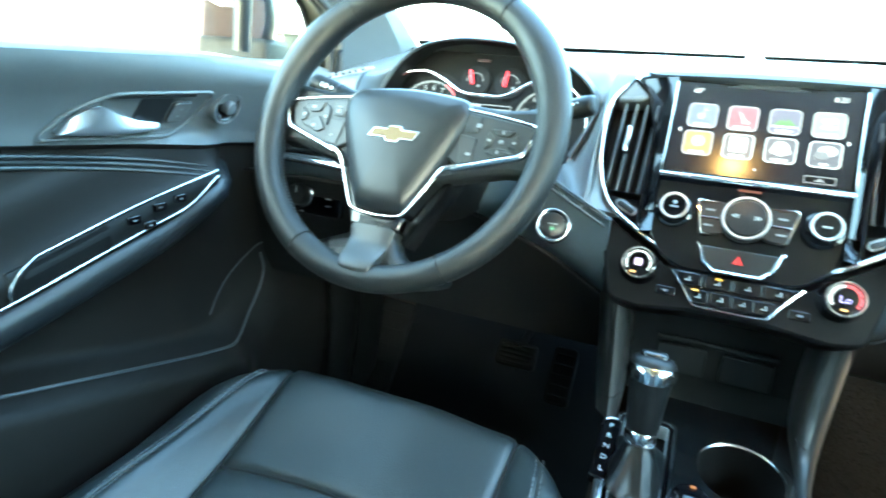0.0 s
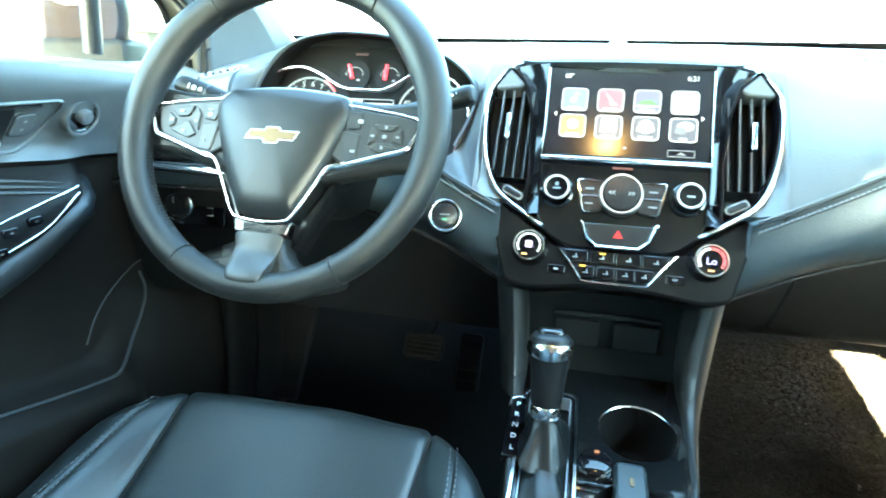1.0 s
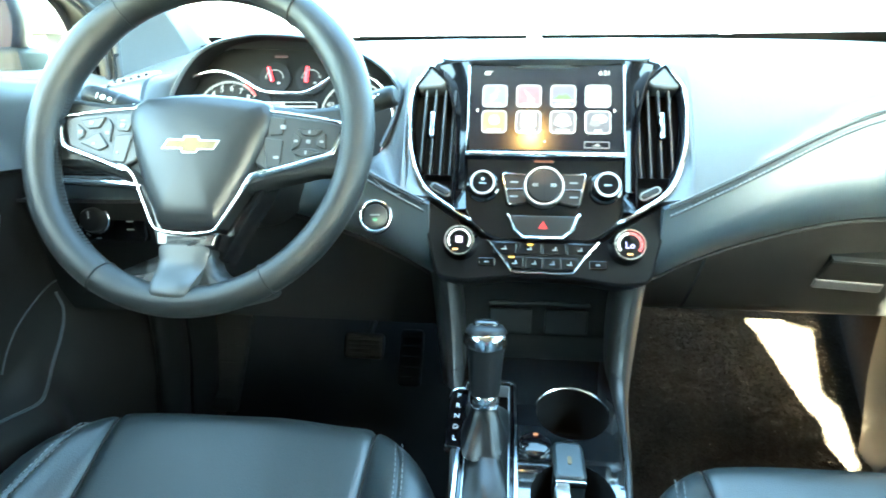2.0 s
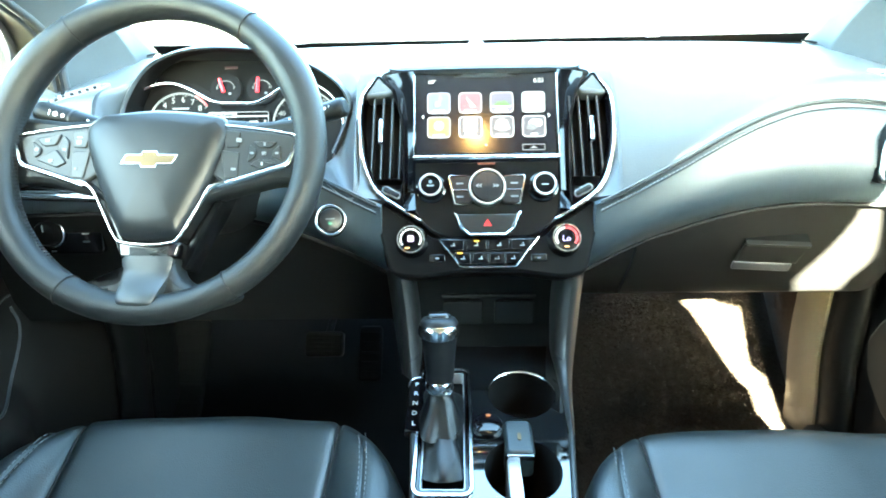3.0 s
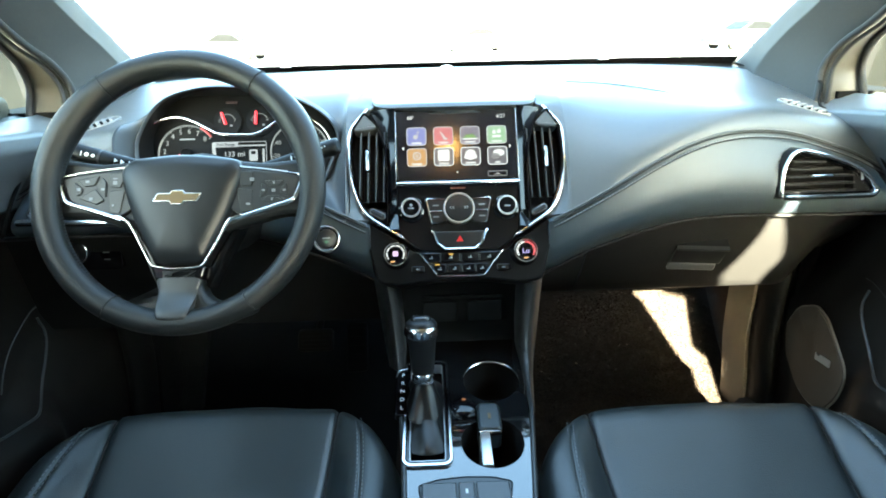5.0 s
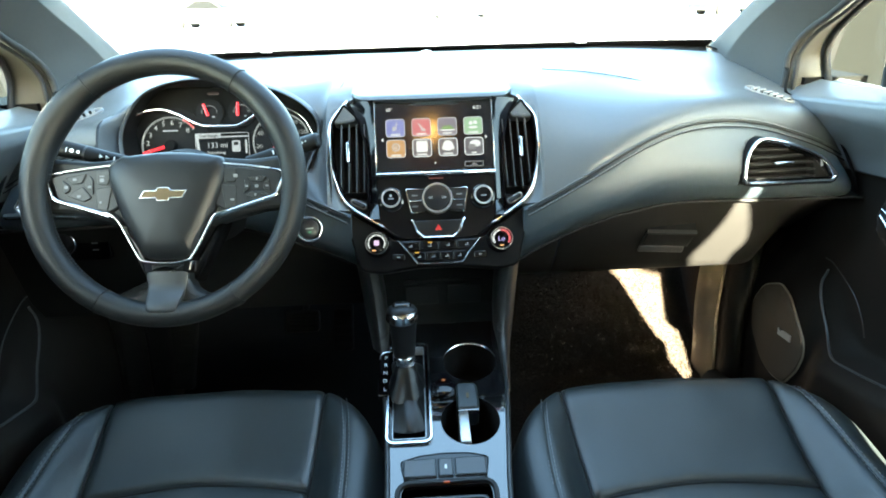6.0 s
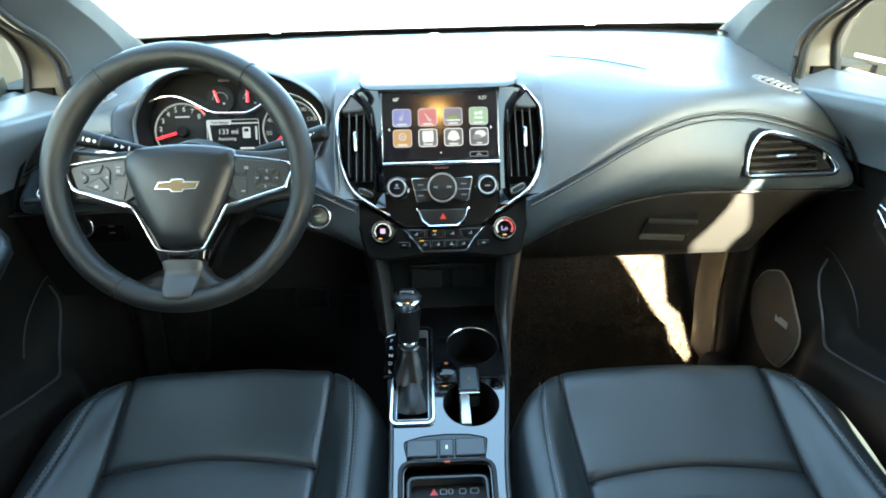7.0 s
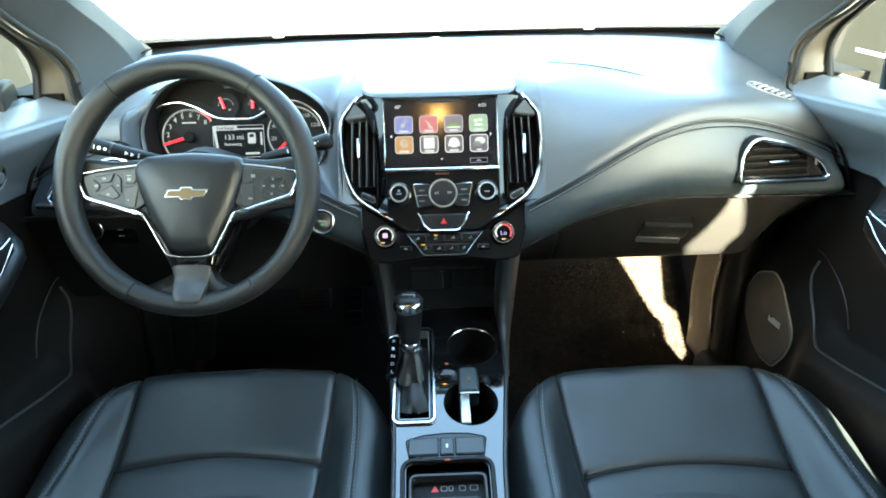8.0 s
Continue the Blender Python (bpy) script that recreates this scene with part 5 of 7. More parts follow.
vee = curve([(-0.0745, -0.0315, 0.0), (-0.0650, -0.0345, 0.001), (-0.0575, -0.0405, 0.001), (-0.0420, -0.069, 0.001), (-0.0320, -0.0865, 0.001), (-0.0240, -0.0915, 0.001), (0.0, -0.0938, 0.001), (0.0240, -0.0915, 0.001), (0.0320, -0.0865, 0.001), (0.0420, -0.069, 0.001), (0.0575, -0.0405, 0.001), (0.0650, -0.0345, 0.001), (0.0745, -0.0315, 0.0)], 5)
part("chrome_vee", tube(vee, [0.0014 + 0.0014 * smooth_step(0.050, 0.064, abs(v.x)) for v in vee], 8, WM, flat=1.2), CHROME, wheel, "chrome V trim under the hub")
for s in (-1, 1):
    flank = [(s * 0.0680, -0.0330), (s * 0.0600, -0.0370), (s * 0.0400, -0.0700), (s * 0.0300, -0.0885), (s * 0.0250, -0.1080), (s * 0.0290, -0.1180), (s * 0.0420, -0.0880), (s * 0.0580, -0.0580)]
    part("flank", prism(round_corners(ccw(flank), 0.004), -0.050, -0.0180, WM, 0.004), material("flank_gloss", (0.006, 0.0062, 0.0066), 0.22, spec=0.5), wheel, "gloss black flank behind the hub")
part("lower_band", prism(round_corners([(-0.0325, -0.0895), (0.0325, -0.0895), (0.0290, -0.1065), (-0.0290, -0.1065)], 0.004), -0.03, -0.0030, WM, 0.003), PIANO, wheel, "gloss black band under the hub")
LOW = [(-0.026, -0.090), (0.0, -0.089), (0.026, -0.090), (0.026, -0.112), (0.0340, -0.1270), (0.056, -0.1350), (0.085, -0.1370), (0.078, -0.150), (0.0, -0.166), (-0.078, -0.150), (-0.085, -0.1370), (-0.056, -0.1350), (-0.0340, -0.1270), (-0.026, -0.112)]
low = [(q.x, q.y) for q in curve([(x, y, 0) for x, y in LOW + LOW[:1]], 4)[:-1]]
part("lower_spoke", prism(low, -0.030, -0.0030, WM, 0.007), WHEEL_LEATHER, wheel, "flared leather spoke that runs into the rim")
plate_rows = []
for i in range(19):
    f = i / 18
    y = -0.1045 - 0.0505 * f
    w = (0.0262 - 0.0092 * f) * (1 - 0.30 * max(0, (f - 0.90) / 0.10) ** 2) * (1 - 0.12 * max(0, (0.06 - f) / 0.06))
    top = -0.0010 + 0.0178 * smooth_step(-0.118, -0.150, y) - 0.003 * smooth_step(-0.1515, -0.155, y)
    plate_rows.append([WM @ Vector((w * f2, y, top - 0.0024 * abs(f2) ** 6)) for f2 in (-1, -0.95, -0.8, -0.4, 0, 0.4, 0.8, 0.95, 1)])
part("spoke_plate", slab(plate_rows, (WM.to_3x3() @ Vector((0, 0, -0.012)))), material("spoke_grey", (0.034, 0.037, 0.039), 0.42, grain=0.15, scale=900, spec=0.5), wheel, "grey spoke plate")
part("column", loft([[(x * f, (y + 0.02) * f - 0.02, z) for x, y in circle(0.052, n=24)] for f, z in ((1.0, -0.028), (1.15, -0.06), (1.2, -0.16))], WM), HARD, wheel, "black column shroud")


def stalk(tip, root, name, label):
    t, r = Vector(tip), Vector(root)
    th = thing(name, root, label, "stalk")
    pts = [r.lerp(t, f) for f in (0, 0.25, 0.5, 0.75, 0.92, 0.98, 1.0)]
    part("arm", tube(pts, [0.008, 0.0085, 0.0100, 0.0120, 0.0128, 0.0118, 0.008], 14, flat=0.85, up=(0, -0.4, 1)), HARD, th)
    d = (t - r).normalized()
    side = d.cross(Vector((0, -0.94, 0.34))).normalized()
    for f, kind in ((0.84, 0), (0.79, 1), (0.73, 2), (0.52, 3), (0.46, 3), (0.39, 0)):
        c = r.lerp(t, f) + Vector((0, -0.0082 - 0.0022 * f, 0.0036))
        m = Matrix.Translation(c) @ Matrix((d, side, d.cross(side))).transposed().to_4x4()
        shape = (rounded(0.0011, 0.0060, 0.0005), circle(0.0027, n=14), circle(0.0022, n=10), [(-0.0030, 0), (0.0012, -0.0026), (0.0012, 0.0026)])[kind]
        part("mark", prism(shape, -0.0010, 0.0012, m), WHITE_MARK, th, "white printed symbol")
    part("collar", tube([r.lerp(t, 0.68), r.lerp(t, 0.70)], 0.0120, 14, flat=0.85, up=(0, -0.4, 1)), SATIN, th)


stalk((-0.515, 0.006, 0.7105), (-0.385, 0.004, 0.676), "indicator_stalk", "black light stalk with white symbols behind the wheel")
stalk((-0.157, -0.012, 0.7105), (-0.262, 0.006, 0.680), "wiper_stalk", "black wiper stalk behind the wheel")

# ---- centre console ----
DECK = Matrix.Translation((0, -0.02, 0.375)) @ Matrix.Rotation(math.atan(0.14), 4, "X")


def plate_with_holes(outline, holes, z0, z1, m, bm=None):
    bm = bm or bmesh.new()
    loops = [ccw(list(outline))] + [ccw(list(h)) for h in holes]
    for z, turn in ((z1, 1), (z0, 0)):
        edges = []
        for o in loops:
            vs = ring(bm, [(x, y, z) for x, y in o], m)
            edges += [bm.edges.new((vs[i], vs[(i + 1) % len(vs)])) for i in range(len(vs))]
        bmesh.ops.triangle_fill(bm, edges=edges, use_beauty=True)
    for o in loops:
        a, b = ring(bm, [(x, y, z0) for x, y in o], m), ring(bm, [(x, y, z1) for x, y in o], m)
        skin(bm, a, b)
    bmesh.ops.remove_doubles(bm, verts=bm.verts, dist=1e-6)
    return bm


console = thing("centre_console", (0, -0.2, 0.05), "gloss black centre console with cup holders and shifter gate", "console")
EDGE_L = [(0.06, -0.100), (0.02, -0.096), (-0.02, -0.094), (-0.10, -0.089), (-0.19, -0.083), (-0.30, -0.080), (-0.56, -0.076)]
EDGE_R = [(0.06, 0.112), (0.02, 0.106), (-0.02, 0.100), (-0.10, 0.089), (-0.19, 0.077), (-0.30, 0.066), (-0.56, 0.060)]
outline = [(x, y) for y, x in EDGE_L] + [(x, y) for y, x in EDGE_R[::-1]]
CUP1, CUP2 = (0.039, -0.035, 0.0400), (0.030, -0.148, 0.0405)
gate = rounded(0.064, 0.196, 0.012, -0.0535, -0.087)
well = round_corners([(-0.064, -0.246), (0.047, -0.246), (0.042, -0.425), (-0.060, -0.425)], 0.012)
tray = round_corners([(-0.060, -0.262), (0.043, -0.262), (0.040, -0.42), (-0.058, -0.42)], 0.012)
part("deck", plate_with_holes(outline, [circle(CUP1[2], CUP1[0], CUP1[1]), circle(CUP2[2], CUP2[0], CUP2[1]), inset(ccw(gate), 0.004), well], -0.006, 0.0, DECK), material("console_gloss", (0.006, 0.0065, 0.007), 0.035, spec=1.0, coat=1.0, wear=0.5), console, "gloss deck")
side = [DECK @ Vector((x, y, -0.006)) for x, y in outline]
part("body", loft([[(p.x * 1.02, p.y, 0.05) for p in side], [(p.x * 1.03, p.y, p.z - 0.03) for p in side], [(p.x * 1.005, p.y, p.z) for p in side]], caps=False), GLOVE, console, "black console flank")
part("well_collar", frame_prism(inset(ccw(well), -0.0075), 0.0065, -0.002, 0.0035, DECK), GLOVE, console, "dark collar round the tray well")
for x, y, r in (CUP1, CUP2):
    m = DECK @ shift(x, y, 0)
    cup = part("cup_holder", loft([[(q[0], q[1], z) for q in circle(rr, n=32)] for rr, z in ((r, 0.0005), (r - 0.001, -0.004), (r - 0.003, -0.062), (r - 0.008, -0.066), (0.002, -0.066))], m, caps=False), DARK, console, "deep black cup holder")
    if r == CUP1[2]:
        arc = [(r * 1.01 * math.cos(radians(a)), r * 1.01 * math.sin(radians(a)), 0.001) for a in range(168, -24, -6)]
        part("rim", tube(arc, [0.0007 + 0.0013 * math.sin(math.pi * i / (len(arc) - 1)) for i in range(len(arc))], 6, m), CHROME, cup)
dv = part("divider", prism(rounded(0.032, 0.050, 0.008, 0.0290, -0.1065), -0.03, 0.005, DECK, 0.004), LEATHER, console, "dark clip between the cup holders")
part("emblem", prism(rounded(0.004, 0.010, 0.0018, 0.0295, -0.108), 0.004, 0.0060, DECK), GOLD, dv)
part("clip", box(0.0145, 0.0285, -0.180, -0.126, -0.058, -0.004, DECK, bevel=0.002), SILVER, dv, "bare metal clip plate inside the cup")
part("clip_edge", prism(rounded(0.030, 0.0032, 0.001, 0.0290, -0.1320), -0.004, 0.0030, DECK, 0.001), CHROME, dv)
part("socket_cover", revolve([(0.017, -0.004), (0.0165, 0.004), (0.012, 0.007), (0.001, 0.0075)], DECK @ shift(-0.004, -0.088, 0), 24), PIANO, console, "round power socket cover")
part("socket_lamp", prism(rounded(0.005, 0.0025, 0.001, -0.003, -0.078), 0.006, 0.0085, DECK), glow("socket_amber", (1.0, 0.35, 0.1), 0.08), console)
# parking brake switch bar and rear tray
bar = part("switch_bar", prism(round_corners([(-0.066, -0.212), (-0.040, -0.204), (-0.008, -0.2015), (0.024, -0.203), (0.048, -0.210), (0.042, -0.240), (0.020, -0.2435), (-0.008, -0.2450), (-0.036, -0.2425), (-0.060, -0.237)], 0.006), -0.006, 0.0035, DECK, 0.002), PIANO, console, "three-part switch bar with a chrome rim")
part("rim", frame_prism(round_corners([(-0.066, -0.212), (-0.040, -0.204), (-0.008, -0.2015), (0.024, -0.203), (0.048, -0.210), (0.042, -0.240), (0.020, -0.2435), (-0.008, -0.2450), (-0.036, -0.2425), (-0.060, -0.237)], 0.006), 0.0010, 0.0, 0.0042, DECK), SATIN, bar)
for x0, x1 in ((-0.061, -0.0195), (-0.018, 0.0015), (0.003, 0.043)):
    part("switch", prism(rounded(x1 - x0, 0.0265, 0.002, (x0 + x1) / 2, -0.2245), 0.001, 0.0065, DECK, 0.002), material("switch_grey", (0.055, 0.06, 0.066), 0.35), bar)
part("mark", prism(rounded(0.003, 0.006, 0.001, -0.008, -0.2245), 0.0062, 0.0070, DECK), WHITE_MARK, bar)
part("lamp", prism(rounded(0.007, 0.0013, 0.0005, -0.008, -0.2445), 0.003, 0.0052, DECK), glow("switch_red", (1.0, 0.2, 0.05), 0.12), bar)
tm = part("tray", prism(inset(ccw(well), -0.001), -0.05, -0.020, DECK), DARK, console, "sunken tray with a rubber mat")
part("tray_rim", frame_prism(tray, 0.0045, -0.030, 0.002, DECK), material("tray_grey", (0.03, 0.032, 0.034), 0.3), tm)
inner = round_corners([(-0.050, -0.290), (0.034, -0.290), (0.032, -0.412), (-0.048, -0.412)], 0.008)
part("shelf", prism(inset(ccw(tray), 0.003), -0.022, -0.0125, DECK), HARD, tm)
part("mat", prism(inner, -0.022, -0.0115, DECK, 0.003), RUBBER, tm)
part("mat_rim", frame_prism(inner, 0.003, -0.013, -0.008, DECK), material("mat_rim_grey", (0.03, 0.032, 0.034), 0.35), tm)
part("warning_mark", prism([(-0.031, -0.2805), (-0.021, -0.2805), (-0.026, -0.2715)], -0.0128, -0.0116, DECK), RED_MARK, tm)
for x, w in ((-0.014, 0.009), (-0.005, 0.006), (0.010, 0.009), (0.025, 0.011)):
    part("mark", frame_prism(rounded(w, 0.008, 0.002, x, -0.276), 0.0012, -0.0128, -0.0117, DECK), GREY_MARK, tm)
# legs from the stack down to the deck, and the pocket between them
LEG = material("leg_plastic", (0.026, 0.0265, 0.027), 0.34, grain=0.1, scale=900, spec=0.5)
for s, dx in ((-1, 0.0), (1, 0.0)):
    rows = []
    for x, y, z, w in [q for q in ((0.1190, 0.020, 0.560, 1.0), (0.1150, 0.022, 0.525, 1.0), (0.1100, 0.020, 0.490, 1.0), (0.1055, 0.012, 0.455, 1.0), (0.1020, 0.002, 0.422, 0.95), (0.0990, -0.010, 0.396, 0.85), (0.0960, -0.030, 0.3810, 0.62), (0.0930, -0.055, 0.3735, 0.45), (0.0905, -0.085, 0.3680, 0.34), (0.0875, -0.120, 0.3615, 0.26)) if s > 0 or q[1] > -0.02] + ([(0.0960, -0.024, 0.372, 0.7)] if s < 0 else []):
        c = x + 0.002
        rows.append([(s * (c - 0.018 * w), y + 0.050 * w, z - 0.010), (s * (c - 0.017 * w), y + 0.006, z - 0.001), (s * (c - 0.013 * w), y - 0.001, z + 0.0010), (s * (c - 0.004 * w), y - 0.005, z + 0.0020), (s * c, y - 0.003, z + 0.0016),
                     (s * (c + 0.008 * w), y + 0.008 * w, z), (s * (c + 0.020 * w), y + 0.040 * w, z - 0.008), (s * (c + 0.028 * w), y + 0.10 * w, z - 0.020), (s * (c - 0.010 * w), y + 0.10 * w, z - 0.020)])
    part("leg", loft(rows), LEG, console, "curved leg between the stack and the console")
    edge = [DECK @ Vector((s * (abs(x) - 0.001), y, 0.0)) for y, x in (EDGE_L if s < 0 else EDGE_R)[3:]]
    part("edge_trim", tube(curve(edge, 5), 0.0034, 8), LEG, console, "satin edge of the deck")
    gap = [(s * 0.0865, -0.006, 0.3985), (s * 0.0925, -0.0165, 0.3960), (s * 0.0990, -0.0165, 0.3935), (s * 0.1075, -0.004, 0.3870), (s * 0.1165, 0.025, 0.380)]
    part("joint", tube(gap, 0.0008, 5), SEAM, console)
POCKET = material("pocket_plastic", (0.020, 0.022, 0.0225), 0.55, grain=0.3, scale=900, spec=0.4)
# unseen box, added to keep the sun off the console's left flank
part("rear_sun_block", loft([[(x * f, y, z) for x, y in rounded(0.150, 0.36, 0.03, -0.008, -0.76)] for f, z in ((0.98, 0.05), (1.0, 0.30), (1.0, 0.50), (0.96, 0.515), (0.85, 0.52))]), LEATHER, console, "unseen padded box at the console's rear, added to block the sun")
part("pocket", slab([[(x, 0.03, 0.368), (x, 0.10, 0.366), (x, 0.115, 0.378), (x, 0.110, 0.45), (x, 0.080, 0.52)] for x in xs_between(-0.110, 0.112, 8)], (0, 0.006, -0.006)), POCKET, console, "open storage pocket")
part("pocket_ledge", tube([(-0.06, 0.106, 0.428), (0.0, 0.106, 0.430), (0.075, 0.106, 0.428)], 0.004, 8), POCKET, console)
part("pocket_lip", tube(curve([(-0.085, 0.026, 0.372), (-0.02, 0.040, 0.376), (0.03, 0.042, 0.377), (0.09, 0.024, 0.374)], 5), 0.004, 8), SATIN, console)
for x in (-0.03, 0.045):
    part("port", prism(rounded(0.058, 0.036, 0.004, x, 0.0), 0.0, 0.005, plane_frame((0, 0.108, 0.403), 4), 0.002), POCKET, console, "small covered port")

# ---- gear shifter ----
shifter = thing("gear_shifter", (-0.0535, -0.107, 0.36), "gear lever with leather boot in a chrome gate", "gear lever")
part("gate_rim", frame_prism(gate, 0.0048, -0.004, 0.0045, DECK), CHROME, shifter, "bright gate surround")
part("gate_inner", frame_prism(inset(ccw(gate), 0.0049), 0.0040, -0.012, 0.0030, DECK), PIANO, shifter, "black inner band")
part("gate_line", frame_prism(inset(ccw(gate), 0.0090), 0.0011, -0.014, 0.0024, DECK), SILVER, shifter, "thin bright inner line")
part("plate_tip", tube(curve([(-0.0975, -0.026, 0.005), (-0.0965, -0.017, 0.0055), (-0.0910, -0.0115, 0.0055), (-0.0830, -0.0100, 0.005)], 5), 0.0017, 8, DECK), CHROME, shifter, "chrome corner of the letter plate")
part("gate_plate", prism(rounded(0.021, 0.090, 0.004, -0.0875, -0.056), -0.004, 0.0060, DECK, 0.002), PIANO, shifter, "black gear letter plate")
for i, text in enumerate("PRNDL"):
    part("letter", letters(text, 0.0088, DECK @ shift(-0.0880, -0.024 - 0.0163 * i, 0.0063)), WHITE_MARK, shifter)
part("gate_floor", prism(inset(ccw(gate), 0.004), -0.05, -0.02, DECK), DARK, shifter)
low_c, top_c = Vector((-0.0535, -0.107, 0.350)), Vector((-0.0575, -0.094, 0.404))
rows = []
for i in range(33):
    t = i / 32
    c = low_c.lerp(top_c, t)
    lip = math.exp(-((t - 0.60) / 0.12) ** 2)
    waist = math.exp(-((t - 0.36) / 0.12) ** 2)
    w = 0.0128 + 0.0125 * (1 - t) ** 1.0 + 0.0062 * lip - 0.0030 * waist
    d = 0.0128 + 0.062 * (1 - t) ** 1.5 + 0.014 * lip - 0.006 * waist
    row = []
    for k in range(72):
        a = 2 * math.pi * k / 72
        ex = min(1 / max(abs(math.cos(a)), abs(math.sin(a))) ** (0.75 * (1 - t)), 1.25)
        fold = math.sin(math.pi * min(1, t * 1.08)) ** 0.8
        pleat = 0.16 * abs(math.sin(1.5 * a + 2.6 * t + 0.4)) + 0.16 * math.sin(4 * a - 5 * t + 2.0) * (1 - t) + 0.05 * math.sin(7 * a + 6 * t)
        f = 1 + fold * (pleat - 0.04 + 0.14 * noise.noise((math.cos(a) * 1.8, math.sin(a) * 1.8, t * 4 + 3)))
        sag = 0.011 * lip * max(0, -math.sin(a - 0.4)) + 0.004 * lip
        row.append((c.x + w * math.cos(a) * ex * f, c.y + d * math.sin(a) * ex * f, c.z - sag))
    rows.append(row)
part("boot", loft(rows, caps=False), BOOT_LEATHER, shifter, "creased black leather boot")
axis = (Vector((-0.058, -0.072, 0.482)) - top_c)
km = Matrix.Translation(top_c) @ axis.to_track_quat("Z", "Y").to_matrix().to_4x4()
L = axis.length
part("collar", revolve([(0.0135, -0.004), (0.0155, 0.0), (0.0155, 0.007), (0.0145, 0.009)], km, 28), CHROME, shifter)
knob = part("knob", revolve([(0.0140, 0.006), (0.0158, 0.014), (0.0172, 0.034), (0.0190, L - 0.030), (0.0212, L - 0.016), (0.0222, L - 0.009), (0.0215, L - 0.004), (0.0180, L + 0.0005), (0.010, L + 0.0025), (0.001, L + 0.003)], km, 32), KNOB_LEATHER, shifter, "tapered leather shift knob")
back = km.to_3x3().inverted() @ Vector((0, -1, 0))
phi = math.atan2(back.y, back.x)
band = []
for e, z0, dz in ((-0.0030, L - 0.0165, 0.0070), (0.0022, L - 0.0160, 0.0070), (0.0019, L - 0.0115, 0.0030), (0.0006, L - 0.0070, 0.0), (-0.0010, L - 0.0060, 0.0)):
    band.append([((0.0216 + e - 0.0016 * max(0, math.cos(a - phi)) * (dz > 0.005)) * math.cos(a), (0.0216 + e - 0.0016 * max(0, math.cos(a - phi)) * (dz > 0.005)) * math.sin(a), z0 - dz * math.cos(a - phi)) for a in [2 * math.pi * j / 40 for j in range(40)]])
part("knob_band", loft(band, km, caps=False), CHROME, knob, "chrome band, widest to the rear")
part("knob_button", prism(rounded(0.027, 0.022, 0.008, 0.0, -0.001), L - 0.002, L + 0.0065, km, 0.004), material("button_gloss", (0.02, 0.022, 0.024), 0.15, spec=0.6), knob, "glossy release button")

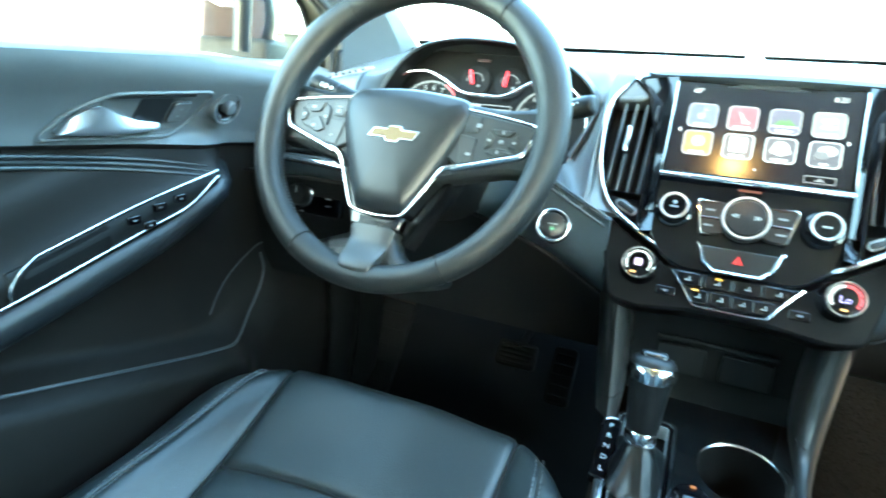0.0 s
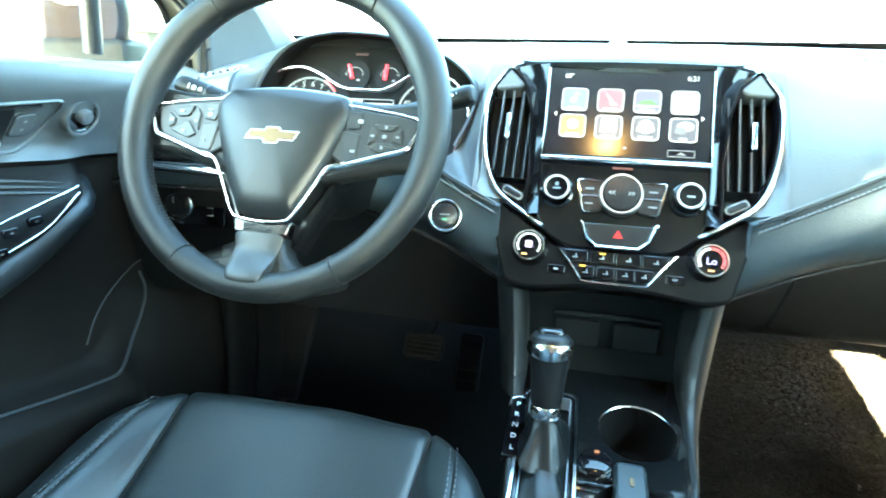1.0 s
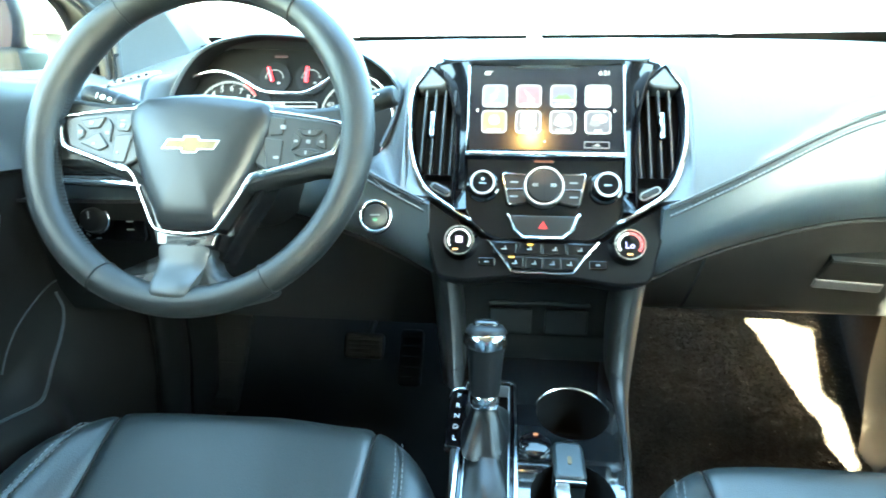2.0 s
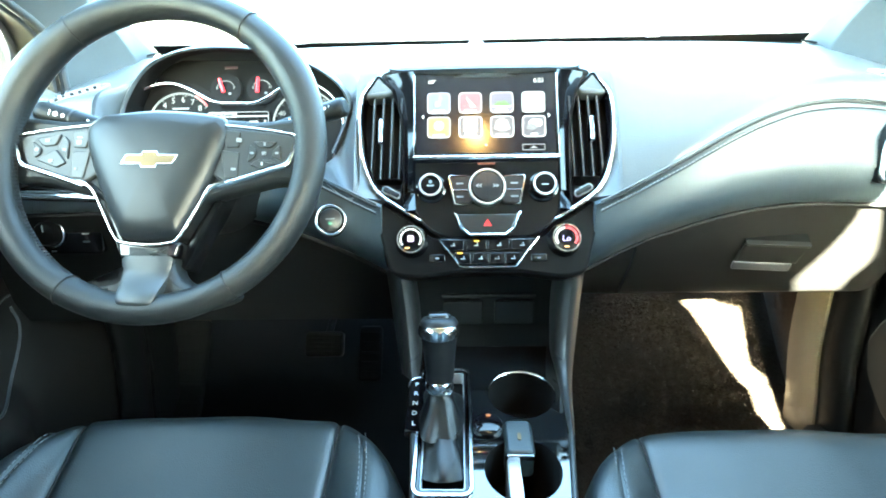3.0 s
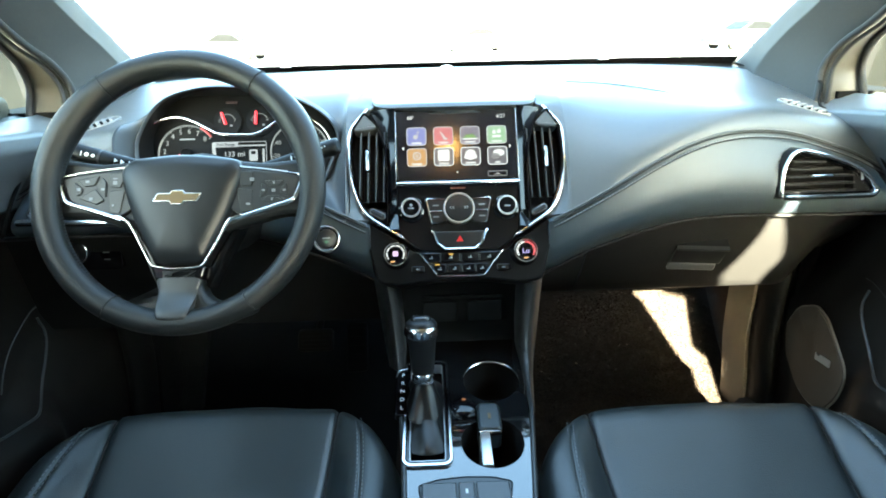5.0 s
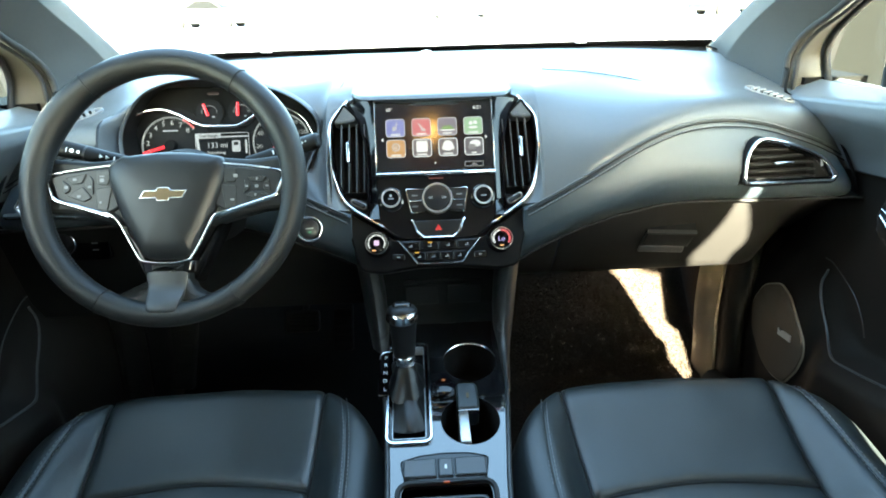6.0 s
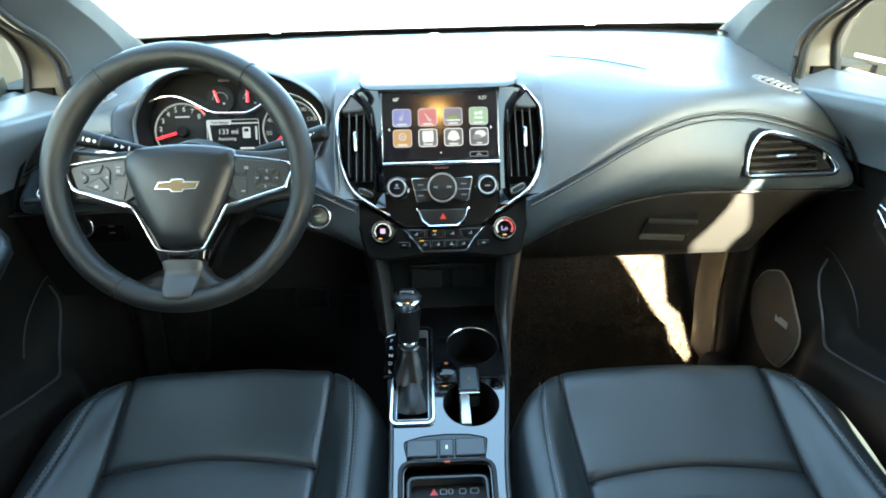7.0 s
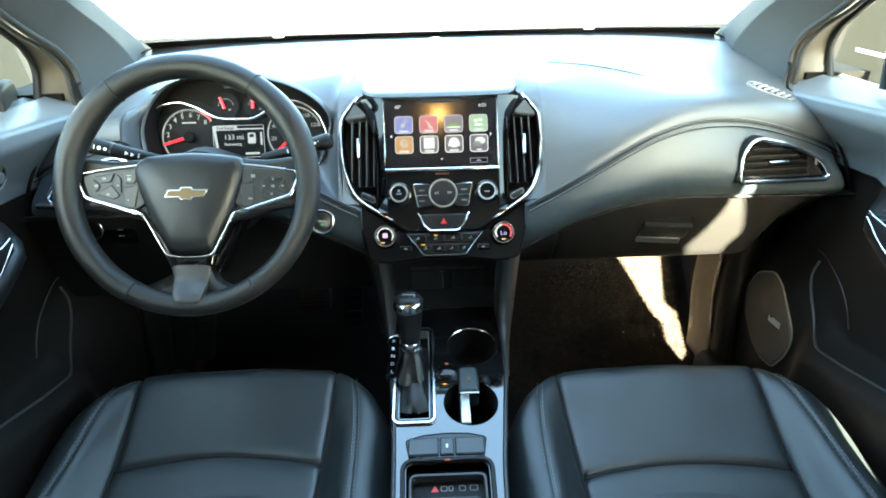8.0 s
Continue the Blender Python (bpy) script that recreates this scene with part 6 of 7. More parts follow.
# ---- front seats ----
def seat(cx, y0, name, label, cross_v, spread):
    """A bolstered leather seat: cushion panels parted by seams, piping and a backrest."""
    base = thing(name, (cx, y0 - 0.25, 0.05), label, "car seat", "front seats")

    def front(u):
        return y0 - 0.012 * (u / 0.16) ** 2 - 0.092 * max(0, (abs(u) - 0.147) / 0.108) ** 1.8

    def height(u, v):
        """v: metres behind the front edge."""
        a = abs(u)
        side = smooth_step(0.150, 0.195, a)
        z = 0.347 - 0.100 * (1 - math.exp(-max(0, v - 0.02) / 0.18)) * (1 - 0.30 * side)
        z -= 0.05 * math.exp(-v / 0.014)
        z += 0.012 * side * smooth_step(0.02, 0.25, v)
        z -= 0.030 * max(0, (a - 0.202) / 0.045) ** 2.2
        z -= 0.006 * math.cos(u / 0.16 * math.pi / 2) * smooth_step(0.03, 0.2, v)
        return z + 0.0025 * noise.noise((u * 14, v * 12, cx))

    def panel(u0f, u1f, v0f, v1f, nu, nv, round_front=False, deep=(0.008, 0.008)):
        """A closed cushion panel between seams, whose edges roll down into them."""
        rows = []
        for i in range(nu + 1):
            fu = 0.5 - 0.5 * math.cos(math.pi * i / nu)
            row = []
            for j in range(nv + 1):
                fv = 0.5 - 0.5 * math.cos(math.pi * j / nv)
                v0, v1 = v0f(fu), v1f(fu)
                v = v0 + (v1 - v0) * fv
                u0, u1 = u0f(v), u1f(v)
                u = u0 + (u1 - u0) * fu
                dv = min(v - v0 if not round_front else 1, v1 - v)
                d0, d1 = abs(u - u0), abs(u1 - u)
                roll = max(deep[0] * math.exp(-d0 / 0.0026), deep[1] * math.exp(-d1 / 0.0026)) + 0.008 * math.exp(-max(0, dv) / 0.0026)
                row.append(Vector((cx + u, front(u) - v, height(u, v) - roll)))
            rows.append(row)
        return slab(rows, (0, 0, -0.03))

    inner_l = lambda v: -0.160 - spread * v / 0.2
    inner_r = lambda v: 0.160 + spread * v / 0.2
    cross = lambda f: cross_v - 0.012 * math.sin(math.pi * f)
    part("thigh_panel", panel(inner_l, inner_r, lambda f: 0.0, cross, 24, 18, True), LEATHER, base, "smooth front cushion panel")
    part("seat_panel", panel(inner_l, inner_r, lambda f: cross(f), lambda f: 0.46, 24, 16), LEATHER, base, "rear cushion panel")
    lines = [[(f(v), v) for v in xs_between(0.004, 0.40, 40)] for f in (inner_l, inner_r)]
    lines.append([(inner_l(cross_v) + (inner_r(cross_v) - inner_l(cross_v)) * f, cross(f)) for f in xs_between(0.01, 0.99, 30)])
    for line in lines:
        part("seam", tube([Vector((cx + u, front(u) - v, height(u, v) - 0.0042)) for u, v in line], 0.0014, 6), SEAM, base, "dark seam between the panels")
    for s in (-1, 1):
        i_edge, o_edge = (lambda v: 0.160 + spread * v / 0.2), (lambda v: 0.204 - 0.022 * math.exp(-v / 0.05))
        far = lambda v: 0.266 - 0.012 * math.exp(-v / 0.05)
        if s > 0:
            part("bolster", panel(i_edge, o_edge, lambda f: 0.0, lambda f: 0.48, 10, 30, True, (0.008, 0.0014) if s > 0 else (0.0014, 0.008)), LEATHER, base, "raised side bolster")
            part("bolster_side", panel(o_edge, far, lambda f: 0.0, lambda f: 0.48, 10, 30, True, (0.0014, 0.0)), LEATHER, base)
        else:
            part("bolster", panel(lambda v: -o_edge(v), lambda v: -i_edge(v), lambda f: 0.0, lambda f: 0.48, 10, 30, True, (0.008, 0.0014) if s > 0 else (0.0014, 0.008)), LEATHER, base, "raised side bolster")
            part("bolster_side", panel(lambda v: -far(v), lambda v: -o_edge(v), lambda f: 0.0, lambda f: 0.48, 10, 30, True, (0.0, 0.0014)), LEATHER, base)
        for off in (-0.004, 0.004):
            bm = bmesh.new()
            for i in range(70):
                v = 0.015 + 0.0062 * i
                q = [Vector((cx + s * (o_edge(w) + off), front(o_edge(w)) - w, height(o_edge(w) + off, w) + 0.0006)) for w in (v, v + 0.004)]
                tube(q, 0.0008, 4, bm=bm)
            part("stitching", bm, THREAD, base, "pale double stitching", kind="stuff")
    # skirt below the cushion
    rim_pts = [(u, 0.0) for u in xs_between(-0.252, 0.252, 28)]
    o = [Vector((cx + u, front(u) - 0.004, 0)) for u, _ in rim_pts] + [Vector((cx + 0.240, y0 - 0.48, 0)), Vector((cx - 0.240, y0 - 0.48, 0))]
    c = Vector((cx, y0 - 0.25, 0))
    rings = []
    for z, f in ((0.06, 0.84), (0.16, 0.90), (0.23, 0.97), (0.262, 0.992), (0.275, 0.985)):
        rings.append([(c.x + (p.x - c.x) * f, c.y + (p.y - c.y) * f, z) for p in o])
    part("skirt", loft(rings), LEATHER, base, "leather front and side skirt")
    # backrest, leaning back
    bm_rows = []
    for i in range(25):
        t = i / 24
        w = 0.235 + (0.03 if cx < 0 else 0.016) * math.sin(math.pi * min(1, t * 1.1)) - 0.10 * max(0, t - 0.72) / 0.28
        yb, zb = y0 - 0.47 - 0.20 * t, 0.30 + 0.58 * t
        # passenger's unseen right edge is shaped to cast the floor patch's left outline
        wide = w if cx < 0 else float(np.interp(zb, (0.30, 0.46, 0.515, 0.572, 0.622, 0.640, 0.68, 0.765, 0.84, 0.88), (0.240, 0.243, 0.2475, 0.2605, 0.262, 0.245, 0.233, 0.209, 0.183, 0.150)))
        bm_rows.append([(cx + (wide if math.cos(a) > 0 else w) * math.cos(a), yb - 0.045 + 0.055 * math.sin(a) + 0.02 * abs(math.cos(a)) ** 3, zb) for a in [2 * math.pi * k / 24 for k in range(24)]])
    part("backrest", loft(bm_rows), LEATHER, base, "leather backrest")
    hr = [[(cx + 0.12 * math.cos(a) * f, y0 - 0.70 + 0.04 * math.sin(a) * f, z) for a in [2 * math.pi * k / 20 for k in range(20)]] for z, f in ((0.905, 0.8), (0.93, 1.0), (1.03, 0.95), (1.06, 0.7))]
    part("headrest", loft(hr), LEATHER, base)
    for dx in (-0.05, 0.05):
        part("post", tube([(cx + dx, y0 - 0.68, 0.86), (cx + dx, y0 - 0.69, 0.93)], 0.006, 8), CHROME, base)


seat(-0.342, -0.030, "driver_seat", "black leather driver's seat with stitched bolsters", 0.170, -0.010)
seat(0.333, -0.056, "passenger_seat", "black leather passenger seat with stitched bolsters", 0.184, -0.010)

# ---- doors ----
ARM = [(-0.80, 0.478), (-0.55, 0.485), (-0.34, 0.508), (-0.20, 0.543), (-0.10, 0.567), (-0.03, 0.580), (0.3, 0.60)]


def belt(y):
    """How far the lower edge of the upper trim dips towards the front."""
    return -0.085 * max(0, y + 0.28)


def inner_top(y):
    return float(np.interp(y, (-0.10, -0.028, 0.074, 0.194, 0.23), (0.733, 0.730, 0.720, 0.708, 0.704)))


POCKET = [(-0.75, 0.505), (-0.40, 0.412), (-0.146, 0.346), (-0.074, 0.329), (-0.020, 0.321), (0.019, 0.334), (0.064, 0.372), (0.086, 0.400)]


def door_depth(y, z):
    """How far the inner panel stands in from the plane x = 0.715."""
    zu = z - belt(y)
    p = 0.022 + 0.063 * smooth_step(0.645, 0.745, zu) + 0.016 * smooth_step(0.632, 0.642, zu)
    za = along(ARM, y)
    tip = 1 - smooth_step(-0.06, 0.025, y)
    q = (z - za) / (0.042 if z > za else 0.060)
    p += 0.068 * tip * math.exp(-abs(q) ** 2.6)
    line = along(POCKET, y) + 0.006
    soft = 1 + 2.5 * smooth_step(-0.06, 0.05, y)
    low = 1 - smooth_step(line - 0.026 * soft, line + 0.016 * soft, z)
    p += low * (0.060 - 0.040 * smooth_step(-0.04, 0.04, y))
    p += 0.02 * (1 - smooth_step(0.30, 0.45, z))
    return p


ROLL = [(-0.80, 0.660), (-0.40, 0.634), (-0.277, 0.626), (-0.164, 0.611), (-0.097, 0.602), (-0.029, 0.587), (0.05, 0.566)]


# the lip's bluish highlight is put into this paler colour
LIP_SHEEN = material("pocket_lip_sheen", (0.050, 0.055, 0.060), 0.35)
# the browns of rim and lower panel carry warm light bounced off the carpet
SPEAKER_RIM = material("speaker_rim_plastic", (0.26, 0.21, 0.16), 0.4)
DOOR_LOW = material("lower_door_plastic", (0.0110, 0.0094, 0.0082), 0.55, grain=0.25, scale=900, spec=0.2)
ARM_SKIN = material("armrest_leather", (0.0115, 0.0130, 0.0150), 0.40, grain=0.25, scale=800, cell=True, spec=0.5)


def door(s, number, label):
    d = thing("door_%d" % number, (s * 0.70, -0.3, 0.10), label, "car door", kind="structure")
    ys = xs_between(-0.78, 0.232, 120)
    zs = xs_between(0.08, 0.742, 110)
    rows = []
    for y in ys:
        bent = [z + belt(y) * math.exp(-((z - 0.637) / 0.06) ** 2) for z in zs]
        row = [Vector((s * (0.715 - door_depth(y, z)), y, z)) for z in bent]
        zi = inner_top(y)
        row = [Vector((p.x, p.y, p.z if p.z < 0.69 else 0.69 + (p.z - 0.69) * (zi - 0.69) / 0.052)) for p in row]
        row += [Vector((s * 0.619, y, zi + 0.0035)), Vector((s * 0.628, y, zi + 0.006)), Vector((s * 0.645, y, zi * 0.75 + 0.73 * 0.25 + 0.007)), Vector((s * 0.690, y, 0.732)), Vector((s * 0.712, y, 0.724))]
        rows.append(row)
    cut = next(i for i, z in enumerate(zs) if z > 0.634)
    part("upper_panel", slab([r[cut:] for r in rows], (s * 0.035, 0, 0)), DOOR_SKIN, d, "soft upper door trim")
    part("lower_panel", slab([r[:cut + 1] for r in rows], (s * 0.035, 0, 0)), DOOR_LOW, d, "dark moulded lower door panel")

    def on(y, z, lift=0.0):
        return Vector((s * (0.715 - door_depth(y, z) - lift), y, z))

    def seat_on(y, z, lift):
        """A frame lying on the panel: z out of it, y along the car."""
        up = (on(y, z + 0.012) - on(y, z - 0.012)).normalized()
        n = up.cross(Vector((0, 1, 0))) * s
        n = n if n.x * s < 0 else -n
        m = Matrix((Vector((0, 1, 0)).cross(n), Vector((0, 1, 0)), n)).transposed().to_4x4()
        return Matrix.Translation(on(y, z, lift)) @ m
    # armrest pull with chrome edges and switches
    upper = [on(-0.321, along(ARM, -0.321) - 0.0105, 0.004), on(-0.3235, along(ARM, -0.3235) - 0.003, 0.004), on(-0.320, along(ARM, -0.320) + 0.005, 0.004), on(-0.309, along(ARM, -0.309) + 0.013, 0.004)] + [on(y, along(ARM, y) + 0.018 - 0.003 * smooth_step(-0.20, -0.05, y), 0.004) for y in xs_between(-0.29, -0.052, 26)]
    lower = [on(y, along(ARM, y) - 0.0125 + 0.022 * smooth_step(-0.130, -0.050, y) ** 1.6, 0.004) for y in xs_between(-0.40, -0.056, 44)]
    roll = [on(y, along(ARM, y) - 0.036 + 0.034 * smooth_step(-0.14, 0.0, y), -0.008 if s < 0 else -0.016) for y in xs_between(-0.76, 0.004, 40)]
    part("armrest_pad", tube(roll, [(0.031 if s < 0 else 0.026) - 0.014 * smooth_step(30, 40, i) for i in range(41)], 14, flat=0.8, up=(0, 0, 1)), ARM_SKIN, d, "rounded leather armrest pad")
    arm = part("armrest_insert", slab([[on(y, along(ARM, y) + w, 0.003) for w in (-0.018 + 0.018 * smooth_step(-0.12, -0.058, y) ** 1.6, -0.006 + 0.010 * smooth_step(-0.12, -0.058, y), 0.006 + 0.004 * smooth_step(-0.12, -0.058, y), 0.0155)] for y in xs_between(-0.320, -0.058, 24)], (s * 0.01, 0, 0)), HARD, d, "black pull-cup and switch panel in the armrest")
    part("chrome_upper", tube(upper, [0.0009 + 0.0009 * i / 30 for i in range(31)], 8), CHROME, arm)
    part("chrome_lower", tube(lower, 0.0016, 8), CHROME, arm)
    part("pull_cup", slab([[on(y, along(ARM, y) + w, 0.0036) for w in (-0.011, 0.0, 0.0145 - 0.012 * smooth_step(-0.300, -0.318, y))] for y in xs_between(-0.318, -0.215, 10)], (s * 0.008, 0, 0)), DARK, arm)
    for y, w in ((-0.185, 0.006), (-0.150, 0.006), (-0.165, -0.009), (-0.120, 0.004)) if s < 0 else ((-0.165, 0.0),):
        c = on(y, along(ARM, y) + w, 0.004)
        m = Matrix.Translation(c) @ Matrix.Rotation(radians(-s * 90), 4, "Y")
        key = part("window_switch", prism(rounded(0.010, 0.017, 0.003), -0.002, 0.0016, m, 0.001), PIANO, arm, "window switch")
        part("mark", prism(rounded(0.0018, 0.0032, 0.0006), 0.0012, 0.0021, m), GREY_MARK, key)
    # stitched roll above the insert
    for dz, r in ((0.002, 0.0034), (-0.004, 0.0032), (-0.010, 0.0030)):
        part("roll", tube([on(y, along(ROLL, y) + dz, 0.001) for y in xs_between(-0.75, -0.062, 50)], [r * min(1, (51 - i) / 6) for i in range(51)], 8), LEATHER, d, "padded roll")
    part("seam", tube([on(y, along(ROLL, y) - 0.002, 0.0045) for y in xs_between(-0.75, -0.085, 40)], 0.0006, 5), SEAM, d)
    # release handle in its recess
    zc = 0.664
    rec = [(-0.248, zc - 0.022), (-0.212, zc + 0.010), (-0.175, zc + 0.026), (-0.043, zc + 0.026), (-0.056, zc - 0.012), (-0.082, zc - 0.030), (-0.160, zc - 0.027)]
    plan = round_corners(rec, 0.012)
    rim_line = [on(y, z, 0.002) for y, z in plan]
    h = part("handle_bezel", tube(rim_line, 0.0022, 6, closed=True), DOOR_SKIN, d, "recessed release handle")
    part("recess", slab([[on(y, zc + a, 0.0012) for a in (-0.020, -0.010, 0.0, 0.010, 0.021)] for y in xs_between(-0.185, -0.060, 12)], (s * 0.004, 0, 0)), DOOR_SHADE, h)
    # dark slab and top strip painted in for the shade inside the recess
    part("recess_shadow", slab([[on(y, zc + a, 0.0024) for a in (-0.018, -0.008, 0.006, 0.022)] for y in xs_between(-0.140, -0.099, 6)], (s * 0.003, 0, 0)), SATIN, h)
    part("recess_top_shadow", tube([on(y, zc + 0.0215, 0.003) for y in xs_between(-0.180, -0.072, 12)], 0.0022, 6), SATIN, h)
    rows = []
    for i in range(25):
        f = i / 24
        y = -0.228 + 0.122 * f
        hi = float(np.interp(f, (0, 0.10, 0.22, 0.34, 0.44, 0.56, 0.75, 1.0), (-0.014, -0.001, 0.009, 0.0125, 0.007, 0.0, -0.007, -0.012)))
        lo = float(np.interp(f, (0, 0.15, 0.5, 1.0), (-0.0165, -0.019, -0.022, -0.021)))
        bulge = 0.006 + 0.008 * math.sin(math.pi * min(1, 0.15 + f * 0.85)) ** 0.7
        rows.append([on(y, zc + lo + (hi - lo) * k / 10, 0.004 + bulge * math.sin(math.pi * (0.20 + 0.75 * (k / 10) ** 0.55)) ** 0.8) for k in range(11)])
    part("lever", slab(rows, (s * 0.006, 0, 0)), LEVER, h, "chrome release lever")
    m = seat_on(-0.084, zc + 0.002, 0.003)
    lock = part("lock_switch", prism(rounded(0.032, 0.026, 0.005), -0.004, 0.003, m, 0.0015), DOOR_SHADE, d, "door lock switch")
    part("outline", frame_prism(rounded(0.033, 0.027, 0.005), 0.0016, 0.0, 0.0022, m), SEAM, lock)
    for o in (-0.006, 0.006):
        part("mark", prism(circle(0.0017, o, 0, 10), 0.0025, 0.0036, m), GREY_MARK, lock)
    if s < 0:
        m = seat_on(-0.012, 0.668, 0.004)
        n = (m.to_3x3() @ Vector((0, 0, 1)) + Vector((-s * 0.9, 0, 0))).normalized()
        m = Matrix.Translation(m.translation) @ Matrix((Vector((0, 1, 0)).cross(n), Vector((0, 1, 0)), n)).transposed().to_4x4()
        mc = part("mirror_control", revolve([(0.023, -0.006), (0.023, 0.003), (0.019, 0.002), (0.017, -0.002), (0.001, -0.002)], m, 28), PIANO, d, "round mirror adjuster")
        part("ring", frame_prism(circle(0.025), 0.0045, -0.012, 0.005, m), DOOR_SHADE, mc)
        part("knob", revolve([(0.0095, -0.002), (0.0100, 0.005), (0.008, 0.008), (0.001, 0.0085)], m @ shift(-0.001, 0.003, 0), 20), DOOR_SHADE, mc)
    # map pocket lip and loudspeaker
    lip = [on(y, z, 0.001) for _, y, z in curve([(0, y, z) for y, z in POCKET] + [(0, 0.088, 0.425)], 8)]
    part("pocket_lip", tube(lip, 0.0022, 6), LIP_SHEEN, d)
    hollow = [on(y, z, 0.0) for _, y, z in curve([(0, -0.034, 0.362), (0, -0.012, 0.386), (0, 0.022, 0.411), (0, 0.080, 0.437), (0, 0.105, 0.440)], 8)]
    # driver's edge gets the painted highlight, the passenger's stays dark
    part("pocket_edge", tube(hollow, 0.0013, 6), LIP_SHEEN if s < 0 else SATIN, d)
    if s > 0:
        spk = [(0.074, 0.192), (0.050, 0.238), (0.043, 0.276), (0.052, 0.300), (0.086, 0.329), (0.122, 0.353), (0.160, 0.362), (0.196, 0.342), (0.213, 0.292), (0.197, 0.240), (0.150, 0.196), (0.112, 0.186)]
        sp = [on(y, z, 0.003) for y, z in round_corners(spk, 0.012)]
        cen = sum(sp, Vector()) / len(sp)
        bm = bmesh.new()
        rs = [ring(bm, [cen + (p - cen) * f + Vector((-s * e, 0, 0)) for p in sp]) for f, e in ((1.0, 0.0), (0.97, 0.004), (0.5, 0.006), (0.02, 0.006))]
        for a, b in zip(rs, rs[1:]):
            skin(bm, a, b)
        bm.faces.new(rs[-1])
        # grille colour is browned and raised for the same bounced sunlight
        g = part("loudspeaker", bm, material("speaker_mesh_warm", (0.080, 0.060, 0.042), 0.8, grain=0.9, scale=500, cell=True), d, "loudspeaker grille")
        part("rim", tube(sp, 0.0019, 6, closed=True), SPEAKER_RIM, g, "grey-brown rim round the grille")
        m = Matrix.Translation(on(0.093, 0.289, 0.011)) @ Matrix.Rotation(radians(-s * 90), 4, "Y") @ Matrix.Rotation(radians(6), 4, "Z")
        part("nameplate", prism(rounded(0.013, 0.037, 0.001), -0.001, 0.0012, m), SILVER, g, "small silver plate")
    # window frame, quarter post and glass
    part("window_frame", door_sail(s), CREAM, d, "painted door frame")
    part("frame_seal", tube(mirrored(PANE_LINE, s, 6, (-0.004, -0.006, 0)), 0.0055, 8), SEAL, d, "black window seal")
    part("inner_seal", tube(mirrored(SEAL_LINE, s, 6, (0.012, -0.010, 0)), 0.0035, 8), SEAL, d)
    post = [(s * 0.690, 0.070, 0.742), (s * 0.672, 0.065, 0.86), (s * 0.650, 0.058, 0.99)]
    part("quarter_post", tube(post, 0.0120, 8), SATIN, d, "upright post of the quarter window")
    pane = part("pane", slab([[(s * 0.706, y, 0.722), (s * 0.698, min(y, 0.205), 0.83), (s * 0.66, min(y, 0.02), 0.95), (s * 0.59, min(y, -0.26), 1.12)] for y in xs_between(-0.76, 0.235, 12)], (s * 0.004, 0, 0)), SIDE_PANE, d, "side window glass")
    pane.visible_shadow = False


door(-1, 1, "black driver's door with chrome-lined armrest and switches")
door(1, 2, "black passenger door with loudspeaker and chrome-lined armrest")

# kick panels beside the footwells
# sunlight put into the passenger panel's colour as tan; the driver's is plain black
KICK_SUNLIT = material("kick_panel_sunlit", (0.165, 0.128, 0.090), 0.55, grain=0.25, scale=900, spec=0.4)
for s in (-1, 1):
    rows = [[(s * (0.612 - 0.030 * smooth_step(0.225, 0.325, y) + 0.010 * smooth_step(0.3, 0.05, z)), y - 0.015 * smooth_step(0.25, 0.10, z), z) for z in xs_between(0.04, 0.47, 12)] for y in xs_between(0.262, 0.318, 10)]
    whole("trim_kick_panel", slab(rows, (s * 0.012, 0.004, 0)), KICK_SUNLIT if s > 0 else HARD, (s * 0.59, 0.26, 0.05), "kick panel beside the footwell, sunlit tan painted on the passenger's", "trim", "structure")
    rows = [[(s * 0.620, y, z) for z in xs_between(0.04, 0.47, 8)] for y in xs_between(0.310, 0.68, 10)]
    whole("trim_footwell_side", slab(rows, (s * 0.03, 0, 0)), CARPET, (s * 0.62, 0.5, 0.05), "dark carpet on the side of the footwell", "carpet", "structure")
    rows = [[(s * (0.609 + 0.057 * f ** 1.4 + 0.010 * smooth_step(0.3, 0.05, z)), 0.234 + 0.024 * (1 - f) ** 3 - 0.015 * smooth_step(0.25, 0.10, z) - 0.028 * math.sin(math.pi * min(1, f * 1.1)), z) for z in xs_between(0.04, 0.47, 12)] for f in xs_between(0, 1, 10)]
    whole("trim_lower_pillar", slab(rows, (s * 0.004, 0.02, 0)), HARD, (s * 0.64, 0.2, 0.05), "rounded black trim at the foot of the front pillar", "trim", "structure")
    rows = [[(s * x, y, z) for x, z in ((0.585, 0.085), (0.600, 0.105), (0.640, 0.110), (0.680, 0.10))] for y in xs_between(-0.78, 0.24, 8)]
    whole("trim_sill", slab(rows, (0, 0, -0.05)), SATIN, (s * 0.63, -0.2, 0.05), "black door sill trim", "trim", "structure")

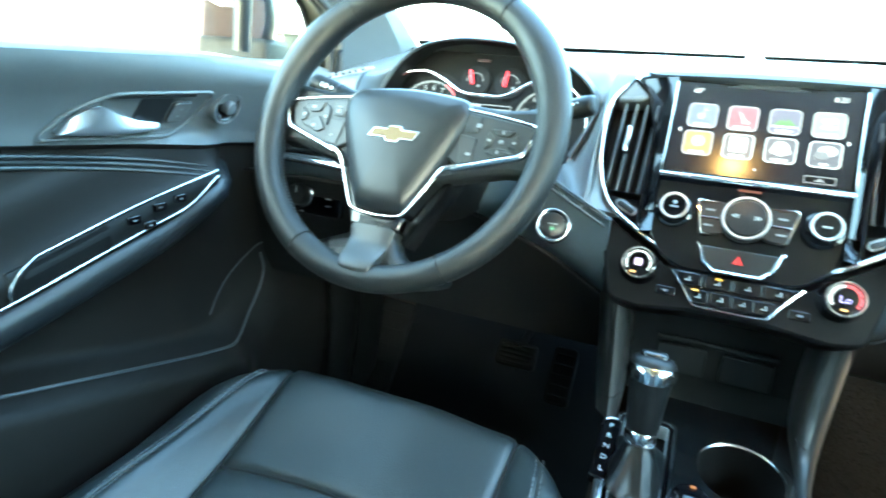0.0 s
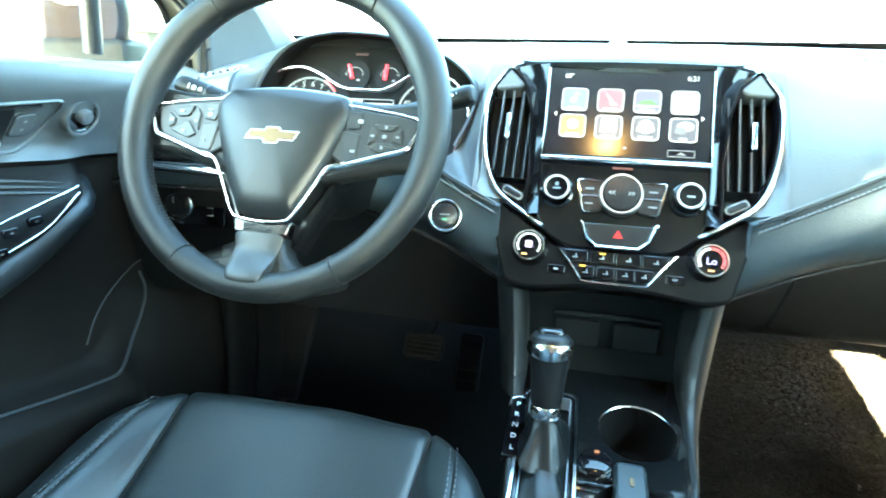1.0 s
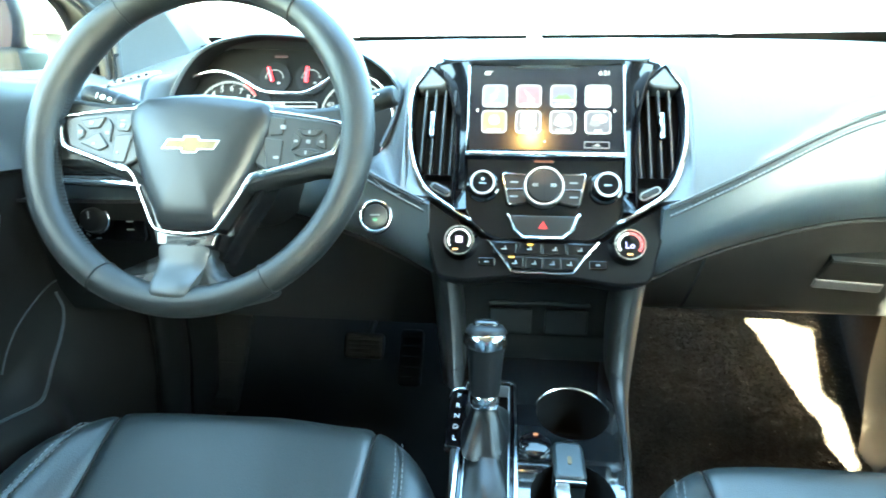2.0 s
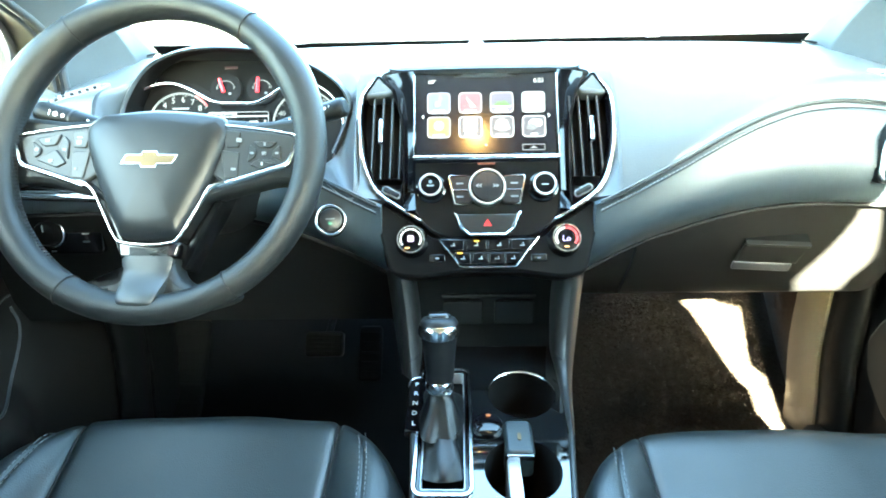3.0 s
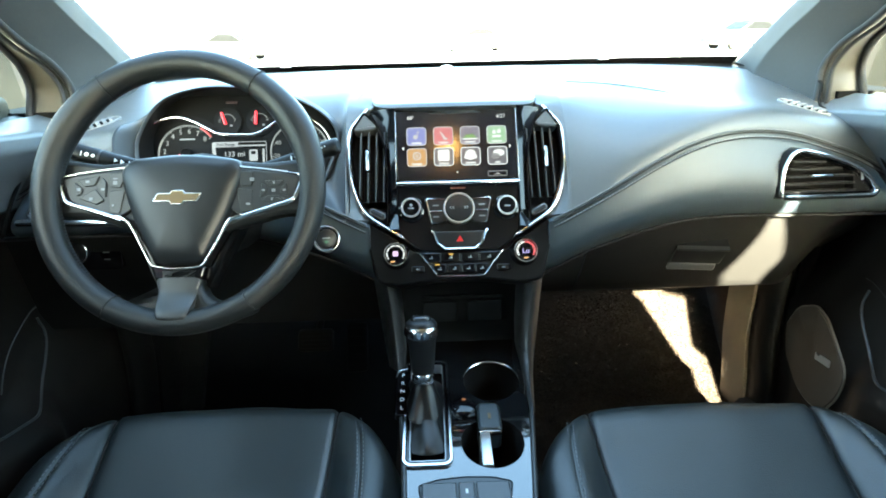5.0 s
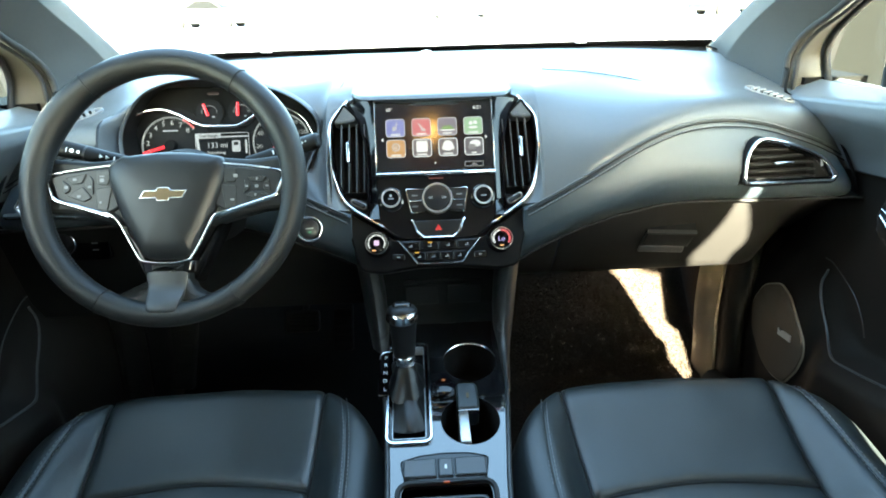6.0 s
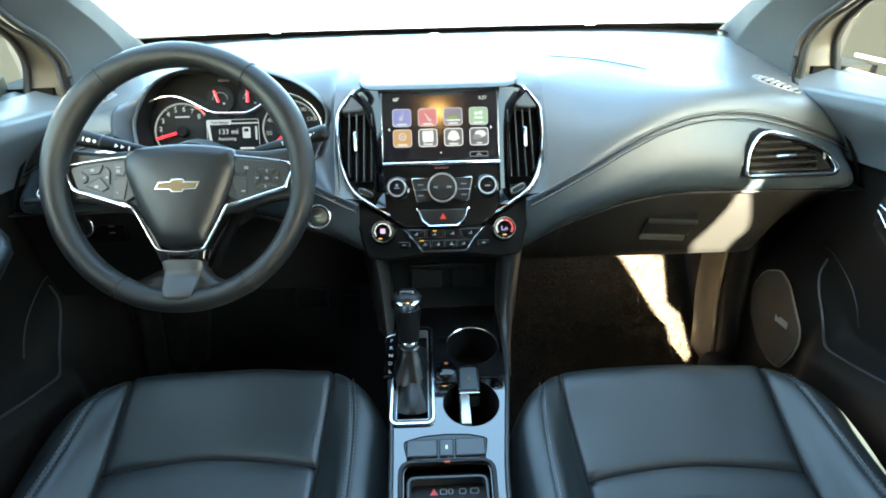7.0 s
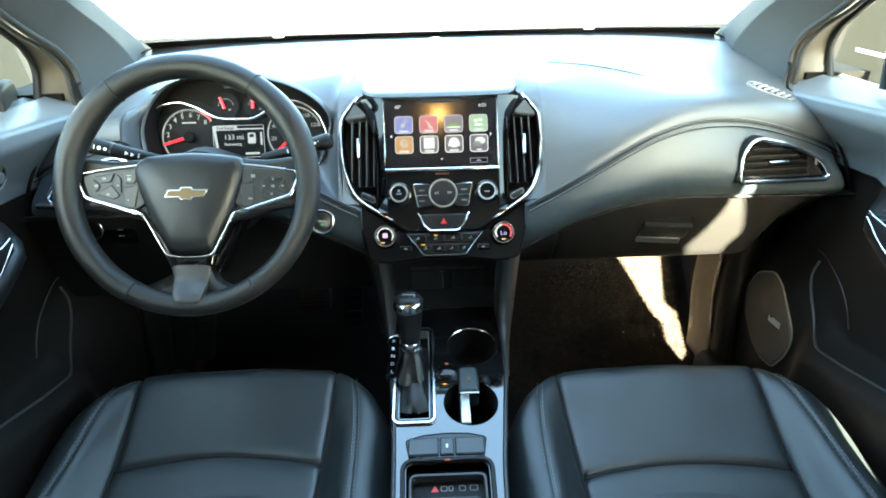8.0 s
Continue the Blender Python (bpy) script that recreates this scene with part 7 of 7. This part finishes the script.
# pedals
for name, c, w, h, lab in (("brake_pedal", (-0.300, 0.335, 0.225), 0.075, 0.048, "ribbed black rubber brake pedal"), ("accelerator_pedal", (-0.215, 0.36, 0.190), 0.045, 0.11, "long black rubber accelerator pedal"), ("footrest", (-0.585, 0.34, 0.17), 0.075, 0.19, "black rubber footrest beside the door")):
    m = plane_frame(c, 38)
    p = thing(name, c, lab, "pedal")
    part("pad", prism(rounded(w, h, 0.008), -0.008, 0.006, m, 0.003), RUBBER, p)
    for i in range(5):
        part("rib", prism(rounded(w * 0.82, 0.004, 0.0015, 0, h * (-0.36 + 0.18 * i)), 0.005, 0.0085, m, 0.001), RUBBER, p)
    part("arm", tube([m @ Vector((0, 0, -0.006)), m @ Vector((0, 0.06, -0.06)), m @ Vector((0, 0.20, -0.10))], 0.008, 8), DARK, p)

# overhead lamp
lamp = thing("overhead_lamp", (0.005, -0.29, 1.06), "small warm map lamp in the headliner", "lamp")
part("housing", prism(rounded(0.14, 0.10, 0.02, 0.005, -0.29), 1.052, 1.175), PILLAR, lamp)
part("lens", prism(circle(0.014, 0.005, -0.29, 18), 1.044, 1.053), glow("map_lamp", (1.0, 0.50, 0.16), 30.0), lamp, "lit amber lens")


# ---- outside: door mirrors and parked cars ----
for s in (-1, 1):
    c = Vector((-0.80, 0.170, 0.800) if s < 0 else (0.88, 0.02, 0.800))
    half = 0.082 if s < 0 else 0.114
    mir = thing("door_mirror", (s * 0.80, 0.22, 0.74), "maroon door mirror with a grey base", "mirror")
    rings = []
    for f, y in ((0.15, 0.13), (0.6, 0.11), (0.88, 0.07), (1.0, 0.02), (1.0, -0.01), (0.95, -0.014)):
        rings.append([(c.x + half * f * math.cos(a) * (1.0 if abs(math.cos(a)) < 0.7 else 0.98), c.y + y, c.z + 0.085 * f * math.sin(a)) for a in [2 * math.pi * k / 28 for k in range(28)]])
    # shell and base colours are darkened to stand for a mirror in shade
    part("housing", loft(rings), material("mirror_shell_shaded", (0.0085, 0.0035, 0.0050), 0.5, spec=0.1), mir, "maroon shell with its shade put into the colour")
    part("glass", prism([(x, z) for x, z in circle(1.0, n=28)], 0, 0.003, Matrix.Translation(c + Vector((0.020 if s < 0 else 0.045, -0.016, 0.045 if s < 0 else 0.02))) @ Matrix(((0.044, 0, 0, 0), (0, 0, 1, 0), (0, 0.040, 0, 0), (0, 0, 0, 1)))), MIRROR, mir, "mirror glass")
    part("base", box(-0.884, -0.722, 0.148, 0.26, 0.722, 0.763, bevel=0.010) if s < 0 else box(0.76, 0.84, -0.03, 0.05, 0.690, 0.745, bevel=0.012), material("mirror_base_shaded", (0.016, 0.016, 0.0165), 0.6, spec=0.1), mir, "grey base with its shade put into the colour")
    if s < 0:
        mir.rotation_euler = (0, 0, radians(22))
        mir.location.y -= 0.048 * K


def parked_car(x, y, turn, paint, name="parked_car", label="white car parked in the lot"):
    """A plain saloon: body, cabin, glass, wheels, lamps; the long way along its own y."""
    e = thing(name, (0, 0, 0), label, "car", "parked cars")
    side = [(-2.15, 0.35), (-2.2, 0.62), (-2.05, 0.86), (-1.25, 0.95), (-0.60, 1.38), (0.30, 1.42), (1.05, 0.98), (1.85, 0.86), (2.15, 0.70), (2.2, 0.40), (2.1, 0.25), (-2.1, 0.25)]
    rings = []
    for u, f in ((-0.86, 0.90), (-0.90, 0.97), (-0.80, 1.0), (0.80, 1.0), (0.90, 0.97), (0.86, 0.90)):
        rings.append([(u * (1 - 0.20 * smooth_step(0.90, 1.42, z)), yy * (0.98 + 0.02 * f), z * (0.94 + 0.06 * f)) for yy, z in side])
    part("body", loft(rings), paint, e)
    # near car takes the sky-bright glass, far cars the dark one
    tint = CAR_GLASS if abs(y) < 10 else DARK_GLASS
    for s in (-1, 1):
        win = [(-1.12, 0.97), (-0.56, 1.31), (0.26, 1.34), (0.86, 0.99)]
        part("window", loft([[(s * (0.905 + d) * (1 - 0.20 * smooth_step(0.90, 1.42, z)), yy, z) for yy, z in win] for d in (-0.02, 0.008)]), tint, e, "side window, sky brightness put into the near car's")
        for yy in (-1.32, 1.36):
            m = Matrix.Translation((s * 0.80, yy, 0.32)) @ Matrix.Rotation(radians(90), 4, "Y")
            w = part("wheel", revolve([(0.20, -0.10), (0.31, -0.10), (0.33, -0.07), (0.33, 0.07), (0.31, 0.10), (0.20, 0.10)], m, 24), RUBBER, e)
            part("rim", revolve([(0.20, -0.09), (0.205, 0.09), (0.06, 0.11), (0.01, 0.11)], m, 18), SILVER, w)
        for yy, mat_ in ((2.13, WHITE_MARK), (-2.16, RED_MARK)):
            part("lamp", box(*sorted((s * 0.50, s * 0.82)), yy - 0.06, yy + 0.04, 0.66, 0.80, bevel=0.02), mat_, e)
    for a, b in (((-0.66, 1.335), (-1.20, 0.985)), ((0.36, 1.36), (0.98, 1.01))):
        part("window", loft([[(u, a[0] + d, a[1] + 0.02), (u * 1.08, b[0] + d, b[1] + 0.02)] for u, d in ((-0.62, 0), (-0.62, 0.02))] + [[(u, a[0] + d, a[1] + 0.02), (u * 1.08, b[0] + d, b[1] + 0.02)] for u, d in ((0.62, 0.02), (0.62, 0))], closed=False, caps=False), tint, e, "end window, sky brightness put into the near car's")
    part("bumper", box(-0.82, 0.82, 2.10, 2.22, 0.34, 0.52, bevel=0.03), SATIN, e)
    e.matrix_world = Matrix.Translation((x, y, GROUND_Z * K)) @ Matrix.Rotation(radians(turn), 4, "Z") @ Matrix.Diagonal((1 / K, 1 / K, 1 / K, 1))
    return e


parked_car(-3.8, 0.1, 4, material("pale_car_paint", (0.45, 0.46, 0.47), 0.25, coat=0.6, stain=0.03), label="pale silver-white car parked beside the driver's door")
GREY_PAINT = material("grey_car_paint", (0.012, 0.013, 0.014), 0.25, coat=0.6, stain=0.03)
parked_car(-11.0, 33.0, 80, GREY_PAINT, label="grey car parked across the lot")
parked_car(3.0, 36.0, 95, WHITE_PAINT, label="white car parked across the lot")
parked_car(17.0, 31.0, 100, GREY_PAINT, label="grey car parked across the lot")
parked_car(-26.0, 24.0, 60, MAROON, label="maroon car parked across the lot")
for i in range(5):
    whole("ground_line", box(-6.0 + 3.0 * i - 0.05, -6.0 + 3.0 * i + 0.05, 6.0, 11.0, GROUND_Z, GROUND_Z + 0.004), WHITE_MARK, (-6.0 + 3.0 * i, 8, GROUND_Z), "white painted parking line", "parking line", "structure", smooth=0)

# wall beside the parking space
yard = thing("wall_yard", (3.6, 5.0, GROUND_Z), "tan rendered wall beside the parking space, shade put into its colour", "wall", kind="structure")
# shade is put into the dark tan; the unseen rear length cuts side light
TAN_SHADED = material("tan_render_shaded", (0.040, 0.037, 0.030), 0.9, grain=0.4, scale=80, stain=0.12, spec=0.1)
part("face", box(3.45, 3.60, -5.0, 4.75, GROUND_Z, 1.35), TAN_SHADED, yard, smooth=0)
part("coping", box(3.40, 3.65, -5.05, 4.80, 1.35, 1.41, bevel=0.02), CONCRETE, yard, "pale concrete coping", smooth=0)
part("white_stripe", box(3.440, 3.452, 2.6, 3.9, 0.130, 0.155), WHITE_MARK, yard, "white painted stripe", smooth=0)
# wall added as a stand-in for grey pavement, darkened in place of shade
yard = thing("wall_pavement_standin", (-3.6, 6.0, GROUND_Z), "low grey wall added to stand for pavement, shade put into its colour", "wall", kind="structure")
part("face", box(-3.75, -3.60, 3.7, 5.1, GROUND_Z, 0.92), material("grey_render_shaded", (0.028, 0.029, 0.027), 0.9, grain=0.4, scale=80, stain=0.12, spec=0.1), yard, smooth=0)
part("coping", box(-3.80, -3.55, 3.65, 5.15, 0.92, 0.97, bevel=0.02), CONCRETE, yard, "pale concrete coping", smooth=0)
